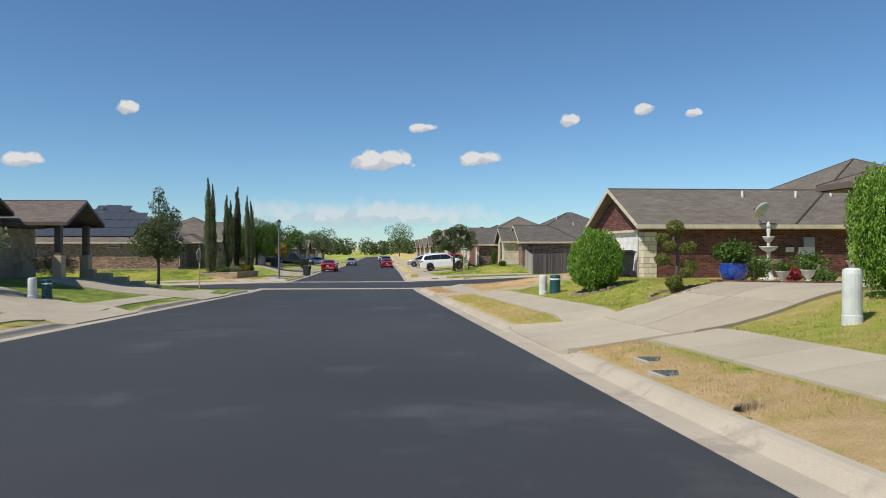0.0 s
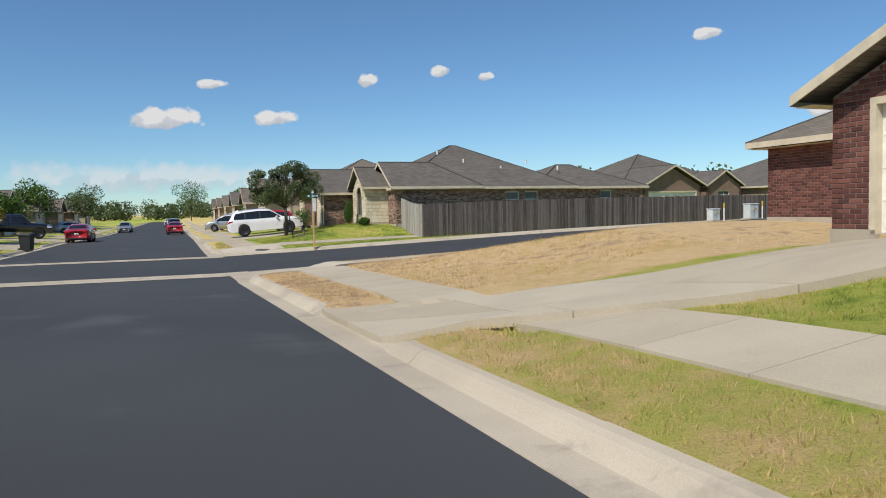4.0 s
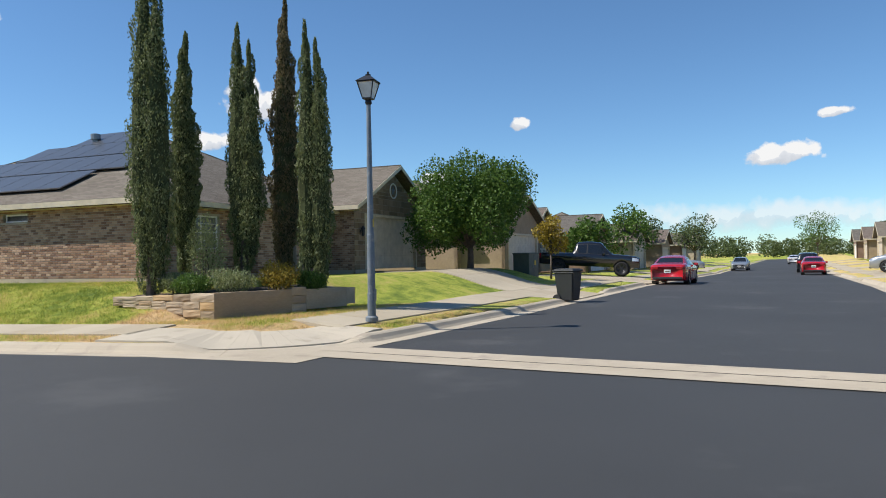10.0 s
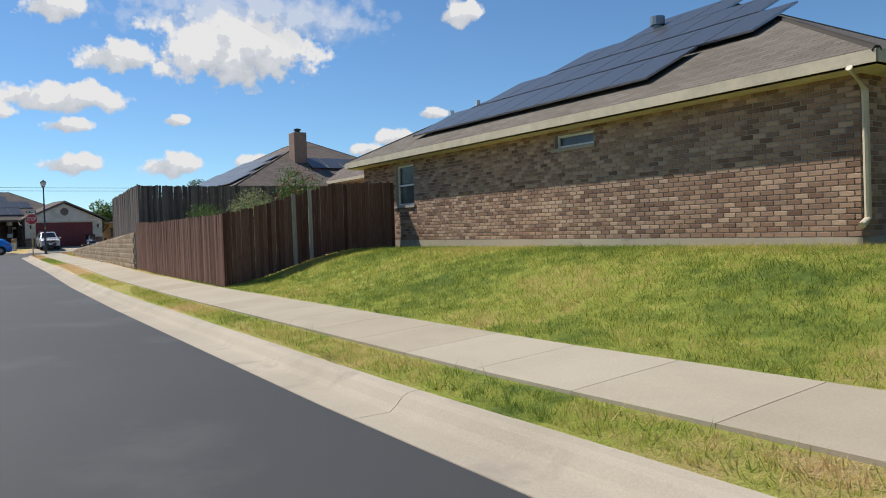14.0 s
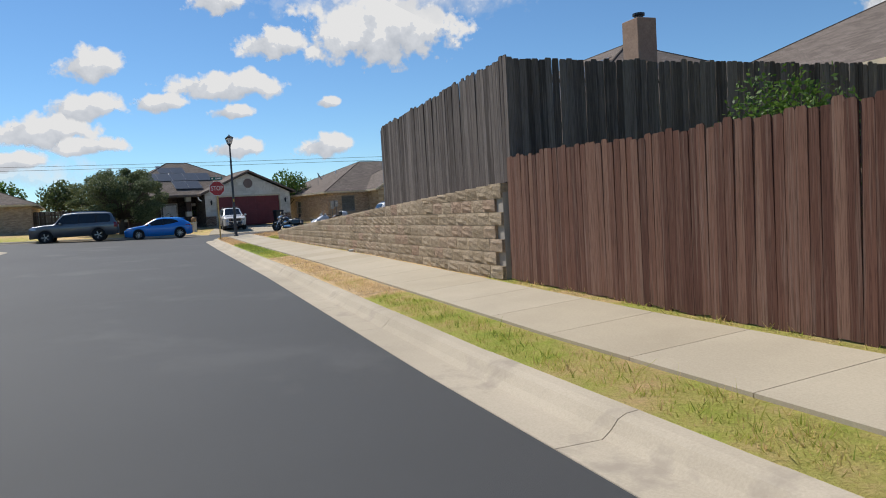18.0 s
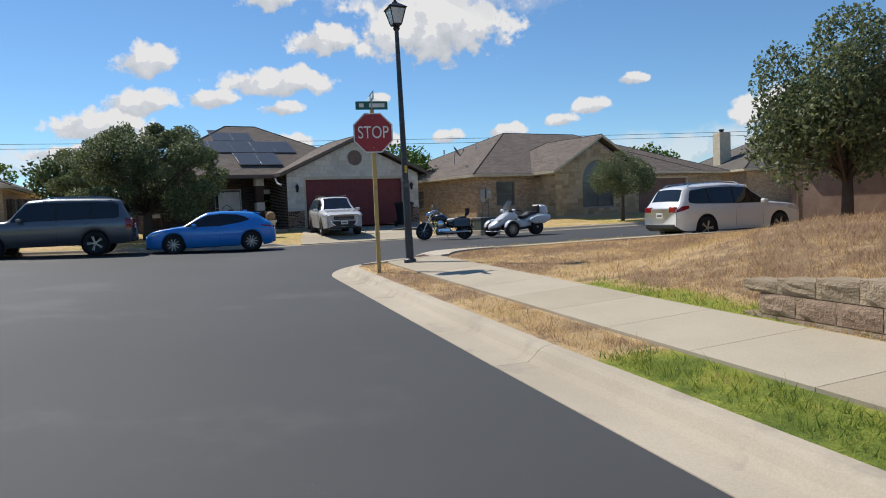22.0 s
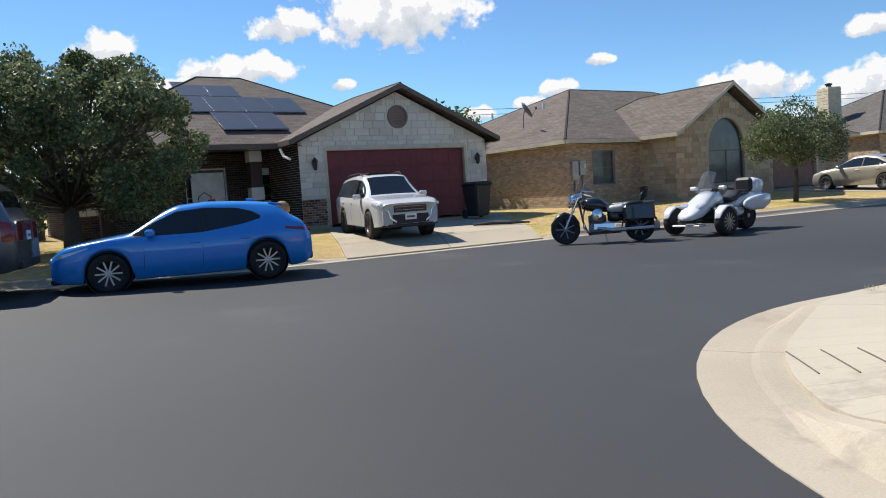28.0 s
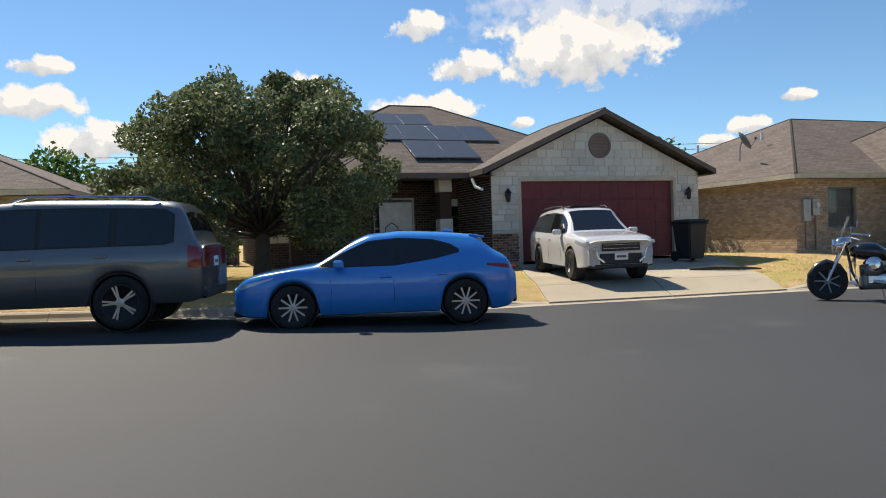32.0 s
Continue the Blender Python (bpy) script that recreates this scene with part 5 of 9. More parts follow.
fence([(-29.05, 7.95), (-41.3, 6.66)][::-1], "fence_red", "red-brown stained board fence leaning beside the sidewalk", 1.78, seed=2)
fence([(-29.05, 7.95), (-29.6, 12.7)], "fence_red", "red-brown stained board fence with two pale boards climbing to the house", 1.8, seed=3, pale=(16, 20))


def wall_top(x, y):
    return float(lerp(-x, [41.4, 48.5, 54.2, 62.2, 63.4], [1.55, 1.28, 1.05, 0.72, 0.62]))


fence([(-47.95, 6.06), (-41.5, 6.8)], "fence_grey", "tall weathered grey board fence on the retaining wall", 1.86, base=wall_top, seed=4)
fence([(-41.5, 6.8), (-42.4, 19.0)], "fence_grey", "weathered grey board fence with rails and metal posts", 1.86, base=lambda x, y: 1.5, seed=5)
fence([(-47.95, 6.06), (-49.2, 11.6)], "fence_grey", "weathered grey board fence beside the brick house", 1.86, base=lambda x, y: 1.3, seed=6)
fence([(14.2, 16.9), (14.13, 12.25)], "fence_pale", "silvered board fence closing the side yard", 1.8, seed=7)
fence([(14.13, 12.25), (40, 15.2)], "fence_grey", "weathered dark board fence along the side street", 1.8, seed=8)

rw = thing("retaining_wall", Matrix(), "split-face tan block retaining wall stepping down the slope", "wall", kind="structure")
r = random.Random(11)
ux = Vector((-1, -0.113, 0)).normalized()
out = Vector((ux.y, -ux.x, 0)) * -1
if out.y > 0:
    out = -out
start = Vector((-41.4, 6.56, 0))
shared = []
for q in range(6):
    bm = box((0.004, -0.28, 0.004), (0.436, 0.0, 0.196), 0.0)
    bmesh.ops.subdivide_edges(bm, edges=[e for e in bm.edges if all(abs(v.co.y) < 1e-4 for v in e.verts)], cuts=3, use_grid_fill=True)
    for v in bm.verts:
        if abs(v.co.y) < 1e-4:
            edge = min(v.co.x, 0.44 - v.co.x) < 0.01 or min(v.co.z, 0.2 - v.co.z) < 0.01
            v.co.y += r.uniform(-0.004, 0.004) if edge else r.uniform(0.004, 0.026)
    me = bpy.data.meshes.new("block")
    bm.to_mesh(me)
    bm.free()
    me.materials.append(M["block"])
    shared.append(me)
rot = Matrix(((ux.x, out.x, 0, 0), (ux.y, out.y, 0, 0), (0, 0, 1, 0), (0, 0, 0, 1)))
LW = 22.2
for row in range(8):
    z = 0.12 + 0.2 * row
    s = -(0.22 if row % 2 else 0.0)
    while s < LW:
        p = start + ux * s + out * (-0.005 * row)
        tall = wall_top(p.x, p.y) - z
        tall = tall if tall < 0.31 else 0.2
        if tall > 0.1 and p.x < -41.2:
            b = new("block", shared[r.randrange(6)])
            b.parent = rw
            b.matrix_basis = Matrix.Translation((p.x, p.y, z)) @ rot @ Matrix.Diagonal((1, 1, tall / 0.2, 1))
        s += 0.44
v, f = [], []
n = 40
for i in range(n + 1):
    p = start + ux * LW * i / n - out * 0.06
    zt = wall_top(p.x, p.y) - 0.14
    v += [(p.x, p.y, 0.0), (p.x, p.y, zt), (p.x - out.x * 0.25, p.y - out.y * 0.25, zt), (p.x - out.x * 0.25, p.y - out.y * 0.25, 0)]
for i in range(n):
    f += [(4 * i + a, 4 * i + 4 + a, 4 * i + 4 + (a + 1) % 4, 4 * i + (a + 1) % 4) for a in range(3)]
f += [(0, 1, 2, 3), tuple(4 * n + a for a in (3, 2, 1, 0))]
part("wall_core", (v, f), M["mortar"], rw)

fence([(-97.4, -9.2), (-94.6, -16.2)], "fence_grey", "weathered board fence between the front yards", 1.8, seed=12)


# ---- plants ----
def leaf_mat(name, c0, c1, c2, trans=0.35):
    m, nt, p = nodes_of(name)
    g = nt.nodes.new("ShaderNodeNewGeometry")
    col = ramp(nt, g.outputs["Random Per Island"], [(0, c0), (0.55, c1), (1, c2)])
    link(nt, col, p.inputs["Base Color"])
    p.inputs["Roughness"].default_value = 0.55
    p.inputs["Specular IOR Level"].default_value = 0.3
    t = nt.nodes.new("ShaderNodeBsdfTranslucent")
    link(nt, col, t.inputs[0])
    mix = nt.nodes.new("ShaderNodeMixShader")
    mix.inputs[0].default_value = trans
    link(nt, p.outputs[0], mix.inputs[1])
    link(nt, t.outputs[0], mix.inputs[2])
    link(nt, mix.outputs[0], nt.nodes["Material Output"].inputs["Surface"])
    return m


M["leaf_oak"] = leaf_mat("oak_leaves", (0.06, 0.085, 0.03), (0.115, 0.15, 0.055), (0.20, 0.24, 0.10))
M["leaf_dark"] = leaf_mat("live_oak_leaves", (0.075, 0.098, 0.046), (0.145, 0.178, 0.08), (0.26, 0.29, 0.14), 0.35)
M["leaf_green"] = leaf_mat("bright_leaves", (0.05, 0.10, 0.015), (0.09, 0.165, 0.028), (0.15, 0.24, 0.05))
M["leaf_cypress"] = leaf_mat("cypress_leaves", (0.09, 0.115, 0.045), (0.16, 0.19, 0.075), (0.24, 0.27, 0.12), 0.35)
M["leaf_cypress_brown"] = leaf_mat("browning_cypress_leaves", (0.10, 0.09, 0.04), (0.17, 0.14, 0.07), (0.26, 0.19, 0.10), 0.35)
M["leaf_thuja"] = leaf_mat("thuja_leaves", (0.10, 0.20, 0.022), (0.18, 0.32, 0.04), (0.32, 0.48, 0.08), 0.35)
M["leaf_yellow"] = leaf_mat("yellow_leaves", (0.22, 0.15, 0.02), (0.36, 0.26, 0.03), (0.45, 0.36, 0.08))
M["leaf_sage"] = leaf_mat("sage_leaves", (0.16, 0.19, 0.07), (0.26, 0.30, 0.13), (0.36, 0.38, 0.20))
M["leaf_red"] = leaf_mat("crimson_flowers", (0.22, 0.02, 0.03), (0.36, 0.04, 0.05), (0.45, 0.10, 0.12))
M["bark"] = grainy("bark", (0.07, 0.055, 0.045), (0.16, 0.13, 0.105), 3, 35, 0.95, 0.9, 0.03)
# Solid crown cores: a dark tone stands in for the shade among inner leaves.
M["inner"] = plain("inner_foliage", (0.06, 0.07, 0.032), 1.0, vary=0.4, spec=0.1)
M["inner_light"] = plain("shaded_thuja_core", (0.06, 0.11, 0.02), 1.0, vary=0.4, spec=0.1)


def leaves_geo(blobs, n, size, seed, upright=0.0, shell=0.45, aspect=0.6, squash=None):
    """Small leaf blades in and on ellipsoids: (centre, radii, share)."""
    rs = np.random.RandomState(seed)
    tot = sum(b[2] for b in blobs)
    V = []
    for c, rad, share in blobs:
        k = int(n * share / tot)
        d = rs.normal(size=(k, 3))
        d /= np.linalg.norm(d, axis=1)[:, None]
        rr = shell + (1 - shell) * rs.rand(k) ** 0.6
        rr *= 1 + 0.16 * np.sin(d[:, 0] * 7 + seed) * np.sin(d[:, 1] * 6 + 2 * seed) * np.sin(d[:, 2] * 5)
        pos = np.array(c) + d * rr[:, None] * np.array(rad)
        a = rs.normal(size=(k, 3))
        a[:, 2] = a[:, 2] * (1 - upright) + upright * 2.5
        a /= np.linalg.norm(a, axis=1)[:, None]
        b = np.cross(a, rs.normal(size=(k, 3)))
        b /= np.linalg.norm(b, axis=1)[:, None]
        s = size * (0.6 + 0.8 * rs.rand(k))[:, None]
        a, b = a * s, b * s * aspect
        V.append(np.stack([pos - a * 0.5, pos + b * 0.5, pos + a * 0.5, pos - b * 0.5], 1).reshape(-1, 3))
    V = np.concatenate(V)
    F = np.arange(len(V)).reshape(-1, 4)
    return V.tolist(), F.tolist()


def crown(parent, blobs, n, size, mat, seed, **kw):
    ob = part("crown", leaves_geo(blobs, n, size, seed, **kw), M[mat], parent)
    return ob


def tree(x, y, h, blobs, n, size, mat, label, seed, trunk=0.16, fork=0.35, category="tree", group="", z=None, stake=False):
    """A tapered trunk that forks into limbs, each reaching into a clump of the crown."""
    z0 = gz(x, y) if z is None else z
    ob = thing("tree", pose(x, y, z0), label, category, group)
    r = random.Random(seed)
    zf = h * fork
    twigs = bmesh.new()
    slim = min(1.0, math.sqrt(10 / len(blobs)))
    part("trunk", tube([(0, 0, -0.15), (0.02, 0.01, zf * 0.5), (0.0, 0.03, zf)], [trunk * 1.25, trunk, trunk * 0.85], 10), M["bark"], ob, smooth=True)
    for i, (c, rad, s) in enumerate(blobs):
        p0 = Vector((0, 0.02, zf * r.uniform(0.8, 1.0)))
        p2 = Vector(c)
        p1 = p0.lerp(p2, 0.5) + Vector((r.uniform(-0.2, 0.2), r.uniform(-0.2, 0.2), 0.1))
        part("limb", tube([p0, p1, p2], [trunk * 0.6 * slim, trunk * 0.38 * slim, 0.012], 6), M["bark"], ob, smooth=True)
        for q in range(3):
            e = p2 + Vector((r.uniform(-1, 1) * rad[0], r.uniform(-1, 1) * rad[1], r.uniform(-0.4, 0.9) * rad[2])) * 0.8
            add_tube(twigs, [p1, p1.lerp(e, 0.6) + Vector((0, 0, 0.08)), e], [trunk * 0.25 * slim, trunk * 0.14 * slim, 0.006], 5)
    part("twig_mass", twigs, M["bark"], ob)
    crown(ob, blobs, n, size, mat, seed)
    return ob


def ring_blobs(cz, R, rz_, k, rad, seed, top=True, ry=None):
    r = random.Random(seed)
    out = []
    for i in range(k):
        a = 2 * math.pi * i / k + r.uniform(-0.3, 0.3)
        f = r.uniform(0.75, 1.05)
        out.append(((R * f * math.cos(a), (ry or R) * f * math.sin(a), cz + rz_ * r.uniform(-0.9, 0.9)), tuple(rad * r.uniform(0.8, 1.25) for _ in range(3)), 1.0))
    if top:
        out.append(((0.1, 0, cz + rz_ * 1.1), (rad * 1.1, rad * 1.1, rad), 1.2))
        out.append(((0, 0, cz), (R * 0.8, (ry or R) * 0.8, rz_ * 0.9), 1.2))
    return out


def wild_blobs(cz, R, up, k, rad, seed):
    """Clumps of an old, uneven crown, thrown wide and ragged at its rim."""
    r_ = random.Random(seed)
    out_ = [((0, 0, cz), (R * 0.72, R * 0.72, up * 0.7), 7.0)]
    for i in range(k):
        a, t = 2.4 * i + r_.uniform(-0.3, 0.3), r_.uniform(-0.8, 1.0)
        f = math.sqrt(max(0.05, 1 - t * t * 0.85)) * r_.uniform(0.72, 1.12)
        q = rad * r_.uniform(0.55, 1.2)
        out_.append(((R * f * math.cos(a), R * f * math.sin(a), cz + up * t * r_.uniform(0.85, 1.1)), (q, q, q * r_.uniform(0.55, 0.85)), q / rad))
    return out_


OAK = wild_blobs(2.75, 3.0, 1.75, 74, 0.6, 5)
OAK += [((c[0] * 1.12, c[1] * 1.12, 0.95 + 0.3 * (i % 3)), (0.62, 0.62, 0.5), 0.8) for i, (c, _, _) in enumerate(ring_blobs(0, 2.3, 0.1, 9, 0.6, 21, top=False))]
OAK += [(((0.5 + 0.17 * i) * math.sin(2.4 * i), (0.5 + 0.17 * i) * math.cos(2.4 * i), 4.6 - 0.05 * i + 0.2 * math.sin(3.3 * i)), (0.36, 0.36, 0.42), 0.4) for i in range(13)]
tree(7.62, 19.69, 4.9, wild_blobs(3.0, 1.75, 1.15, 44, 0.5, 3)[1:], 26000, 0.085, "leaf_oak", "young live oak with an open feathery crown", 3, 0.1, 0.4)
tree(-13.2, 27.6, 4.9, ring_blobs(2.75, 1.65, 1.1, 18, 1.15, 5), 52000, 0.115, "leaf_green", "dense round-headed shade tree on the lawn", 5, 0.13, 0.22)
tree(-11.5, 33.0, 3.0, ring_blobs(1.9, 0.5, 0.7, 6, 0.45, 6), 1800, 0.13, "leaf_yellow", "small yellow-leaved tree by the driveway", 6, 0.05, 0.4)
tree(-90.2, -6.6, 5.9, ring_blobs(2.75, 2.3, 1.4, 6, 0.7, 7, ry=2.3, top=False) + OAK, 66000, 0.105, "leaf_dark", "broad dark live oak in the front yard", 7, 0.2, 0.22)
tree(-92.6, 16.5, 4.2, ring_blobs(2.35, 1.25, 0.7, 16, 0.62, 8), 15000, 0.085, "leaf_dark", "small dark oak with a slim trunk", 8, 0.08, 0.38)
tree(-73.0, 13.2, 5.7, ring_blobs(3.1, 1.55, 1.5, 20, 0.85, 9), 30000, 0.11, "leaf_dark", "bushy evergreen oak beside the brick house", 9, 0.14, 0.25)
tree(-11.5, -6.5, 6.0, ring_blobs(2.3, 1.05, 0.5, 6, 0.75, 10) + ring_blobs(3.6, 0.8, 0.6, 6, 0.7, 11, False) + [((0.1, 0, 4.8), (0.6, 0.6, 0.7), 0.6), ((0, 0.1, 5.5), (0.35, 0.35, 0.5), 0.3)], 11000, 0.12, "leaf_oak", "tall cone-shaped tree on the corner lawn", 10, 0.09, 0.3)
tree(-11.6, -24.6, 2.6, ring_blobs(1.6, 0.75, 0.5, 7, 0.55, 12), 2600, 0.12, "leaf_sage", "airy grey-green crape myrtle", 12, 0.06, 0.25)
sapling = tree(8.2, 15.7, 1.5, ring_blobs(0.95, 0.25, 0.35, 5, 0.28, 13), 700, 0.09, "leaf_green", "staked sapling in a ring of earth", 13, 0.025, 0.3)
for sx, tilt in ((-0.62, -9), (0.55, 7)):
    part("stake", tube([(0, 0, -0.25), (0, 0, 1.25)], 0.028, 8), M["black_metal"], sapling, "dark leaning support stake", pose(sx, 0, 0, 0, tilt, 0))
part("earth_ring", lathe([(0.02, 0.06), (0.3, 0.05), (0.42, 0.03), (0.45, -0.08)], 18), M["bark"], sapling, "ring of bare earth")
for x, y, h, s in ((-104.5, 6.3, 5.2, 20), (-101, -13, 4.6, 21), (-106, -20, 5.2, 22), (-117, 12, 5.0, 23), (-22, -14, 6.3, 24), (-15.5, 52, 4.2, 25), (-17, 70, 6.5, 26), (-19, 84, 6, 27), (8.5, 66, 4.4, 28), (10.5, 84, 5, 29), (-16, 104, 7, 30), (9, 112, 6.5, 31), (-2, 205, 12, 32), (-30, 190, 9, 33), (22, 185, 9, 34), (-108, 26, 5, 35)):
    tree(x, y, h, ring_blobs(h * 0.6, h * 0.3, h * 0.2, 7, h * 0.2, s), 2600, 0.2 + h * 0.012, "leaf_green" if s % 3 else "leaf_oak", "leafy yard tree behind the houses", s, 0.12, 0.3, group="background trees")


def column_tree(x, y, top, r0, seed, mat="leaf_cypress", twin=False):
    """A tall narrow cypress: a solid core, coloured dark as crown shade, clothed in upright sprays."""
    z0 = gz(x, y) + 0.25
    h = top - z0
    ob = thing("cypress_tree", pose(x, y, z0), "tall narrow cypress rising from the raised bed", "tree", "cypresses")
    r = random.Random(seed)
    stems = [(0, 0, h, r0)] if not twin else [(-0.12, 0, h, r0 * 0.8), (0.2, 0.05, h * 0.93, r0 * 0.7)]
    part("trunk", tube([(0, 0, -0.3), (0, 0, 0.8)], [0.11, 0.09], 8), M["bark"], ob)
    blobs = []
    prof = []
    for sx, sy, hh, rr in stems:
        n = 16
        for i in range(n):
            t = (i + 0.5) / n
            w = rr * 0.95 * min(1.0, 0.42 + 2.3 * t) * (1 - max(0, (t - 0.45) / 0.55) ** 1.6 * 0.92)
            blobs.append(((sx + r.uniform(-0.07, 0.07), sy + r.uniform(-0.07, 0.07), 0.15 + t * (hh - 0.15)), (w * r.uniform(0.9, 1.12), w * r.uniform(0.9, 1.12), hh / n * 0.95), 0.3 + w))
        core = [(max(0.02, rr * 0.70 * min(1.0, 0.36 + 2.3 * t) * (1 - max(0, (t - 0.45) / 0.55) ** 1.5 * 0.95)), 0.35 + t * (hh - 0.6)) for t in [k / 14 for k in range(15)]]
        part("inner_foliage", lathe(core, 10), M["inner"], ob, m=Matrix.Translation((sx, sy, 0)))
    crown(ob, blobs, 30000, 0.068, mat, seed, upright=0.7, shell=0.7, aspect=0.4)
    return ob


column_tree(-13.5, 11.35, 8.6, 0.56, 41, twin=True)
column_tree(-13.8, 12.65, 7.1, 0.4, 42)
column_tree(-12.5, 13.35, 7.3, 0.48, 43, twin=True)
column_tree(-11.95, 14.3, 8.1, 0.42, 44, "leaf_cypress_brown")
column_tree(-10.85, 14.0, 7.3, 0.46, 45, twin=True)


def shrub(x, y, r, h, n, size, mat, label, seed, z=None, inner="inner", name="shrub", upright=0.2, shell=0.7, aspect=0.5, category="shrub", core=True):
    z0 = gz(x, y) if z is None else z
    ob = thing(name, pose(x, y, z0), label, category)
    rd = random.Random(seed)
    blobs = [((0, 0, h * 0.5), (r, r, h * 0.52), 2.0)] + [((r * 0.5 * math.cos(a), r * 0.5 * math.sin(a), h * rd.uniform(0.35, 0.75)), (r * 0.6, r * 0.6, h * 0.33), 0.6) for a in (0.4, 1.7, 2.9, 4.2, 5.4)]
    # solid core blocks the view through; its dark colour is the bush's inner shade
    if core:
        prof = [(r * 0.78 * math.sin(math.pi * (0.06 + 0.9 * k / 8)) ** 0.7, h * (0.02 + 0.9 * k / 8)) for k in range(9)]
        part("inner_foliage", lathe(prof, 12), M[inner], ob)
    for q in range(4):
        part("stem", tube([(rd.uniform(-0.1, 0.1), rd.uniform(-0.1, 0.1), -0.1), (rd.uniform(-0.5, 0.5) * r, rd.uniform(-0.5, 0.5) * r, h * 0.6)], [0.025, 0.01], 5), M["bark"], ob)
    part("foliage", leaves_geo(blobs, n, size, seed, upright=upright, shell=shell, aspect=aspect), M[mat], ob)
    return ob


shrub(9.85, -26.8, 0.86, 1.98, 32000, 0.07, "leaf_thuja", "big clipped bright green thuja", 51, inner="inner_light", upright=0.8, aspect=0.4)
shrub(11.9, -38.6, 0.75, 2.2, 24000, 0.065, "leaf_thuja", "tall bright green thuja by the porch", 52, inner="inner_light", upright=0.8, aspect=0.4)
BED = 0.86
for x, y, r, h, mt, lb, s in ((-11.6, 12.0, 0.55, 0.62, "leaf_sage", "rounded rosemary bush in the raised bed", 60), (-12.3, 11.5, 0.45, 0.5, "leaf_green", "leafy perennials in the raised bed", 61), (-13.0, 11.7, 0.4, 0.5, "leaf_sage", "grey-green perennials in the raised bed", 62), (-11.0, 12.9, 0.5, 0.75, "leaf_yellow", "yellowing lantana bush in the raised bed", 63), (-10.7, 13.7, 0.4, 0.5, "leaf_green", "leafy perennials in the raised bed", 64), (-12.9, 12.5, 0.5, 1.9, "leaf_sage", "tall wispy broom bush between the cypresses", 65)):
    shrub(x, y, r, h, 3600, 0.05, mt, lb, s, z=BED - 0.12, core=False, shell=0.25, upright=0.5)
for x, y, r, h, mt, lb, s in ((-38.4, 8.9, 0.85, 1.9, "leaf_green", "wispy rosemary showing over the fence", 70), (-32.6, 10.9, 0.8, 2.5, "leaf_green", "crape myrtle showing over the fence", 71), (-34.6, 9.8, 0.9, 2.15, "leaf_sage", "feathery shrub showing over the fence", 72), (-14.5, -12.6, 1.1, 1.25, "leaf_oak", "low dark hedge by the porch", 73), (11.6, 20.2, 0.3, 1.5, "leaf_green", "climbing rose by the entry window", 74), (12.2, 18.3, 0.35, 0.5, "leaf_green", "low shrub against the brick", 75)):
    shrub(x, y, r, h, 5000, 0.065, mt, lb, s, core=False, shell=0.3)
rs = shrub(-32.5, 10.8, 0.75, 2.55, 420, 0.07, "leaf_red", "crimson crape myrtle flowers over the fence", 76, core=False, shell=0.8, name="flowering_shrub")

# topiary: pom-poms on a bent stem
M["leaf_juniper"] = leaf_mat("juniper_leaves", (0.10, 0.13, 0.03), (0.20, 0.22, 0.05), (0.36, 0.34, 0.10), 0.35)
M["edging"] = grainy("pink_edging_stone", (0.22, 0.15, 0.115), (0.36, 0.27, 0.21), 3.0, 60, 0.9, 0.4, 0.004)
TX, TY = 10.55, -32.0
top = thing("topiary", pose(TX, TY, gz(TX, TY)) @ Matrix.Scale(1.06, 4), "cloud-pruned juniper with pom-pom tufts", "shrub")
part("trunk", tube([(0, 0, -0.1), (0.05, 0, 0.4), (0.1, 0.02, 0.85), (-0.02, 0, 1.3), (0.04, 0, 1.55)], [0.06, 0.05, 0.045, 0.035, 0.025], 8), M["bark"], top, smooth=True)
for i, (dx, dy, dz, r) in enumerate(((0.02, 0.0, 1.6, 0.25), (0.12, 0.1, 1.45, 0.18), (-0.28, 0.05, 1.33, 0.19), (-0.16, -0.1, 1.14, 0.19), (0.32, 0.0, 1.1, 0.24), (-0.27, 0.05, 0.82, 0.24), (0.38, 0.02, 0.66, 0.26), (0.24, -0.12, 0.5, 0.2), (-0.02, 0.0, 0.27, 0.25), (0.08, 0.1, 0.14, 0.2))):
    part("branch", tube([(0.06, 0, max(0.1, dz - 0.2)), (dx * 0.5, dy, dz - 0.1), (dx, dy, dz)], [0.028, 0.02, 0.012], 6), M["bark"], top)
    part("tuft", leaves_geo([((dx, dy, dz), (r * 0.84, r * 0.84, r * 0.66), 1), ((dx + r * 0.35, dy, dz + r * 0.15), (r * 0.5, r * 0.5, r * 0.45), 0.3)], 2400, 0.034, 80 + i, shell=0.6), M["leaf_juniper"], top)


def edging_ring(x, y, r, n, label):
    """Scalloped edging stones set in a ring round a plant."""
    ob = thing("edging_ring", pose(x, y, gz(x, y)), label, "garden edging")
    for q in range(n):
        a = 2 * math.pi * q / n
        bx, by = r * math.cos(a), r * math.sin(a)
        w = math.pi * r / n * 0.97
        part("edging_stone", loft_block(w, 0.045, 0.125), M["edging"], ob, m=pose(bx, by, gz(x + bx, y + by) - gz(x, y) - 0.05, 0, 0, math.degrees(a) + 90))
    return ob


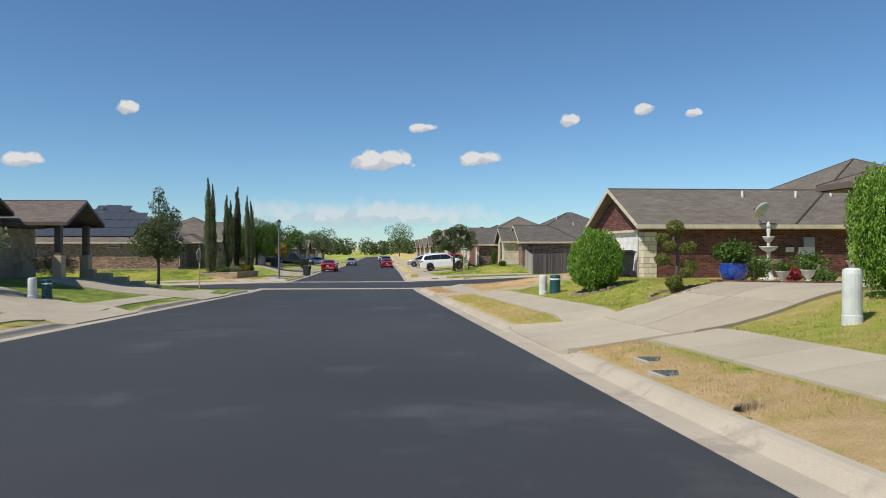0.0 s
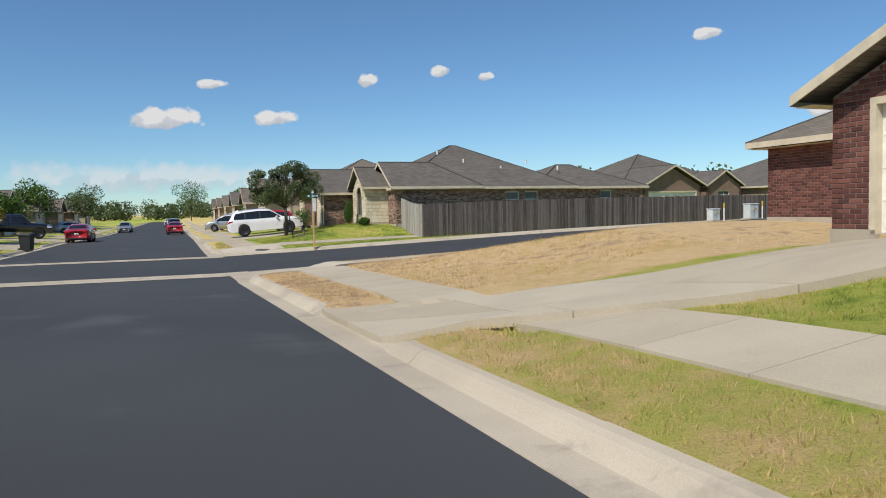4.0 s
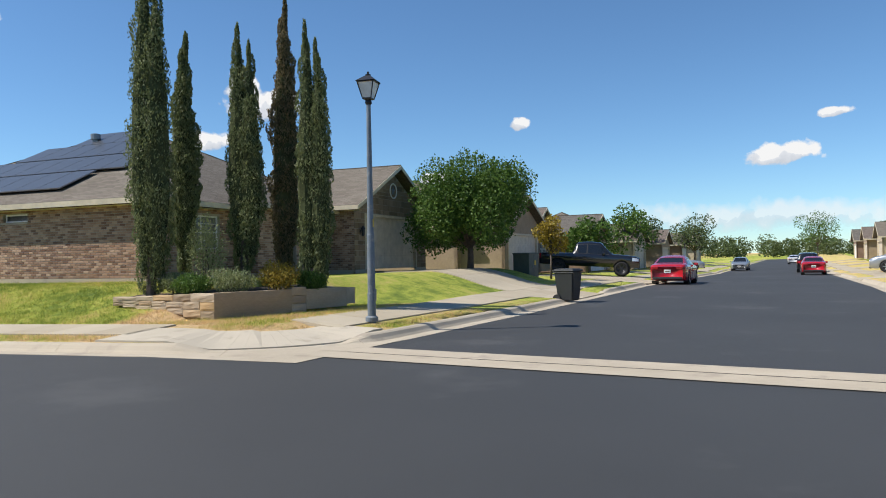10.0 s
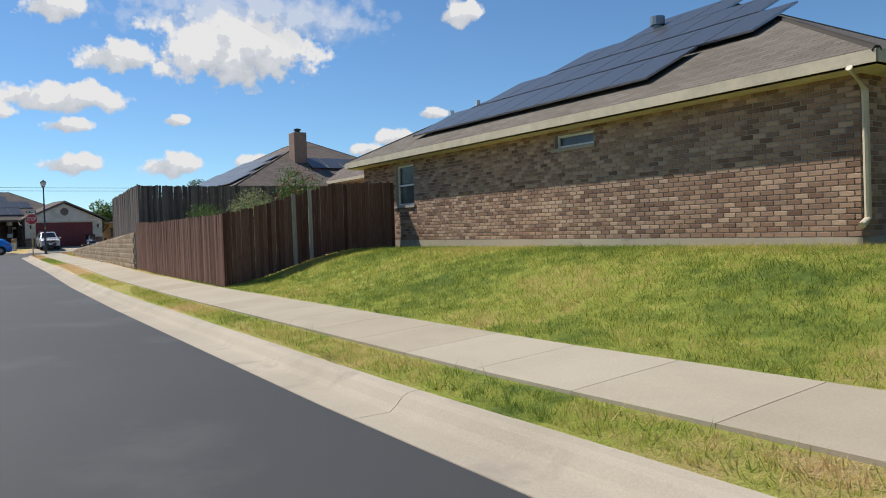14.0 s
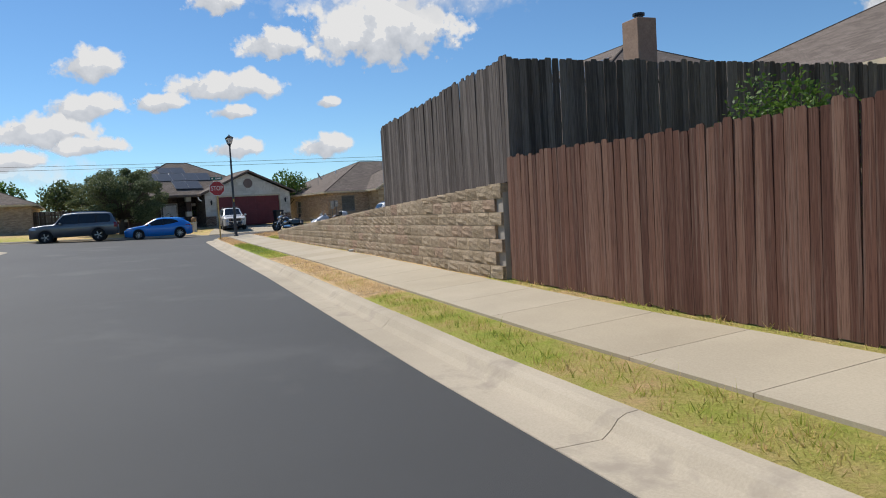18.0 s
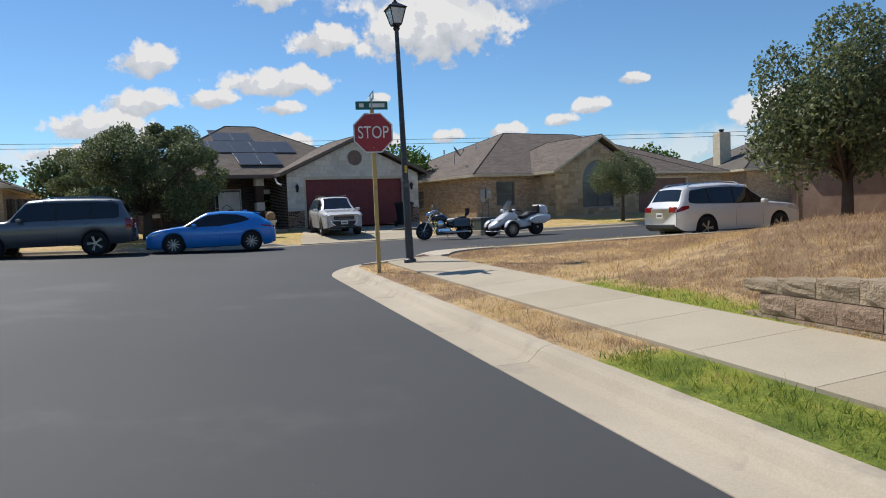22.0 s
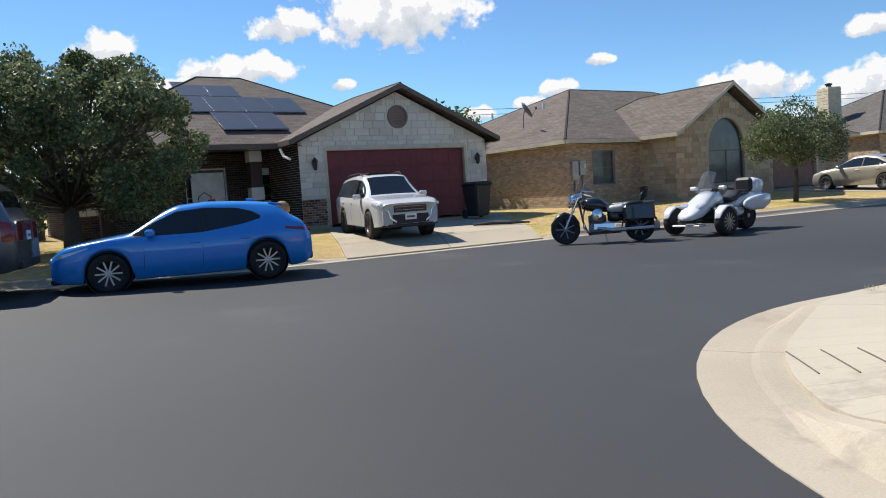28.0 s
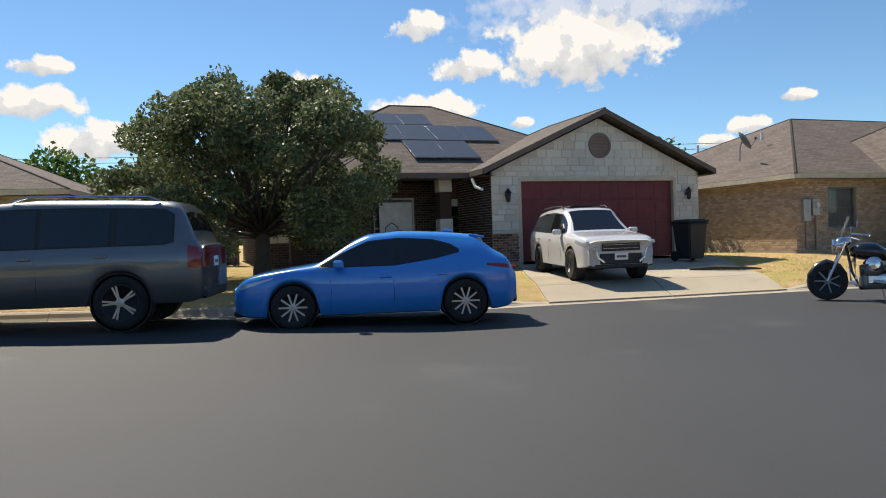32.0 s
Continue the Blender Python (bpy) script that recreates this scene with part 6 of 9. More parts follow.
def loft_block(w, t, h):
    """A short edging stone with a rounded scallop on top."""
    bm = bmesh.new()
    prof = [(-w, 0)] + [(-w * math.cos(math.pi * k / 6), h * (0.72 + 0.28 * math.sin(math.pi * k / 6))) for k in range(7)] + [(w, 0)]
    fr = [[bm.verts.new((u, v, z)) for u, z in prof] for v in (-t, t)]
    bm.faces.new(fr[0])
    bm.faces.new(fr[1][::-1])
    for q in range(len(prof)):
        bm.faces.new((fr[0][q], fr[1][q], fr[1][(q + 1) % len(prof)], fr[0][(q + 1) % len(prof)]))
    return bm


edging_ring(TX, TY, 0.62, 15, "ring of pinkish scalloped edging stones round the topiary")
edging_ring(9.85, -26.8, 0.72, 17, "ring of pinkish scalloped edging stones round the thuja")

# ---- sky clouds, far behind everything ----
def cloud_mat(name, gain, soft):
    m = bpy.data.materials.new(name)
    m.use_nodes = True
    nt = m.node_tree
    nt.nodes.clear()
    out_ = nt.nodes.new("ShaderNodeOutputMaterial")
    tc = nt.nodes.new("ShaderNodeTexCoord")
    info = nt.nodes.new("ShaderNodeObjectInfo")
    n = nt.nodes.new("ShaderNodeTexNoise")
    n.noise_dimensions = "4D"
    n.inputs["Scale"].default_value, n.inputs["Detail"].default_value, n.inputs["Roughness"].default_value = 0.014, 7, 0.56
    sc = nt.nodes.new("ShaderNodeMath")
    sc.operation, sc.inputs[1].default_value = "MULTIPLY", 60
    link(nt, info.outputs["Random"], sc.inputs[0])
    link(nt, sc.outputs[0], n.inputs["W"])
    link(nt, tc.outputs["Object"], n.inputs["Vector"])
    mp = nt.nodes.new("ShaderNodeMapping")
    mp.inputs["Location"].default_value = (-1, -0.8, 0)
    mp.inputs["Scale"].default_value = (2, 2, 0)
    link(nt, tc.outputs["Generated"], mp.inputs[0])
    ln = nt.nodes.new("ShaderNodeVectorMath")
    ln.operation = "LENGTH"
    link(nt, mp.outputs[0], ln.inputs[0])
    f = nt.nodes.new("ShaderNodeMath")
    f.operation, f.inputs[1].default_value, f.inputs[2].default_value = "MULTIPLY_ADD", -0.66, 0.41
    link(nt, ln.outputs["Value"], f.inputs[0])
    a = nt.nodes.new("ShaderNodeMath")
    a.operation = "ADD"
    link(nt, f.outputs[0], a.inputs[0])
    link(nt, n.outputs[0], a.inputs[1])
    al_ = nt.nodes.new("ShaderNodeMapRange")
    al_.inputs["From Min"].default_value, al_.inputs["From Max"].default_value = 0.44, 0.44 + soft
    al_.inputs["To Max"].default_value = gain
    link(nt, a.outputs[0], al_.inputs[0])
    sh = nt.nodes.new("ShaderNodeSeparateXYZ")
    link(nt, tc.outputs["Generated"], sh.inputs[0])
    s2 = nt.nodes.new("ShaderNodeMath")
    s2.operation = "MULTIPLY_ADD"
    link(nt, n.outputs[0], s2.inputs[0])
    s2.inputs[1].default_value = 1.3
    link(nt, sh.outputs["Y"], s2.inputs[2])
    col = ramp(nt, s2.outputs[0], [(0.55, (0.50, 0.55, 0.63)), (1.0, (0.84, 0.87, 0.92)), (1.25, (1.0, 1.0, 1.0))])
    em = nt.nodes.new("ShaderNodeEmission")
    em.inputs["Strength"].default_value = 0.72
    link(nt, col, em.inputs[0])
    tr = nt.nodes.new("ShaderNodeBsdfTransparent")
    mix = nt.nodes.new("ShaderNodeMixShader")
    link(nt, al_.outputs[0], mix.inputs[0])
    link(nt, tr.outputs[0], mix.inputs[1])
    link(nt, em.outputs[0], mix.inputs[2])
    link(nt, mix.outputs[0], out_.inputs["Surface"])
    return m


M["cloud"] = cloud_mat("cumulus_cloud", 1.0, 0.11)
M["cirrus"] = cloud_mat("thin_cloud", 0.6, 0.3)
D_SKY = 2400.0
CLOUDS = "-22.2 10.6 2.6 1.5, -3.1 7.4 7.6 2.4, 0.5 9.9 3.4 1.1, 5.1 7.5 5.2 1.7, 12.3 10.3 2.6 1.5, 18.4 11 2.2 1.4, 21.8 10.4 2 1, -29 6.5 4 1.7, 38.8 12.6 3 1.3, 46.8 6.5 5 1.2, -44 13.4 4 3.5, -61.9 16.7 5.4 3, -64.5 9.2 3 1.3, -67.7 7.6 4 2, -69.8 6.6 4 1.5"
CLOUDS_W = "-79.3 14.6 18 8, -87.5 13.3 7.5 3.4, -91.2 10.3 13 3.3, -100.3 11.7 6.5 3.6, -101 8.8 7.4 3, -96.1 9 6 2.1, -103.6 7.2 10 3.6, -84 5.6 6.4 2.8, -83.8 8.7 3 1.3, -91 8.2 5 1.6, -106 5 8 2, -90.8 5.6 6.4 2.3, -101.2 6 7.6 2, -78.6 5.8 4 1.7, -46.4 9.4 5.6 2.2, -42.5 12.4 8.5 3.4, -54 6.6 11 3.8, -45.8 5.9 12 4.2, -67.3 7.5 3.6 1.7, -38.7 8.4 4 1.5, -118 12.6 6 2, -119 10.4 10 3.4, -114.6 8.0 11 4.2, -64 9.1 2.6 1.1, -91.4 16.3 6 3.2, -74 6 5 1.8"
for text, mt in ((CLOUDS, "cloud"), (CLOUDS_W, "cloud"), ("-4 3.1 34 3.4, -58 4.2 40 4, -78 17 30 7, -110 4.5 30 4", "cirrus")):
    for item in text.split(","):
        az, el, w, h = map(float, item.split())
        a, e = radians(az), radians(el)
        dv = Vector((math.sin(a) * math.cos(e), math.cos(a) * math.cos(e), math.sin(e)))
        pos = Vector((-35, 0, 1)) * 0 + dv * D_SKY
        W_, H_ = D_SKY * radians(w) / 2, D_SKY * radians(h) / 2
        me = mesh_of("cloud", [(-W_, -H_, 0), (W_, -H_, 0), (W_, H_, 0), (-W_, H_, 0)], [(0, 1, 2, 3)], M[mt])
        c = new("backdrop_cloud", me)
        c.matrix_basis = look(pos, pos + dv)
        tagged(c, "white fair-weather cloud in the blue sky" if mt == "cloud" else "thin veil of high cloud near the horizon", "cloud", kind="structure")

# ---- grass blades on the nearest turf ----
def blades(name, n, zone, seed, lo, hi, label, wide=0.0045):
    rs_ = np.random.RandomState(seed)
    x0, x1, y0, y1 = zone
    k_ = n // 7
    cx, cy = np.repeat(rs_.uniform(x0, x1, k_), 7), np.repeat(rs_.uniform(y0, y1, k_), 7)
    x, y = cx + rs_.normal(0, 0.045, len(cx)), cy + rs_.normal(0, 0.045, len(cx))
    lush = np.repeat(rs_.rand(k_), 7)
    d = nearest(x, y)[0]
    ok = (d > 0.62) & ~((d > 1.12) & (d < np.where(x > -10.2, 2.05, 2.5))) & (d < 7.5)
    ok &= ~((x > -10.9) & (x < -6) & (y < 11.4) & (d < 2.05))
    if x1 > 0:
        cross = (x > 7) & (y > 4) & (y < 12)
        ok = (d > 0.62) & ~((d > np.where(cross, 2.5, 1.65)) & (d < np.where(cross, 3.7, 3.1))) & (d < 9)
        ok &= ~((y > 6) & (x < 7) & (y < 12.6) & (d < 3.4))
    ok &= ~((x < -72.9) & (x > -80) & (d > np.where(y > 3.7, 1.4, 0.5)) & (d < 2.85))
    for px, py, w in DRIVES:
        if x1 < -50 and px > -80:
            continue
        s = np.sqrt(np.maximum(0, (x - px) ** 2 + (y - py) ** 2 - d ** 2))
        ok &= ~((s < w + 0.5) & (d < (2.0 if w == 1.3 else 9)))
    x, y, d, lush = x[ok], y[ok], d[ok], lush[ok]
    z = ground_z(x, y, d)
    h = rs_.uniform(lo, hi, len(x)) * (0.7 + 0.8 * lush ** 2) * (1 + 0.9 * (rs_.rand(len(x)) > 0.97))
    a = rs_.uniform(0, 2 * math.pi, len(x))
    lx, ly = rs_.normal(0, 0.6, len(x)) * h, rs_.normal(0, 0.6, len(x)) * h
    w = wide * rs_.uniform(0.7, 1.6, len(x))
    V = np.stack([np.stack([x - np.cos(a) * w, y - np.sin(a) * w, z - 0.01], 1), np.stack([x + np.cos(a) * w, y + np.sin(a) * w, z - 0.01], 1), np.stack([x + lx, y + ly, z + h], 1)], 1).reshape(-1, 3)
    me = bpy.data.meshes.new(name)
    nf = len(x)
    me.vertices.add(nf * 3)
    me.loops.add(nf * 3)
    me.polygons.add(nf)
    me.vertices.foreach_set("co", V.ravel())
    me.loops.foreach_set("vertex_index", np.arange(nf * 3, dtype=np.int32))
    me.polygons.foreach_set("loop_start", np.arange(0, nf * 3, 3, dtype=np.int32))
    me.update(calc_edges=True)
    me.materials.append(M["blades"])
    ob = part(name, me, None)
    at_ = ob.data.attributes.new("dry", "FLOAT", "POINT")
    at_.data.foreach_set("value", np.repeat(dryness(x, y) - 0.12 * (lush - 0.5), 3).astype(np.float32))
    return tagged(ob, label, "grass", kind="stuff")


blades("grass", 330000, (-33, -6.5, 6, 16), 1, 0.03, 0.07, "sunlit green lawn grass going yellow in patches")
blades("grass", 130000, (-66, -34, 1, 8.2), 2, 0.03, 0.065, "patchy verge grass, green and straw")
blades("grass", 190000, (-80.5, -58, 0.5, 14), 3, 0.03, 0.07, "dry brown grass on the corner slope")
blades("grass", 90000, (4, 18, -14, -0.5), 4, 0.025, 0.06, "straw-dry mown grass on the empty lot")
blades("grass", 170000, (5, 14, -44, -14), 5, 0.025, 0.055, "short clipped lawn grass")
blades("grass", 120000, (3.5, 17, 7, 21), 6, 0.03, 0.06, "green lawn grass by the corner")
blades("grass", 60000, (-100, -86, -10, 16), 7, 0.03, 0.06, "thin yellowed lawn grass")


def tree_line(name, pts, n, h, size, seed, mat):
    """Far woods: uneven clumps of foliage along a line, joined."""
    r_ = random.Random(seed)
    blobs_ = []
    for (x0, y0), (x1, y1) in zip(pts, pts[1:]):
        k = max(2, int(math.hypot(x1 - x0, y1 - y0) / (h * 0.7)))
        for i in range(k):
            f = (i + r_.random()) / k
            hh = h * r_.uniform(0.5, 1.15)
            blobs_.append(((x0 + (x1 - x0) * f, y0 + (y1 - y0) * f + r_.uniform(-3, 3), hh * 0.5), (hh * r_.uniform(0.5, 0.9), hh * 0.6, hh * 0.55), 1.0))
    ob = part(name, leaves_geo(blobs_, n, size, seed, shell=0.5), M[mat])
    return tagged(ob, "distant line of leafy trees closing the street", "trees", kind="stuff")


tree_line("far_woods", [(-120, 260), (-40, 250), (30, 255), (120, 240)], 26000, 6.5, 0.6, 61, "leaf_oak")
tree_line("far_woods", [(-60, 300), (0, 280), (60, 290)], 16000, 8.5, 0.8, 62, "leaf_oak")
tree_line("far_woods", [(-175, -90), (-165, -20), (-170, 60), (-160, 150)], 30000, 7, 0.6, 63, "leaf_oak")
tree_line("far_woods", [(60, 120), (130, 60), (150, -20), (120, -120)], 16000, 9, 0.8, 64, "leaf_oak")


# ---- vehicles ----
def paint(name, c, flake=0.0, rough=0.25):
    m, nt, p = nodes_of(name)
    n = noise_node(nt, 1.5, 4, 0.6)
    link(nt, ramp(nt, n.outputs[0], [(0.3, tuple(v * 0.93 for v in c)), (0.7, c)]), p.inputs["Base Color"])
    p.inputs["Roughness"].default_value, p.inputs["Metallic"].default_value = rough, flake
    p.inputs["Coat Weight"].default_value, p.inputs["Coat Roughness"].default_value = 1.0, 0.03
    return m


M["paint_blue"] = paint("blue_car_paint", (0.025, 0.27, 0.78), 0.0)
M["paint_white"] = paint("white_car_paint", (0.74, 0.74, 0.74))
M["paint_grey"] = paint("grey_car_paint", (0.16, 0.17, 0.18), 0.5, 0.35)
M["paint_gold"] = paint("champagne_car_paint", (0.48, 0.43, 0.35), 0.4, 0.35)
M["paint_red"] = paint("red_car_paint", (0.42, 0.012, 0.02))
M["paint_black"] = paint("black_car_paint", (0.008, 0.008, 0.01))
M["paint_silver"] = paint("silver_car_paint", (0.42, 0.44, 0.46), 0.6, 0.35)
M["car_glass"] = glass("tinted_car_glass", (0.012, 0.014, 0.016), 0.06)
M["tyre"] = plain("tyre_rubber", (0.018, 0.018, 0.019), 0.85, vary=0.3)
M["rim"] = plain("alloy_rim", (0.45, 0.46, 0.47), 0.3, 0.9)
M["rim_dark"] = plain("dark_alloy_rim", (0.06, 0.06, 0.065), 0.3, 0.7)
M["chrome"] = plain("chrome", (0.75, 0.75, 0.76), 0.1, 1.0, vary=0.04)
M["plastic"] = plain("black_plastic", (0.02, 0.02, 0.022), 0.6)
M["lamp_red"] = plain("red_tail_lamp", (0.30, 0.008, 0.012), 0.15, 0, 0.8)
M["lamp_clear"] = plain("clear_head_lamp", (0.62, 0.65, 0.68), 0.1, 0.3, 0.8)
M["seat_black"] = plain("black_leather", (0.018, 0.017, 0.016), 0.5)


def wheel(parent, x, y, r, w, side, rim="rim", spokes=5):
    """Tyre, rim and spokes; side is the way the outer face looks along y."""
    m = Matrix.Translation((x, y, r)) @ pose(0, 0, 0, -90 * side, 0, 0)
    ty = part("wheel", lathe([(r * 0.66, -w / 2), (r * 0.93, -w / 2), (r, -w * 0.32), (r, w * 0.32), (r * 0.93, w / 2), (r * 0.70, w / 2), (r * 0.66, w * 0.3)], 28), M["tyre"], parent, "", m, True)
    part("rim", lathe([(r * 0.71, w * 0.46), (r * 0.69, w * 0.5), (r * 0.64, w * 0.47), (r * 0.60, w * 0.2), (0.03, w * 0.16)], 24), M["rim_dark" if rim == "rim_dark" else "plastic"], ty, smooth=True)
    for i in range(spokes):
        a = 2 * math.pi * i / spokes
        bm = bmesh.new()
        for da in (-0.11, 0.11) if spokes <= 6 else (0,):
            add_box(bm, (0.03, -0.014, w * 0.34), (r * 0.68, 0.014, w * 0.47), pose(0, 0, 0, 0, 0, math.degrees(a + da)))
        part("spoke", bm, M[rim], ty)
    part("hub_cap", lathe([(r * 0.17, w * 0.3), (r * 0.17, w * 0.5), (r * 0.1, w * 0.52)], 12), M[rim], ty)
    return ty


def car(name, m, label, category, col, L, Wd, H, wb, r, form, front=0.85, rim="rim", spokes=5, rails=False, dark_low=False, group="", plate=True, mask=False, spoiler=False):
    """A car body lofted through many sections; windows and lamps lie on its flanks; x runs forward from the middle of the wheelbase."""
    ob = thing(name, m, label, category, group)
    st, low_line, high_line, pillars, head, tail = form
    x_rear = -wb / 2 - (L - wb - front)
    hw = Wd / 2
    T = np.array(st)
    S = np.linspace(0, 1, 97)
    col_of = lambda j: np.interp(S, T[:, 0], T[:, j])
    ease = lambda v: np.convolve(np.pad(v, 2, mode="edge"), [0.1, 0.22, 0.36, 0.22, 0.1], "valid")
    lo_, belt_, top_, wr_, wf_ = (ease(col_of(j)) for j in range(1, 6))
    full = [q[0] for q in st if q[3] - q[2] > 0.2]
    base = [q[0] for q in st if q[3] - q[2] < 0.12]
    s_rear, s_front = min(full), max(full)
    s_cowl = min(q for q in base if q > s_front)
    s_tail = max(q for q in base if q < s_rear)
    V, idx, rings = [], [], []
    R = r * 1.12
    for i, sv_ in enumerate(S):
        x = x_rear + sv_ * L
        w, belt, top, lo = hw * wf_[i], belt_[i] * H, max(top_[i], belt_[i] + 0.004) * H, lo_[i] * H
        for wx in (-wb / 2, wb / 2):
            if abs(x - wx) < R:
                lo = max(lo, r + math.sqrt(R * R - (x - wx) ** 2))
        h = top - belt
        k = min(1.0, h / 0.5) ** 0.8
        g = hw * wr_[i]
        mid = max(lo + 0.05, lo_[i] * H + (belt - lo_[i] * H) * 0.5)
        crest = 0.035 * (1 - k)
        mix_ = lambda a, b: a + (b - a) * k
        ring = [(0, lo), (w * 0.88, lo), (w * 0.972, lo + 0.025), (w * 0.99, mid), (w, max(mid + 0.02, belt - 0.24)), (w * 0.985, max(mid + 0.04, belt - 0.10)), (w * 0.945, belt),
                (mix_(w * 0.87, w * 0.945 + (g - w * 0.945) * 0.9), belt + h * 0.86 + crest * 0.4), (mix_(w * 0.76, g * 0.88), belt + h * 0.975 + crest * 0.8), (mix_(w * 0.45, g * 0.5), top + 0.012 * k + crest), (0, top + 0.018 * k + crest * 1.1)]
        row = []
        for yy, zz in ring:
            row.append((len(V), len(V) + 1 if yy > 0 else len(V)))
            V.append((x, -yy, zz))
            if yy > 0:
                V.append((x, yy, zz))
        idx.append(row)
        rings.append(([q[1] for q in ring[2:10]], [q[0] for q in ring[2:10]]))
    n = 11
    groups = {}
    for i in range(len(S) - 1):
        sm = (S[i] + S[i + 1]) / 2
        for k in range(n - 1):
            for sd in (0, 1):
                f = tuple(dict.fromkeys((idx[i][k][sd], idx[i + 1][k][sd], idx[i + 1][k + 1][sd], idx[i][k + 1][sd])))
                if len(f) < 3:
                    continue
                f = f[::-1] if sd == 0 else f
                key = "body"
                if k >= 8 and s_front + 0.012 < sm < s_cowl - 0.006:
                    key = "windscreen"
                elif k >= 8 and s_tail + 0.004 < sm < s_rear - 0.004:
                    key = "rear_window"
                elif k in (0, 1) and dark_low:
                    key = "cladding"
                groups.setdefault(key, []).append(f)
    groups["body"] += [tuple(idx[0][k][0] for k in range(n)) + tuple(idx[0][k][1] for k in reversed(range(n)) if idx[0][k][1] != idx[0][k][0]), tuple(idx[-1][k][1] for k in range(n)) + tuple(idx[-1][k][0] for k in reversed(range(n)) if idx[-1][k][1] != idx[-1][k][0])]
    mats = {"windscreen": "car_glass", "rear_window": "car_glass", "cladding": "plastic"}
    for key, fs in groups.items():
        used = sorted({v for f in fs for v in f})
        remap = {v: q for q, v in enumerate(used)}
        part(key, ([V[v] for v in used], [tuple(remap[v] for v in f) for f in fs]), M[col if key == "body" else mats[key]], ob, smooth=True)

    def skin(s_, z):
        q = min(max(s_, 0.0), 1.0) * 96
        i0 = min(int(q), 95)
        a, b = (float(np.interp(z, *rings[w_])) for w_ in (i0, i0 + 1))
        return a + (b - a) * (q - i0)

    def panel(nm, mat, low, high, sd, s0=None, s1=None, off=0.005, rows=4):
        """A sheet that follows the flank between a lower and an upper line."""
        s0, s1 = low[0][0] if s0 is None else s0, low[-1][0] if s1 is None else s1
        cols = max(5, int((s1 - s0) * L / 0.05))
        v, f = [], []
        for c in range(cols + 1):
            s_ = s0 + (s1 - s0) * c / cols
            za, zb = (float(np.interp(s_, [q[0] for q in line], [q[1] for q in line])) * H for line in (low, high))
            for q in range(rows + 1):
                z = za + (zb - za) * q / rows
                v.append((x_rear + L * s_, sd * (skin(s_, z) + off), z))
        w_ = rows + 1
        for c in range(cols):
            for q in range(rows):
                g_ = (c * w_ + q, (c + 1) * w_ + q, (c + 1) * w_ + q + 1, c * w_ + q + 1)
                f.append(g_ if sd < 0 else g_[::-1])
        return part(nm, (v, f), M[mat], ob, smooth=True)

    cuts = [low_line[0][0]] + sorted(pillars) + [low_line[-1][0]]
    for sd in (-1, 1):
        panel("window_surround", "plastic", [(q, z - 0.012) for q, z in low_line], [(q, z + 0.012) for q, z in high_line], sd, off=0.003)
        for a, b in zip(cuts, cuts[1:]):
            panel("side_window", "car_glass", low_line, high_line, sd, a + 0.006, b - 0.006, 0.007)
        panel("headlight", "lamp_clear", *head, sd, off=0.006)
        panel("tail_light", "lamp_red", *tail, sd, off=0.006)
    for x in (-wb / 2, wb / 2):
        for sd in (-1, 1):
            part("wheel_well", lathe([(R * 1.01, -0.25), (R * 1.01, -0.02), (R * 0.97, -0.02), (R * 0.97, -0.24), (0.02, -0.245)], 28), M["plastic"], ob, "", Matrix.Translation((x, sd * hw * 0.965, r)) @ pose(0, 0, 0, -90 * sd, 0, 0))
            wheel(ob, x, sd * (hw - 0.125), r, 0.22, sd, rim, spokes)
    at_s = lambda arr, q: float(np.interp(q, S, arr)) * H
    xf, xr = x_rear + L, x_rear
    bf, zl = at_s(belt_, 0.97), at_s(lo_, 0.97)
    for sd in (-1, 1):
        ms = s_cowl - 0.075
        part("mirror", box((-0.09, -0.1, -0.065), (0.07, 0.1, 0.075), 0.035, Matrix.Translation((x_rear + L * ms, sd * (hw + 0.06), at_s(belt_, ms) + 0.06))), M[col], ob)
        for hs in (0.27, 0.47):
            zh = at_s(belt_, hs) - 0.13
            part("door_handle", box((-0.09, -0.015, -0.015), (0.09, 0.015, 0.015), 0.008, Matrix.Translation((x_rear + L * hs, sd * (skin(hs, zh) + 0.01), zh))), M[col], ob)
        for ds in (0.445, 0.665):
            part("door_seam", tube([(x_rear + L * ds - 0.01 * q, sd * (skin(ds, z) + 0.0008), z) for q, z in ((0, at_s(belt_, ds) - 0.03), (1, at_s(belt_, ds) - 0.2), (2, at_s(belt_, ds) * 0.62), (0, at_s(lo_, ds) + 0.12))], 0.0035, 4), M["plastic"], ob)
        zt0, zt1 = tail[0][0][1] * H, tail[1][0][1] * H
        part("rear_lamp", box((xr - 0.012, min(sd * hw * 0.46, sd * hw * 0.79), zt0), (xr + 0.1, max(sd * hw * 0.46, sd * hw * 0.79), zt1), 0.02), M["lamp_red"], ob)
        if rails:
            part("roof_rail", tube([(x_rear + L * q, sd * hw * at_s(wr_, q) / H * 0.9, at_s(top_, q) + dz) for q, dz in ((0.12, 0.0), (0.15, 0.05), (0.3, 0.05), (0.48, 0.05), (0.52, 0.0))], 0.018, 6), M["plastic" if mask else "chrome"], ob)
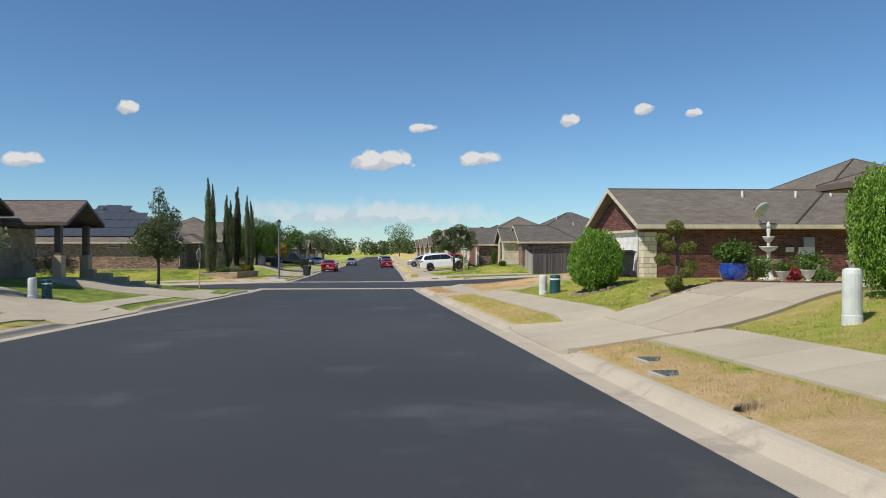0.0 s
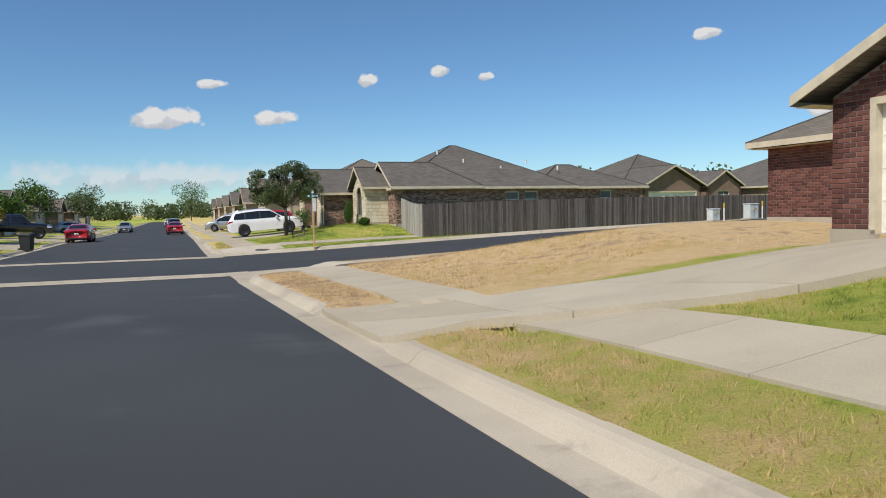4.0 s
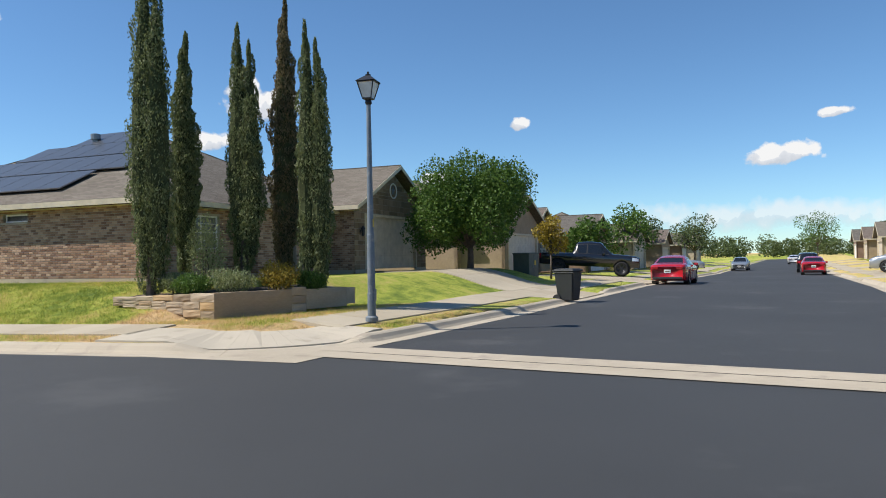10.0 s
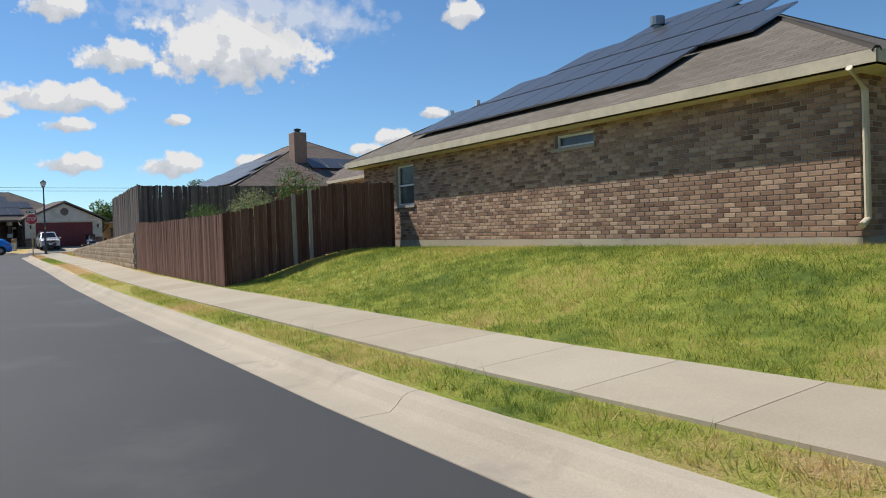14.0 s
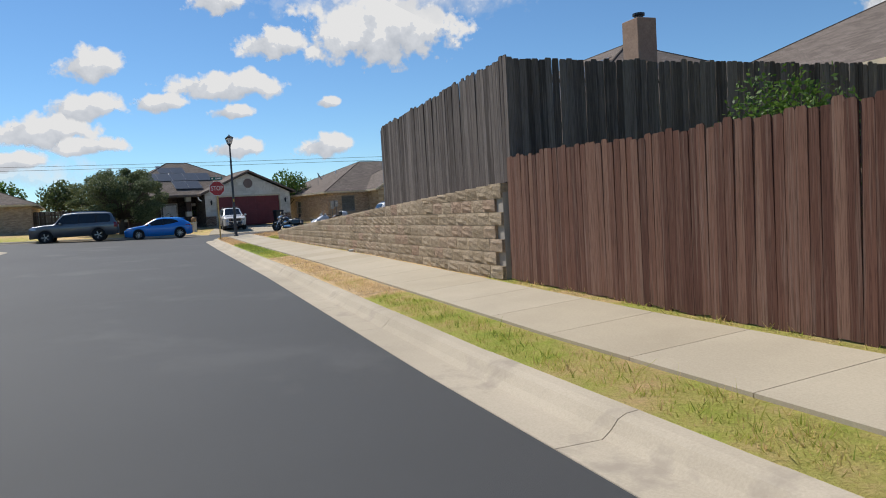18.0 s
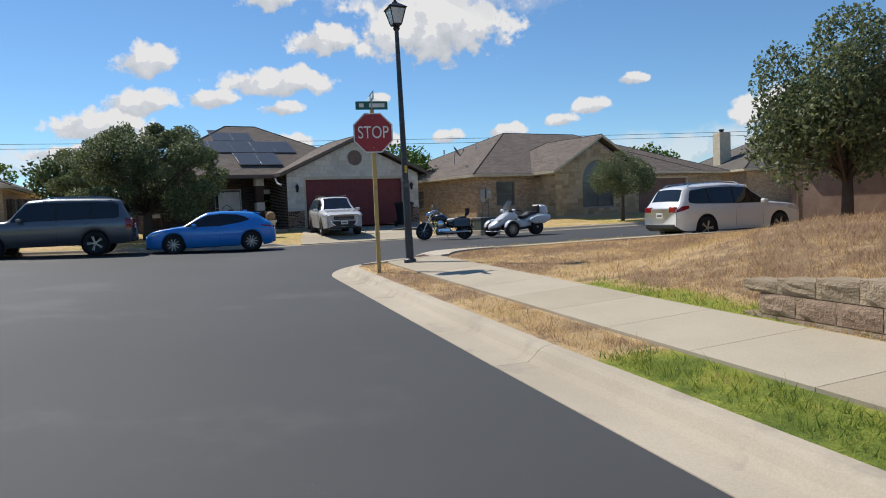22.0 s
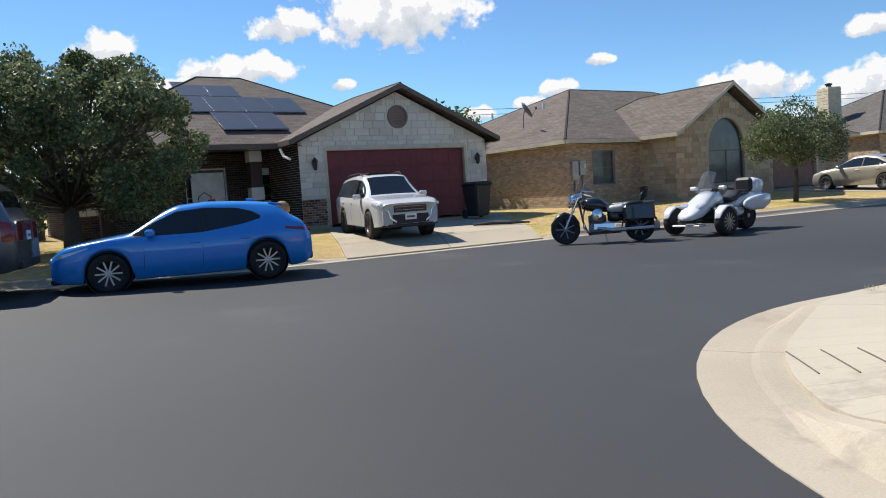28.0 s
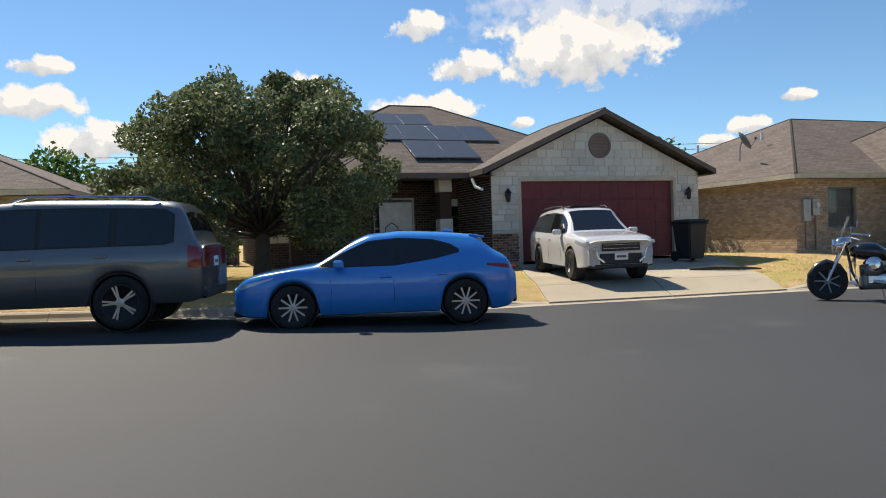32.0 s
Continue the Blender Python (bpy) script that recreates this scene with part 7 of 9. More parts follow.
        if mask:
            part("front_lamp", box((-0.09, -0.19, -0.035), (0.03, 0.19, 0.04), 0.02, Matrix.Translation((xf - 0.10, sd * hw * 0.70, bf - 0.075)) @ pose(0, 0, 0, 0, 0, -sd * 24)), M["lamp_clear"], ob, "slim clear headlamp")
            part("chrome_blade", tube([(xf - 0.10, sd * hw * 0.84, bf - 0.14), (xf + 0.0, sd * hw * 0.66, bf - 0.20), (xf + 0.02, sd * hw * 0.60, zl + 0.24), (xf + 0.04, sd * hw * 0.44, zl + 0.13)], 0.026, 6), M["chrome"], ob)
            part("fog_lamp", lathe([(0.05, 0), (0.05, 0.03), (0.03, 0.035)], 12), M["lamp_clear"], ob, "", Matrix.Translation((xf - 0.10, sd * hw * 0.78, zl + 0.24)) @ pose(0, 0, 0, 0, 90, 0))
    if mask:
        part("sunroof", box((x_rear + L * 0.36, -0.4, H + 0.012), (x_rear + L * 0.52, 0.4, H + 0.034), 0.01), M["car_glass"], ob)
        for dz in (0.12, 0.20):
            part("grille_bar", box((xf + 0.005, -hw * 0.46, bf - dz - 0.006), (xf + 0.02, hw * 0.46, bf - dz + 0.002), 0.002), M["chrome"], ob)
    if spoiler:
        zs_ = at_s(top_, 0.15)
        part("spoiler", box((-0.16, -hw * 0.60, -0.02), (0.10, hw * 0.60, 0.022), 0.015, Matrix.Translation((x_rear + L * 0.14, 0, zs_ - 0.008)) @ pose(0, 0, 0, 0, -10, 0)), M[col], ob, "body-coloured roof spoiler")
        part("roof_antenna", box((-0.09, -0.02, 0.0), (0.06, 0.02, 0.06), 0.015, Matrix.Translation((x_rear + L * 0.23, 0, at_s(top_, 0.23) + 0.01))), M[col], ob, "shark-fin antenna")
    part("grille", box((xf - 0.07, -hw * 0.50, bf - 0.27), (xf + 0.012, hw * 0.50, bf - 0.08), 0.02), M["plastic"], ob)
    part("lower_grille", box((xf - 0.09, -hw * 0.56, zl + 0.06), (xf + 0.014, hw * 0.56, bf - 0.30), 0.03), M["plastic"], ob)
    part("front_bumper", box((xf - 0.16, -hw * 0.70, zl - 0.02), (xf + 0.022, hw * 0.70, zl + 0.08), 0.03), M["plastic"], ob)
    part("rear_bumper", box((xr - 0.02, -hw * 0.76, at_s(lo_, 0.01) - 0.02), (xr + 0.14, hw * 0.76, at_s(lo_, 0.01) + 0.13), 0.03), M["plastic"], ob)
    if plate:
        for px, sd, zp in ((xf + 0.022, 1, zl + 0.17), (xr - 0.012, -1, at_s(belt_, 0.02) - 0.32)):
            pl = part("number_plate", box((px - 0.006, -0.155, zp), (px + 0.006, 0.155, zp + 0.16), 0.004), M["white"], ob, "white number plate with plain dark bars")
            part("plate_bar", box((px + sd * 0.006 - 0.002, -0.11, zp + 0.05), (px + sd * 0.006 + 0.002, 0.11, zp + 0.10)), M["trim_brown"], pl)
    return ob


# each form: stations (share of length from the tail, underside, belt, top, roof half width, plan width), lower and upper line of the side glass, pillars, headlight, tail light
HATCH = ([(0.0, 0.25, 0.45, 0.46, 0.6, 0.80), (0.012, 0.18, 0.58, 0.59, 0.62, 0.90), (0.03, 0.15, 0.65, 0.68, 0.62, 0.94), (0.075, 0.13, 0.645, 0.755, 0.62, 0.975), (0.14, 0.13, 0.635, 0.93, 0.63, 0.99), (0.2, 0.13, 0.625, 0.955, 0.64, 1.0), (0.3, 0.13, 0.615, 0.98, 0.66, 1.0), (0.42, 0.13, 0.61, 0.995, 0.68, 1.0), (0.53, 0.13, 0.61, 0.97, 0.68, 1.0), (0.58, 0.13, 0.615, 0.905, 0.67, 1.0), (0.71, 0.13, 0.63, 0.655, 0.6, 1.0), (0.80, 0.13, 0.61, 0.62, 0.6, 0.99), (0.90, 0.13, 0.57, 0.575, 0.6, 0.96), (0.955, 0.14, 0.53, 0.535, 0.6, 0.89), (0.985, 0.16, 0.47, 0.475, 0.5, 0.78), (1.0, 0.19, 0.40, 0.41, 0.5, 0.64)],
         [(0.205, 0.765), (0.29, 0.705), (0.44, 0.645), (0.70, 0.645)], [(0.205, 0.775), (0.235, 0.835), (0.30, 0.89), (0.42, 0.915), (0.53, 0.89), (0.62, 0.775), (0.70, 0.655)], (0.43,), ([(0.86, 0.535), (0.975, 0.43)], [(0.86, 0.55), (0.975, 0.475)]), ([(0.006, 0.55), (0.11, 0.605)], [(0.006, 0.60), (0.11, 0.63)]))
SEDAN = ([(0.0, 0.22, 0.58, 0.585, 0.6, 0.78), (0.03, 0.16, 0.67, 0.675, 0.6, 0.91), (0.10, 0.13, 0.69, 0.70, 0.62, 0.975), (0.15, 0.13, 0.685, 0.72, 0.62, 0.985), (0.29, 0.12, 0.665, 0.93, 0.64, 1.0), (0.42, 0.12, 0.655, 1.0, 0.66, 1.0), (0.55, 0.12, 0.64, 0.965, 0.65, 1.0), (0.73, 0.12, 0.62, 0.64, 0.6, 1.0), (0.86, 0.12, 0.585, 0.59, 0.6, 0.98), (0.955, 0.13, 0.51, 0.515, 0.6, 0.88), (0.985, 0.15, 0.46, 0.465, 0.5, 0.78), (1.0, 0.18, 0.40, 0.41, 0.5, 0.66)],
         [(0.20, 0.71), (0.26, 0.685), (0.5, 0.665), (0.71, 0.645)], [(0.20, 0.72), (0.30, 0.855), (0.42, 0.915), (0.54, 0.885), (0.64, 0.77), (0.71, 0.655)], (0.43,), ([(0.88, 0.50), (0.98, 0.42)], [(0.88, 0.535), (0.98, 0.475)]), ([(0.005, 0.53), (0.08, 0.565)], [(0.005, 0.62), (0.08, 0.635)]))
SUV = ([(0.0, 0.26, 0.52, 0.53, 0.6, 0.80), (0.02, 0.19, 0.60, 0.61, 0.66, 0.92), (0.04, 0.16, 0.63, 0.65, 0.68, 0.955), (0.085, 0.15, 0.635, 0.93, 0.68, 0.985), (0.14, 0.15, 0.63, 0.96, 0.69, 0.995), (0.26, 0.15, 0.62, 0.985, 0.70, 1.0), (0.42, 0.15, 0.61, 1.0, 0.71, 1.0), (0.57, 0.15, 0.605, 0.97, 0.70, 1.0), (0.735, 0.15, 0.605, 0.625, 0.6, 1.0), (0.87, 0.15, 0.58, 0.585, 0.6, 0.98), (0.945, 0.16, 0.56, 0.565, 0.6, 0.94), (0.985, 0.17, 0.53, 0.535, 0.5, 0.88), (1.0, 0.2, 0.48, 0.49, 0.5, 0.80)],
       [(0.09, 0.675), (0.13, 0.655), (0.4, 0.635), (0.71, 0.625)], [(0.09, 0.70), (0.12, 0.865), (0.26, 0.905), (0.44, 0.915), (0.57, 0.89), (0.65, 0.765), (0.71, 0.635)], (0.245, 0.44), ([(0.88, 0.495), (0.985, 0.44)], [(0.88, 0.545), (0.985, 0.485)]), ([(0.005, 0.50), (0.08, 0.565)], [(0.005, 0.60), (0.08, 0.615)]))
BIGSUV = ([(0.0, 0.24, 0.58, 0.59, 0.6, 0.88), (0.012, 0.20, 0.61, 0.62, 0.7, 0.94), (0.025, 0.19, 0.62, 0.64, 0.7, 0.965), (0.055, 0.18, 0.625, 0.94, 0.74, 0.985), (0.10, 0.18, 0.622, 0.97, 0.75, 0.995), (0.22, 0.18, 0.62, 0.985, 0.76, 1.0), (0.46, 0.18, 0.615, 1.0, 0.76, 1.0), (0.61, 0.18, 0.61, 0.975, 0.75, 1.0), (0.72, 0.18, 0.60, 0.625, 0.7, 1.0), (0.86, 0.18, 0.59, 0.60, 0.7, 0.99), (0.97, 0.18, 0.56, 0.565, 0.7, 0.94), (1.0, 0.2, 0.49, 0.50, 0.6, 0.84)],
          [(0.075, 0.66), (0.10, 0.64), (0.4, 0.635), (0.70, 0.63)], [(0.075, 0.85), (0.10, 0.895), (0.3, 0.915), (0.5, 0.92), (0.61, 0.90), (0.66, 0.79), (0.70, 0.64)], (0.235, 0.245, 0.44), ([(0.92, 0.47), (0.985, 0.46)], [(0.92, 0.56), (0.985, 0.54)]), ([(0.004, 0.44), (0.038, 0.45)], [(0.004, 0.60), (0.038, 0.62)]))
VAN = ([(0.0, 0.2, 0.56, 0.57, 0.6, 0.88), (0.012, 0.16, 0.60, 0.61, 0.7, 0.95), (0.025, 0.14, 0.60, 0.63, 0.7, 0.96), (0.06, 0.12, 0.60, 0.965, 0.74, 0.985), (0.28, 0.12, 0.59, 1.0, 0.76, 1.0), (0.50, 0.12, 0.58, 1.0, 0.76, 1.0), (0.64, 0.12, 0.57, 0.95, 0.72, 1.0), (0.84, 0.12, 0.57, 0.59, 0.7, 1.0), (0.92, 0.12, 0.54, 0.545, 0.7, 0.98), (0.975, 0.13, 0.48, 0.485, 0.6, 0.92), (1.0, 0.16, 0.41, 0.42, 0.5, 0.78)],
       [(0.08, 0.62), (0.5, 0.60), (0.80, 0.59)], [(0.08, 0.86), (0.3, 0.90), (0.62, 0.88), (0.80, 0.61)], (0.3, 0.52), ([(0.92, 0.44), (0.985, 0.36)], [(0.92, 0.50), (0.985, 0.42)]), ([(0.005, 0.45), (0.05, 0.46)], [(0.005, 0.60), (0.05, 0.61)]))
PICKUP = ([(0.0, 0.30, 0.60, 0.61, 0.6, 0.95), (0.02, 0.28, 0.61, 0.615, 0.7, 0.98), (0.20, 0.26, 0.615, 0.62, 0.7, 1.0), (0.35, 0.25, 0.615, 0.63, 0.74, 1.0), (0.375, 0.25, 0.62, 0.965, 0.74, 1.0), (0.50, 0.25, 0.62, 1.0, 0.75, 1.0), (0.62, 0.25, 0.62, 0.985, 0.74, 1.0), (0.73, 0.25, 0.61, 0.63, 0.7, 1.0), (0.88, 0.25, 0.60, 0.61, 0.7, 0.99), (0.97, 0.25, 0.57, 0.58, 0.7, 0.96), (1.0, 0.26, 0.50, 0.51, 0.6, 0.90)],
          [(0.39, 0.65), (0.5, 0.64), (0.705, 0.635)], [(0.39, 0.89), (0.5, 0.92), (0.62, 0.90), (0.66, 0.79), (0.705, 0.645)], (0.49,), ([(0.93, 0.45), (0.99, 0.45)], [(0.93, 0.55), (0.99, 0.54)]), ([(0.003, 0.45), (0.03, 0.45)], [(0.003, 0.59), (0.03, 0.6)]))


def on_road(x, y, rzdeg):
    return pose(x, y, rz(x, y) + 0.012, 0, 0, rzdeg)


def on_drive(x, y, rzdeg, tilt=0.0, lift=0.06):
    return Matrix.Translation((x, y, gz(x, y) + lift)) @ pose(0, 0, 0, 0, 0, rzdeg) @ pose(0, 0, 0, 0, tilt, 0)


car("hatchback", on_road(-84.72, -3.3, -84), "bright blue hatchback with dark glass at the kerb", "car", "paint_blue", 4.37, 1.79, 1.45, 2.64, 0.335, HATCH, 0.90, "rim", 10, spoiler=True)
car("crossover", on_drive(-91.0, 1.4, 8, 1.0), "white crossover parked nose-out in the driveway", "car", "paint_white", 4.69, 1.81, 1.69, 2.67, 0.35, SUV, 0.92, "rim_dark", 10, rails=True, dark_low=True, mask=True)
car("large_suv", on_road(-84.1, -8.6, -84), "grey full-size SUV with chrome roof rails", "car", "paint_grey", 5.25, 2.0, 1.93, 3.13, 0.39, BIGSUV, 0.95, "rim", 5, rails=True)
car("crossover", on_road(-78.3, 13.2, 100), "white crossover parked on the sloping street", "car", "paint_white", 4.89, 1.83, 1.72, 2.89, 0.36, SUV, 0.95, "rim", 5, rails=True, dark_low=True)
car("sedan", on_drive(-96.3, 23.2, 190, 0.0), "champagne sedan with its nose to the garage", "car", "paint_gold", 4.5, 1.78, 1.45, 2.65, 0.31, SEDAN, 0.88, "rim", 7)
car("large_suv", on_drive(7.1, 27.8, -4, -4.0, 0.12), "white three-row SUV on the driveway", "car", "paint_white", 5.19, 1.99, 1.80, 3.07, 0.38, SUV, 0.98, "rim_dark", 6, rails=True, dark_low=True)
car("sedan", on_road(-6.7, 38.6, 92), "red sedan parked at the kerb", "car", "paint_red", 4.75, 1.85, 1.45, 2.75, 0.33, SEDAN, 0.9)
car("sedan", on_road(-0.75, 65.5, 92), "red sedan driving lane side of the street", "car", "paint_red", 4.75, 1.85, 1.47, 2.75, 0.33, SEDAN, 0.9)
car("pickup", on_drive(-12.3, 42.2, 12, 3.0, 0.05), "black crew-cab pickup on the driveway", "car", "paint_black", 5.9, 2.05, 1.95, 3.7, 0.41, PICKUP, 1.0, "rim_dark", 6)
car("minivan", on_drive(5.2, 54.5, 175, 0, 0.05), "silver minivan on a driveway", "car", "paint_silver", 5.1, 1.95, 1.76, 3.0, 0.34, VAN, 0.95)
car("van", on_drive(6.0, 60.5, 178, 0, 0.05), "white van on a driveway", "car", "paint_white", 5.1, 1.95, 1.9, 3.0, 0.34, VAN, 0.95)
car("large_suv", on_road(-1.4, 77, 92), "dark SUV parked along the street", "car", "paint_black", 5.0, 1.95, 1.85, 3.0, 0.38, BIGSUV, 0.95)
car("sedan", on_drive(-12.5, 73, 10, 0, 0.05), "silver car on a driveway", "car", "paint_silver", 4.7, 1.82, 1.5, 2.7, 0.33, HATCH, 0.9)
car("sedan", on_road(-8.3, 86, -88), "silver-blue sedan parked at the kerb", "car", "paint_silver", 4.7, 1.82, 1.45, 2.7, 0.33, SEDAN, 0.9)
car("crossover", on_drive(7.2, 33.2, 178, 0, 0.08), "dark red crossover behind the white SUV", "car", "paint_red", 4.7, 1.85, 1.7, 2.7, 0.36, SUV, 0.9)
car("sedan", on_road(-4.5, 128, 90), "white car far down the street", "car", "paint_white", 4.7, 1.82, 1.45, 2.7, 0.33, SEDAN, 0.9)


def loft_part(name, secs, mat, parent, seg=16, label="", sq=1.0, y=0.0):
    """A smooth body through rounded sections (x, z, half width, half height); a smaller sq squares them."""
    bm = bmesh.new()
    bend = lambda c: math.copysign(abs(c) ** sq, c)
    rings = [[bm.verts.new((x, y + w * bend(math.cos(2 * math.pi * k / seg)), z + h * bend(math.sin(2 * math.pi * k / seg)))) for k in range(seg)] for x, z, w, h in secs]
    for a, b in zip(rings, rings[1:]):
        for k in range(seg):
            bm.faces.new((a[k], a[(k + 1) % seg], b[(k + 1) % seg], b[k]))
    bm.faces.new(rings[0][::-1])
    bm.faces.new(rings[-1])
    return part(name, bm, M[mat], parent, label, None, True)


M["amber"] = plain("amber_lens", (0.62, 0.26, 0.02), 0.2, 0, 0.6)
M["engine_metal"] = plain("dull_engine_metal", (0.16, 0.16, 0.165), 0.35, 0.8)
M["tan_leather"] = plain("pale_leather", (0.58, 0.55, 0.50), 0.6)
M["clear_screen"] = glass("clear_screen", (0.25, 0.28, 0.3), 0.72)
# cruiser motorcycle, x forward
mc = thing("motorcycle", Matrix.Translation((-85.5, 5.45, rz(-85.5, 5.45) + 0.01)) @ pose(0, 0, 0, 0, 0, -113) @ pose(0, 0, 0, 7, 0, 0), "black cruiser motorcycle with saddlebags on its stand", "motorcycle")
for x, r in ((0.82, 0.33), (-0.82, 0.32)):
    wheel(mc, x, -0.04, r, 0.13, -1, "engine_metal", 7)
    wheel(mc, x, 0.04, r, 0.13, 1, "engine_metal", 7)
for s in (-1, 1):
    part("fork", tube([(0.82, s * 0.1, 0.33), (0.52, s * 0.11, 1.02)], 0.028, 8), M["chrome"], mc)
    part("exhaust", tube([(0.12, s * 0.2, 0.32), (-0.2, s * 0.24, 0.26), (-1.1, s * 0.27, 0.28)], [0.03, 0.045, 0.05], 10), M["chrome"], mc, "chrome exhaust pipe")
    part("saddlebag", box((-1.12, s * 0.31 - 0.12, 0.42), (-0.45, s * 0.31 + 0.12, 0.78), 0.05), M["paint_black"], mc, "black hard saddlebag")
    part("crash_bar", tube([(0.38, s * 0.08, 0.75), (0.42, s * 0.36, 0.6), (0.4, s * 0.34, 0.36), (0.34, s * 0.1, 0.25)], 0.018, 6), M["chrome"], mc)
    part("mirror", lathe([(0.06, 0), (0.06, 0.02), (0.01, 0.03)], 12), M["chrome"], mc, "", Matrix.Translation((0.36, s * 0.42, 1.3)) @ pose(0, 0, 0, 0, 80, 0))
    part("spot_lamp", lathe([(0.02, -0.08), (0.06, 0), (0.06, 0.03)], 12), M["chrome"], mc, "", Matrix.Translation((0.66, s * 0.2, 0.92)) @ pose(0, 0, 0, 0, 90, 0))
part("handlebar", tube([(0.18, -0.42, 1.1), (0.42, -0.25, 1.16), (0.5, 0, 1.08), (0.42, 0.25, 1.16), (0.18, 0.42, 1.1)], 0.018, 8), M["chrome"], mc)
part("windshield", ([(0.62, -0.26, 1.02), (0.62, 0.26, 1.02), (0.44, 0.2, 1.46), (0.44, -0.2, 1.46), (0.63, 0, 1.0), (0.46, 0, 1.52)], [(0, 4, 5, 3), (4, 1, 2, 5)]), M["clear_screen"], mc, "clear touring windshield")
part("headlamp", lathe([(0.03, -0.14), (0.1, -0.06), (0.115, 0.02), (0.1, 0.04)], 16), M["chrome"], mc, "", Matrix.Translation((0.68, 0, 0.98)) @ pose(0, 0, 0, 0, 90, 0))
loft_part("fuel_tank", [(0.44, 0.86, 0.07, 0.08), (0.30, 0.87, 0.17, 0.15), (0.05, 0.85, 0.2, 0.17), (-0.15, 0.78, 0.12, 0.1)], "paint_black", mc)
loft_part("seat", [(-0.08, 0.76, 0.1, 0.05), (-0.22, 0.74, 0.19, 0.09), (-0.42, 0.75, 0.18, 0.10), (-0.5, 0.78, 0.15, 0.08)], "tan_leather", mc, label="tan leather rider seat")
loft_part("pillion_seat", [(-0.46, 0.80, 0.14, 0.07), (-0.6, 0.82, 0.15, 0.08), (-0.9, 0.84, 0.12, 0.06)], "seat_black", mc)
loft_part("side_cover", [(-0.12, 0.60, 0.08, 0.12), (-0.3, 0.58, 0.12, 0.14), (-0.55, 0.58, 0.08, 0.1)], "paint_black", mc)
loft_part("nacelle", [(0.70, 0.98, 0.07, 0.08), (0.62, 1.0, 0.13, 0.12), (0.5, 1.03, 0.12, 0.11), (0.42, 1.05, 0.08, 0.06)], "chrome", mc, label="chrome headlamp nacelle")
for s_ in (-1, 1):
    part("engine_cover", lathe([(0.13, 0), (0.13, 0.04), (0.09, 0.07), (0.02, 0.08)], 16), M["chrome"], mc, "round chrome engine cover", Matrix.Translation((0.1, s_ * 0.17, 0.62)) @ pose(0, 0, 0, -90 * s_, 0, 0))
    part("primary_cover", box((-0.3, s_ * 0.17 - 0.03, 0.26), (0.22, s_ * 0.17 + 0.03, 0.44), 0.03), M["chrome"], mc)
    part("turn_signal", lathe([(0.035, 0), (0.035, 0.05), (0.02, 0.06)], 10), M["amber"], mc, "", Matrix.Translation((0.62, s_ * 0.3, 0.9)) @ pose(0, 0, 0, 0, 90, 0))
loft_part("cylinder", [(0.3, 0.52, 0.06, 0.1), (0.2, 0.5, 0.21, 0.14), (0.02, 0.5, 0.21, 0.14), (-0.1, 0.5, 0.06, 0.1)], "engine_metal", mc)
part("backrest", tube([(-0.86, 0, 0.9), (-0.94, 0, 1.02), (-0.96, 0, 1.2)], [0.03, 0.09, 0.1], 10), M["seat_black"], mc)
loft_part("front_fender", [(1.14, 0.42, 0.1, 0.05), (1.0, 0.6, 0.11, 0.07), (0.82, 0.69, 0.11, 0.05), (0.6, 0.6, 0.09, 0.05), (0.5, 0.45, 0.07, 0.03)], "paint_black", mc)
loft_part("rear_fender", [(-0.5, 0.62, 0.1, 0.06), (-0.82, 0.7, 0.11, 0.05), (-1.1, 0.6, 0.1, 0.06), (-1.2, 0.45, 0.08, 0.04)], "paint_black", mc)
bm = bmesh.new()
for a in (-20, 25):
    for k in range(6):
        add_box(bm, (-0.09, -0.11, 0.02 + k * 0.045), (0.09, 0.11, 0.045 + k * 0.045), Matrix.Translation((0.08, 0, 0.38)) @ pose(0, 0, 0, 0, a, 0))
part("engine", bm, M["engine_metal"], mc, "finned chrome engine")
part("crankcase", box((-0.25, -0.16, 0.2), (0.3, 0.16, 0.46), 0.05), M["grey_metal"], mc)
part("frame_tube", tube([(0.5, 0, 0.98), (0.42, 0, 0.5), (0.3, 0, 0.2), (-0.4, 0, 0.22), (-0.5, 0, 0.6)], 0.025, 8), M["paint_black"], mc)
part("side_stand", tube([(-0.05, -0.15, 0.25), (-0.12, -0.34, 0.04)], 0.015, 6), M["chrome"], mc)

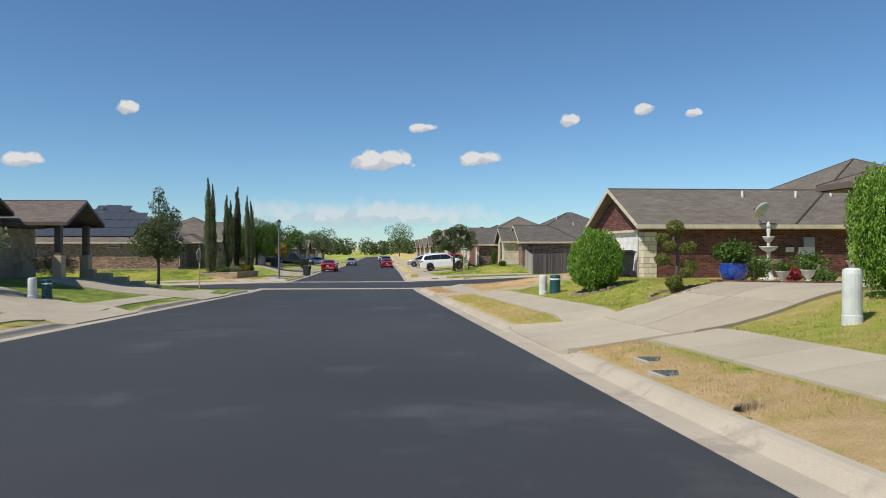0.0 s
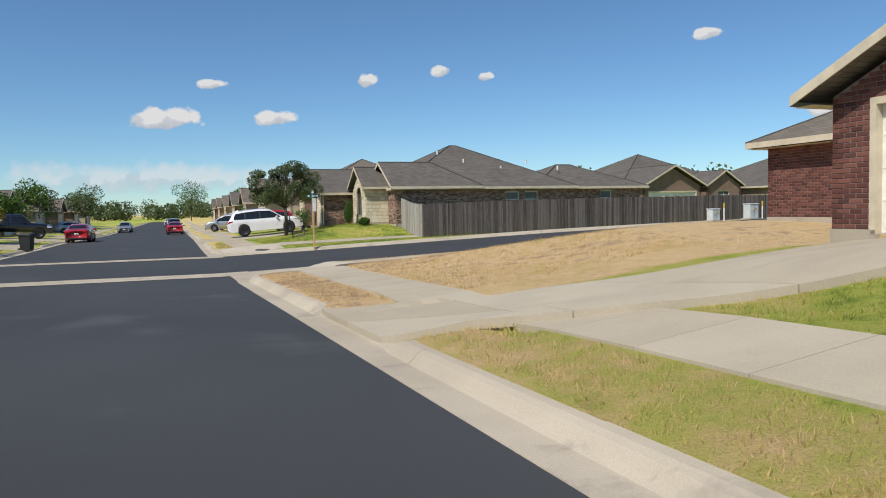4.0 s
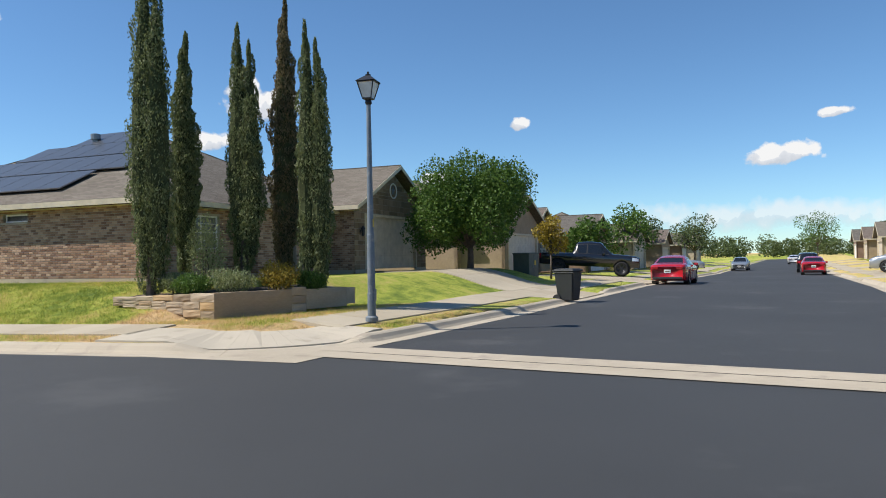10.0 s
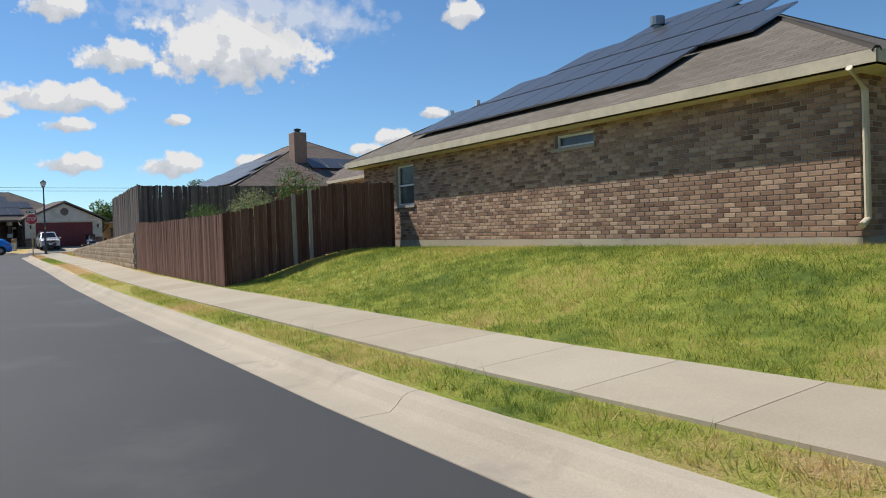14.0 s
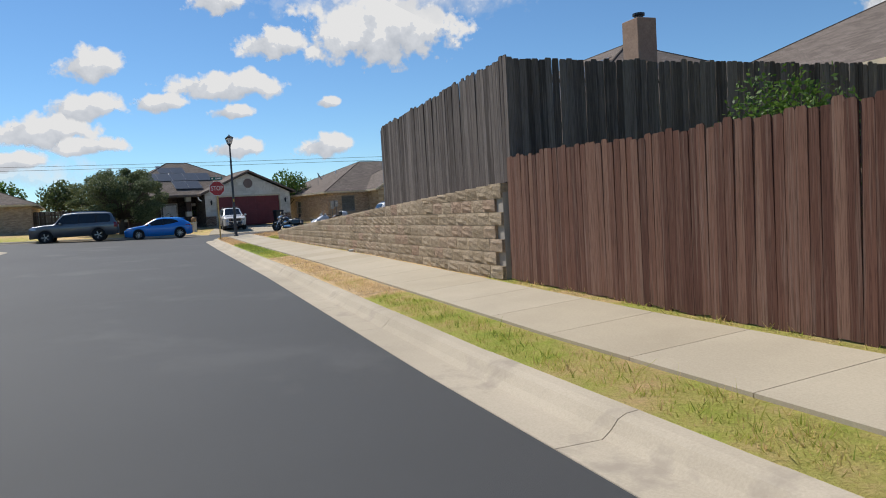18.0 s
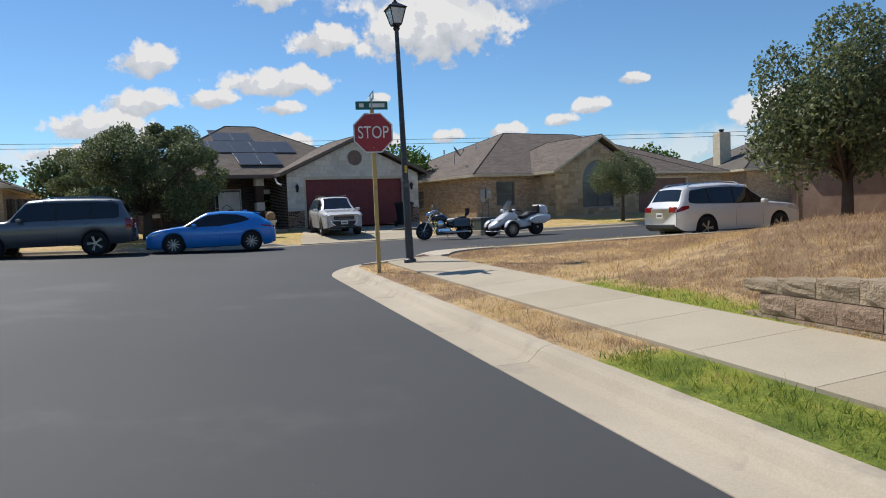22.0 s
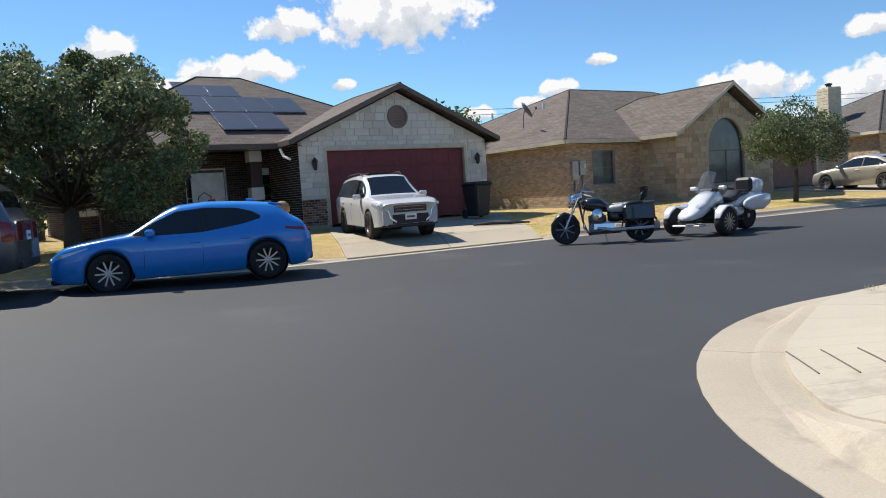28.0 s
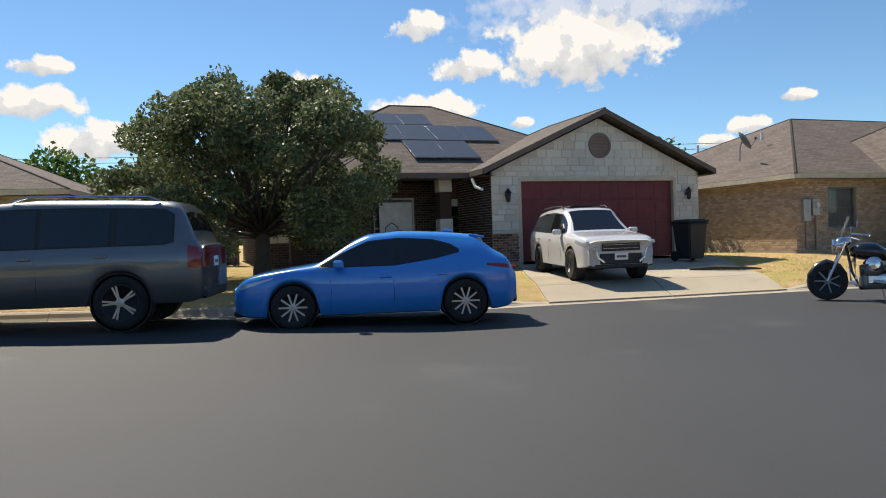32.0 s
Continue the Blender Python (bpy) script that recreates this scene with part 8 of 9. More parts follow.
# three-wheeled roadster
tk = thing("three_wheel_roadster", Matrix.Translation((-85.6, 8.6, rz(-85.6, 8.6) + 0.01)) @ pose(0, 0, 0, 0, 0, -68) @ Matrix.Diagonal((1.05, 1.05, 1.0, 1)), "white three-wheeled touring roadster with black seats", "motorcycle")
for s_ in (-1, 1):
    wheel(tk, 0.86, s_ * 0.64, 0.31, 0.19, s_, "rim", 12)
    loft_part("front_fender", [(1.17, 0.40, 0.06, 0.02), (1.1, 0.54, 0.1, 0.035), (0.95, 0.645, 0.115, 0.03), (0.78, 0.65, 0.115, 0.03), (0.6, 0.55, 0.1, 0.035), (0.52, 0.42, 0.07, 0.02)], "paint_white", tk, sq=0.7, y=s_ * 0.64)
    part("wishbone", tube([(0.86, s_ * 0.56, 0.31), (0.72, s_ * 0.2, 0.34)], 0.03, 6), M["plastic"], tk)
    part("shock_absorber", tube([(0.86, s_ * 0.5, 0.36), (0.78, s_ * 0.26, 0.6)], 0.035, 8), M["plastic"], tk)
    loft_part("side_panel", [(0.62, 0.56, 0.02, 0.06), (0.35, 0.52, 0.06, 0.16), (0.0, 0.46, 0.07, 0.13), (-0.35, 0.48, 0.05, 0.08)], "paint_white", tk, sq=0.7, y=s_ * 0.27)
    part("side_vent", box((0.3, s_ * 0.285 - 0.05, 0.62), (0.62, s_ * 0.285 + 0.02, 0.69), 0.02), M["plastic"], tk, "dark side vent")
    loft_part("pannier", [(-0.3, 0.62, 0.04, 0.07), (-0.52, 0.62, 0.1, 0.16), (-0.95, 0.65, 0.12, 0.19), (-1.22, 0.7, 0.09, 0.13), (-1.3, 0.72, 0.04, 0.06)], "paint_white", tk, label="white side pannier", sq=0.6, y=s_ * 0.37)
    part("headlight", box((-0.1, -0.1, -0.03), (0.06, 0.1, 0.035), 0.02, Matrix.Translation((1.12, s_ * 0.2, 0.66)) @ pose(0, 0, 0, 0, 28, -s_ * 20)), M["lamp_clear"], tk)
    part("footboard", box((-0.2, s_ * 0.36 - 0.08, 0.28), (0.3, s_ * 0.36 + 0.08, 0.31), 0.01), M["plastic"], tk)
    part("mirror", box((0.46, s_ * 0.36 - 0.09, 1.0), (0.56, s_ * 0.36 + 0.09, 1.1), 0.03), M["paint_white"], tk)
wheel(tk, -0.86, 0.0, 0.32, 0.24, 1, "rim", 10)
wheel(tk, -0.86, -0.005, 0.318, 0.24, -1, "rim", 10)
loft_part("nose", [(1.42, 0.40, 0.06, 0.03), (1.33, 0.44, 0.22, 0.09), (1.08, 0.54, 0.29, 0.16), (0.8, 0.68, 0.26, 0.21), (0.55, 0.80, 0.22, 0.22), (0.25, 0.78, 0.18, 0.18), (0.1, 0.74, 0.12, 0.12)], "paint_white", tk, sq=0.72)
part("grille", box((1.05, -0.24, 0.29), (1.34, 0.24, 0.38), 0.03), M["plastic"], tk, "black lower grille")
part("front_splitter", box((1.1, -0.34, 0.22), (1.38, 0.34, 0.26), 0.015), M["paint_white"], tk)
loft_part("belly", [(0.8, 0.38, 0.22, 0.12), (0.2, 0.38, 0.26, 0.17), (-0.5, 0.42, 0.2, 0.15)], "plastic", tk)
loft_part("tail", [(-0.15, 0.60, 0.14, 0.08), (-0.45, 0.66, 0.22, 0.13), (-0.85, 0.74, 0.28, 0.15), (-1.2, 0.80, 0.26, 0.13), (-1.36, 0.82, 0.18, 0.07)], "paint_white", tk, sq=0.7)
loft_part("seat", [(0.14, 0.80, 0.12, 0.05), (-0.1, 0.74, 0.19, 0.07), (-0.32, 0.78, 0.19, 0.09), (-0.44, 0.88, 0.18, 0.09), (-0.8, 0.90, 0.18, 0.06)], "seat_black", tk, sq=0.8)
part("backrest", box((-0.96, -0.21, 0.9), (-0.82, 0.21, 1.24), 0.06), M["seat_black"], tk)
loft_part("top_case", [(-0.93, 1.02, 0.16, 0.1), (-1.02, 1.04, 0.27, 0.2), (-1.25, 1.02, 0.26, 0.19), (-1.38, 0.98, 0.17, 0.11)], "paint_white", tk, sq=0.6)
part("handlebar", tube([(0.12, -0.38, 1.0), (0.32, -0.22, 1.03), (0.4, 0, 1.0), (0.32, 0.22, 1.03), (0.12, 0.38, 1.0)], 0.02, 8), M["plastic"], tk)
part("dashboard", box((0.36, -0.17, 0.94), (0.6, 0.17, 1.04), 0.04), M["plastic"], tk)
part("windshield", ([(0.70, -0.2, 0.96), (0.70, 0.2, 0.96), (0.44, 0.18, 1.4), (0.44, -0.18, 1.4), (0.76, 0, 0.96), (0.47, 0, 1.46)], [(0, 4, 5, 3), (4, 1, 2, 5)]), M["clear_screen"], tk, "smoked windshield")


# ---- street furniture ----
M["pole_blue"] = grainy("weathered_blue_grey_paint", (0.10, 0.125, 0.15), (0.20, 0.235, 0.27), 2.0, 30, 0.55, 0.2, 0.002, stain=(0.26, 0.26, 0.25))
M["pole_dark"] = grainy("weathered_black_paint", (0.035, 0.042, 0.05), (0.075, 0.085, 0.095), 2.0, 30, 0.5, 0.2, 0.002, stain=(0.12, 0.12, 0.12))
M["lantern_pane"] = plain("milky_lantern_pane", (0.62, 0.62, 0.60), 0.35)
M["sign_red"] = plain("red_sign_sheet", (0.34, 0.022, 0.03), 0.4)
M["sign_white"] = plain("white_sign_sheet", (0.78, 0.78, 0.76), 0.4)
M["sign_green"] = plain("green_sign_sheet", (0.012, 0.13, 0.10), 0.4)
M["sign_back"] = plain("bare_sign_metal", (0.42, 0.43, 0.44), 0.35, 0.6)
M["post_yellow"] = grainy("yellow_painted_post", (0.47, 0.34, 0.13), (0.60, 0.45, 0.19), 2.0, 40, 0.7, 0.2, 0.003, stain=(0.40, 0.27, 0.12))
M["bin_black"] = plain("black_bin_plastic", (0.022, 0.025, 0.028), 0.5)
M["bin_teal"] = plain("teal_bin_plastic", (0.012, 0.075, 0.08), 0.45)
M["ped_white"] = plain("pale_pedestal_plastic", (0.60, 0.62, 0.58), 0.5)
M["ped_green"] = plain("utility_green_paint", (0.075, 0.095, 0.08), 0.55)
M["glazed_blue"] = plain("blue_glaze", (0.012, 0.055, 0.30), 0.12, 0, 0.8)
M["white_stone"] = grainy("white_cast_stone", (0.50, 0.48, 0.43), (0.66, 0.63, 0.57), 2, 50, 0.8, 0.3, 0.004)
M["soil"] = grainy("bed_soil", (0.06, 0.045, 0.032), (0.13, 0.10, 0.07), 1.5, 25, 0.95, 1.0, 0.04)
M["rust"] = grainy("rusted_iron", (0.10, 0.045, 0.03), (0.20, 0.09, 0.055), 3, 40, 0.8, 0.5, 0.004, 0.3)
M["wrap"] = plain("black_wrap", (0.03, 0.03, 0.03), 0.5)
M["straw_ball"] = plain("tan_straw", (0.42, 0.25, 0.12), 0.9, vary=0.3)
M["sticker"] = plain("yellow_sticker", (0.62, 0.42, 0.03), 0.5)
M["bed_block"] = island("bed_stone", [(0, (0.36, 0.27, 0.18)), (0.3, (0.50, 0.39, 0.27)), (0.7, (0.58, 0.47, 0.34)), (0.92, (0.58, 0.38, 0.18)), (1, (0.44, 0.34, 0.25))], 0.95, 16, 0.6, 0.02, "object", 0.3)


def street_lamp(x, y, z0, top, mat, label, lean=0.0):
    """A tapered pole with a four-sided lantern, frame bars, cap and finial."""
    ob = thing("street_lamp", pose(x, y, z0, 0, lean, 0) @ pose(0, 0, 0, 0, 0, 12), label, "street lamp", "street lamps")
    h = top - z0
    hl = h - 0.62
    part("pole", lathe([(0.085, -0.1), (0.085, 0.5), (0.078, 0.52), (0.074, 1.7), (0.066, 1.72), (0.045, hl - 0.12), (0.045, hl)], 16), M[mat], ob, smooth=False)
    part("base_flange", lathe([(0.13, -0.06), (0.13, 0.02), (0.095, 0.05)], 16), M[mat], ob)
    part("hand_hole_cover", box((0.07, -0.045, 0.35), (0.095, 0.045, 0.6), 0.01), M[mat], ob)
    part("collar", lathe([(0.05, hl - 0.06), (0.075, hl - 0.02), (0.06, hl + 0.03), (0.09, hl + 0.06)], 12), M["black_metal"], ob)
    lan = part("lantern", box((-0.1, -0.1, hl + 0.05), (0.1, 0.1, hl + 0.08), 0.008), M["black_metal"], ob, "four-sided lantern with milky panes")
    a, b, z1, z2 = 0.095, 0.175, hl + 0.08, hl + 0.40
    c = [(1, 1), (-1, 1), (-1, -1), (1, -1)]
    for i in range(4):
        p, q = c[i], c[(i + 1) % 4]
        part("pane", ([(p[0] * a * 0.96, p[1] * a * 0.96, z1), (q[0] * a * 0.96, q[1] * a * 0.96, z1), (q[0] * b * 0.96, q[1] * b * 0.96, z2), (p[0] * b * 0.96, p[1] * b * 0.96, z2)], [(0, 1, 2, 3)]), M["lantern_pane"], lan)
        part("frame_bar", tube([(p[0] * a, p[1] * a, z1), (p[0] * b, p[1] * b, z2)], 0.012, 6), M["black_metal"], lan)
        part("frame_bar", tube([(p[0] * b, p[1] * b, z2), (q[0] * b, q[1] * b, z2)], 0.016, 6), M["black_metal"], lan)
    e = b + 0.03
    part("cap", ([(e, e, z2 + 0.01), (-e, e, z2 + 0.01), (-e, -e, z2 + 0.01), (e, -e, z2 + 0.01), (0.06, 0.06, z2 + 0.13), (-0.06, 0.06, z2 + 0.13), (-0.06, -0.06, z2 + 0.13), (0.06, -0.06, z2 + 0.13)], [(3, 2, 1, 0), (4, 5, 6, 7), (0, 1, 5, 4), (1, 2, 6, 5), (2, 3, 7, 6), (3, 0, 4, 7)]), M["black_metal"], lan)
    part("finial", lathe([(0.055, z2 + 0.13), (0.06, z2 + 0.16), (0.02, z2 + 0.18), (0.03, z2 + 0.2), (0.004, z2 + 0.23)], 10), M["black_metal"], lan)
    part("sticker", box((0.058, -0.028, 1.86), (0.07, 0.028, 2.02), 0.003), M["sticker"], ob, "small yellow sticker with dark bars")
    return ob


street_lamp(-7.84, 12.08, 0.28, 5.32, "pole_blue", "blue-grey street lamp with a black lantern on the verge")
street_lamp(-72.40, 2.08, 0.36, 5.98, "pole_dark", "dark tapered street lamp leaning a little beside the sidewalk", -5.6)


def octagon(r, y0, y1):
    pts = [(r * math.cos(math.pi / 8 + k * math.pi / 4), r * math.sin(math.pi / 8 + k * math.pi / 4)) for k in range(8)]
    v = [(x, y0, z) for x, z in pts] + [(x, y1, z) for x, z in pts]
    return v, [tuple(range(8)), tuple(reversed(range(8, 16)))] + [(k, k + 8, (k + 1) % 8 + 8, (k + 1) % 8) for k in range(8)]


def letters(text, size, mat, parent, m, extrude=0.002):
    cu = bpy.data.curves.new("lettering", "FONT")
    cu.body, cu.size, cu.align_x, cu.align_y, cu.extrude = text, size, "CENTER", "CENTER", extrude
    tmp = new("lettering", cu)
    dg = bpy.context.evaluated_depsgraph_get()
    me = bpy.data.meshes.new_from_object(tmp.evaluated_get(dg))
    bpy.data.objects.remove(tmp)
    me.materials.clear()
    me.materials.append(M[mat])
    return part("lettering", me, None, parent, "", m)


def name_blade(parent, z, turn, w=0.62, h=0.16, bars=((-0.1, 0.30), (0.2, 0.09))):
    """A green street-name blade on top of a post; its words stand as plain bars."""
    bl = part("name_blade", box((-w / 2, -0.006, -h / 2), (w / 2, 0.006, h / 2), 0.003), M["sign_green"], parent, "green street-name blade", Matrix.Translation((0, 0, z)) @ pose(0, 0, 0, 0, 0, turn))
    for s in (-1, 1):
        for c, L in bars:
            part("writing_bar", box((c * s - L / 2, s * 0.0075 - 0.001, -0.035), (c * s + L / 2, s * 0.0075 + 0.001, 0.04)), M["sign_white"], bl)
    return bl


def stop_sign(x, y, z0, zc, yaw, label, blades_on=True):
    """The octagon faces -y of its own frame."""
    ob = thing("stop_sign", pose(x, y, z0, 0, 0, yaw), label, "traffic sign", "stop signs")
    h = zc - z0
    part("post", box((-0.038, 0.012, -0.2), (0.038, 0.088, h + 0.45), 0.008), M["post_yellow"], ob, "yellow-painted square timber post")
    part("back_plate", octagon(0.412, 0.0, 0.008), M["sign_back"], ob, "", Matrix.Translation((0, 0, h)))
    part("border", octagon(0.410, -0.004, -0.0005), M["sign_white"], ob, "white border", Matrix.Translation((0, 0, h)))
    fc = part("red_face", octagon(0.385, -0.008, -0.0045), M["sign_red"], ob, "red reflective face", Matrix.Translation((0, 0, h)))
    letters("STOP", 0.30, "sign_white", fc, Matrix.Translation((0, -0.0105, 0.0)) @ pose(0, 0, 0, 90, 0, 0) @ Matrix.Diagonal((0.84, 1.12, 1, 1)))
    for dz in (-0.28, 0.28):
        part("bolt", lathe([(0.014, 0), (0.014, 0.006), (0.006, 0.01)], 8), M["grey_metal"], ob, "", Matrix.Translation((0, -0.008, h + dz)) @ pose(0, 0, 0, 90, 0, 0))
    if blades_on:
        part("bracket", tube([(0, 0.05, h + 0.44), (0, 0.05, h + 0.76)], 0.016, 8), M["sign_back"], ob)
        name_blade(ob, h + 0.53, 0).location.y = 0.05
        name_blade(ob, h + 0.69, 90, 0.6).location.y = 0.05
    return ob


stop_sign(-71.3, 1.31, 0.34, 2.94, 92, "red stop sign on a yellow post, street-name blades above")
stop_sign(-10.0, -3.5, 0.42, 2.35, -95, "stop sign on a yellow post at the corner lawn", False)
nb = thing("street_name_sign", pose(7.96, 9.91, gz(7.96, 9.91), 0, 0, 4), "yellow post with green street-name blades and a small sign", "street sign")
part("post", box((-0.042, -0.042, -0.2), (0.042, 0.042, 2.36), 0.008), M["post_yellow"], nb, "yellow-painted square timber post")
part("sign_panel", box((-0.02, -0.075, 1.72), (0.14, -0.055, 2.34), 0.006), M["sign_white"], nb, "pale unpainted back of a sign")
part("bracket", tube([(0, 0, 2.36), (0, 0, 2.76)], 0.016, 8), M["sign_back"], nb)
name_blade(nb, 2.46, 0, 0.5)
name_blade(nb, 2.64, 90, 0.55)


def wheelie_bin(x, y, z, yaw, mat, label, k=1.0):
    ob = thing("wheelie_bin", pose(x, y, z, 0, 0, yaw) @ Matrix.Diagonal((k, k, k, 1)), label, "bin", "wheelie bins")
    v = [(-0.23, -0.27, 0.06), (0.23, -0.27, 0.06), (0.23, 0.27, 0.06), (-0.23, 0.27, 0.06), (-0.29, -0.34, 0.98), (0.29, -0.34, 0.98), (0.29, 0.36, 0.98), (-0.29, 0.36, 0.98)]
    bm = bmesh.new()
    vs = [bm.verts.new(p) for p in v]
    for f in ((3, 2, 1, 0), (4, 5, 6, 7), (0, 1, 5, 4), (1, 2, 6, 5), (2, 3, 7, 6), (3, 0, 4, 7)):
        bm.faces.new([vs[q] for q in f])
    bmesh.ops.bevel(bm, geom=bm.edges[:], offset=0.035, segments=2, affect="EDGES")
    part("body", bm, M[mat], ob)
    bm = box((-0.32, -0.38, 0.98), (0.32, 0.38, 1.05), 0.03)
    add_box(bm, (-0.26, -0.3, 1.04), (0.26, 0.3, 1.075), None, 0.015)
    part("lid", bm, M[mat], ob)
    part("rim", box((-0.31, -0.36, 0.93), (0.31, 0.38, 0.97), 0.012), M[mat], ob)
    part("handle", tube([(-0.22, 0.36, 0.98), (-0.22, 0.45, 1.0), (0.22, 0.45, 1.0), (0.22, 0.36, 0.98)], 0.017, 6), M[mat], ob)
    part("axle", tube([(-0.3, 0.26, 0.13), (0.3, 0.26, 0.13)], 0.014, 6), M["grey_metal"], ob)
    for s in (-1, 1):
        part("wheel", lathe([(0.13, -0.03), (0.13, 0.03), (0.05, 0.035)], 18), M["tyre"], ob, "", Matrix.Translation((s * 0.29, 0.26, 0.13)) @ pose(0, 0, 0, 0, 90, 0))
    return ob


wheelie_bin(-6.95, 21.94, rz(-6.95, 21.94), 78, "bin_black", "black wheelie bin standing on the street edge")
wheelie_bin(-94.25, 5.15, gz(-94.25, 5.15) + 0.05, 110, "bin_black", "black wheelie bin beside the red garage door", 1.15)
wheelie_bin(10.4, 32.6, gz(10.4, 32.6), -90, "bin_black", "dark wheelie bin near the garage")
wheelie_bin(12.3, -21.6, gz(12.3, -21.6) + 0.04, -90, "bin_black", "dark wheelie bin behind the clipped bush")


def pedestal(x, y, r, h, mat, label, cap=True, z=None):
    """A round service pedestal with a domed cap and a banded base."""
    ob = thing("utility_pedestal", pose(x, y, gz(x, y) if z is None else z), label, "pedestal", "service pedestals")
    part("housing", lathe([(r, 0.0), (r, h * 0.9), (r * 0.92, h * 0.97), (r * 0.6, h)], 20), M[mat], ob, smooth=False)
    part("base_band", lathe([(r * 1.06, -0.1), (r * 1.06, 0.12), (r, 0.13)], 20), M[mat], ob)
    if cap:
        part("cap_band", lathe([(r * 1.05, h * 0.74), (r * 1.05, h * 0.80), (r, h * 0.81)], 20), M["white"] if mat != "ped_white" else M[mat], ob)
    return ob


pedestal(8.55, -24.3, 0.15, 0.72, "ped_white", "pale round service pedestal at the lawn's edge", False)
pedestal(8.95, -24.5, 0.19, 0.66, "bin_teal", "teal round service pedestal with a pale tag")
pedestal(10.4, -39.7, 0.135, 0.82, "ped_white", "tall white service pedestal on the lawn", False)
pedestal(-9.6, -24.2, 0.15, 0.75, "ped_white", "pale round service pedestal at the lawn's edge", False)
pedestal(-9.4, -23.6, 0.17, 0.72, "bin_teal", "teal round service pedestal with a pale tag")


def utility_box(x, y, w, d, h, yaw, mat, label, z=None):
    ob = thing("utility_box", pose(x, y, gz(x, y) if z is None else z, 0, 0, yaw), label, "utility box")
    part("housing", box((-w / 2, -d / 2, 0.06), (w / 2, d / 2, h - 0.05), 0.015), M[mat], ob)
    part("lid", box((-w / 2 - 0.03, -d / 2 - 0.03, h - 0.07), (w / 2 + 0.03, d / 2 + 0.03, h), 0.02), M[mat], ob)
    part("pad", box((-w / 2 - 0.1, -d / 2 - 0.1, -0.15), (w / 2 + 0.1, d / 2 + 0.1, 0.06), 0.01), M["concrete"], ob)
    part("door_seam", box((-0.006, -d / 2 - 0.004, 0.12), (0.006, -d / 2 + 0.002, h - 0.1)), M["plastic"], ob)
    part("label_plate", box((0.06, -d / 2 - 0.006, h * 0.55), (0.2, -d / 2 + 0.002, h * 0.72)), M["sticker"], ob, "small yellow warning plate")
    part("latch", box((-0.09, -d / 2 - 0.03, h * 0.45), (-0.05, -d / 2, h * 0.6), 0.008), M["grey_metal"], ob)
    return ob


utility_box(-11.67, 30.18, 0.95, 0.8, 1.25, 85, "ped_green", "grey-green transformer box on the lawn")
utility_box(-88.6, 7.93, 0.85, 0.7, 0.62, 110, "ped_green", "low grey-green service box beside the kerb")
utility_box(33.4, 12.7, 0.62, 0.5, 0.8, 8, "ped_white", "pale service box by the fence")
utility_box(36.3, 12.7, 0.75, 0.55, 1.0, 8, "ped_white", "tall pale service box by the fence")
for x, y in ((34.3, 12.8), (37.3, 12.8)):
    mk = thing("marker_post", pose(x, y, gz(x, y)), "white plastic marker post with an orange top", "marker", "marker posts")
    part("post", lathe([(0.045, -0.1), (0.045, 0.8)], 10), M["white"], mk)
    part("top_band", lathe([(0.047, 0.8), (0.047, 1.12), (0.03, 1.14)], 10), M["paint_orange"] if "paint_orange" in M else M["sticker"], mk)


def lid(x, y, r, z, mat, label, name="manhole_cover"):
    ob = thing(name, pose(x, y, z), label, "cover")
    part("ring", lathe([(r, -0.05), (r, 0.012), (r * 0.9, 0.014), (r * 0.89, 0.004)], 28), M["grey_metal"], ob)
    bm = lathe([(r * 0.87, -0.03), (r * 0.87, 0.009)], 28)
    for i in range(-3, 4):
        w = math.sqrt(max(0.01, (r * 0.8) ** 2 - (i * r * 0.23) ** 2))
        add_box(bm, (-w, i * r * 0.23 - 0.012, 0.008), (w, i * r * 0.23 + 0.012, 0.014))
    part("cover_plate", bm, M[mat], ob)


lid(5.6, 10.95, 0.36, gz(5.6, 10.95) + 0.06, "rust", "rust-red iron manhole cover in the corner walk")
lid(-74.0, 2.75, 0.40, 0.328, "rust", "dull iron manhole cover in the corner walk")
def ramp_grooves(name, p, u, v, n, step, length, deep):
    """Dark score lines across a kerb ramp whose slabs run from 0.6 to deep behind the gutter."""
    g = thing(name, Matrix(), "score lines cut across the concrete kerb ramp", "grooves", kind="structure")
    for i in range(n):
        a = Vector(p) + Vector(u) * step * i
        line = [a + Vector(v) * length * k / 4 for k in range(5)]
        d = nearest([q.x for q in line], [q.y for q in line])[0]
        pts = []
        for q, dq in zip(line, d):
            t = (dq - 0.6) / (deep - 0.6)
            z0, z1 = (float(ground_z(np.array([q.x]), np.array([q.y]), np.array([e]))[0]) for e in (0.6, deep))
            pts.append((q.x, q.y, z0 + (z1 - z0) * t + 0.042))
        part("groove", tube(pts, 0.007, 4), M["trim_brown"], g)


ramp_grooves("ramp_grooves_west", (-75.35, 1.95), (0.52, 0.48), (0.72, -0.30), 6, 0.34, 0.9, 2.6)
for i, (x, y) in enumerate(((7.28, -40.2), (7.12, -41.3))):
    ob = thing("meter_box_lid", pose(x, y, gz(x, y) - 0.004, 4, 3, 20), "grey plastic water meter lid sunk in the grass", "cover", "meter lids")
    part("frame", box((-0.24, -0.17, -0.1), (0.24, 0.17, 0.012), 0.012), M["mortar"], ob)
    part("flap", box((-0.2, -0.13, 0.012), (0.2, 0.13, 0.022), 0.005), M["ped_green"], ob)

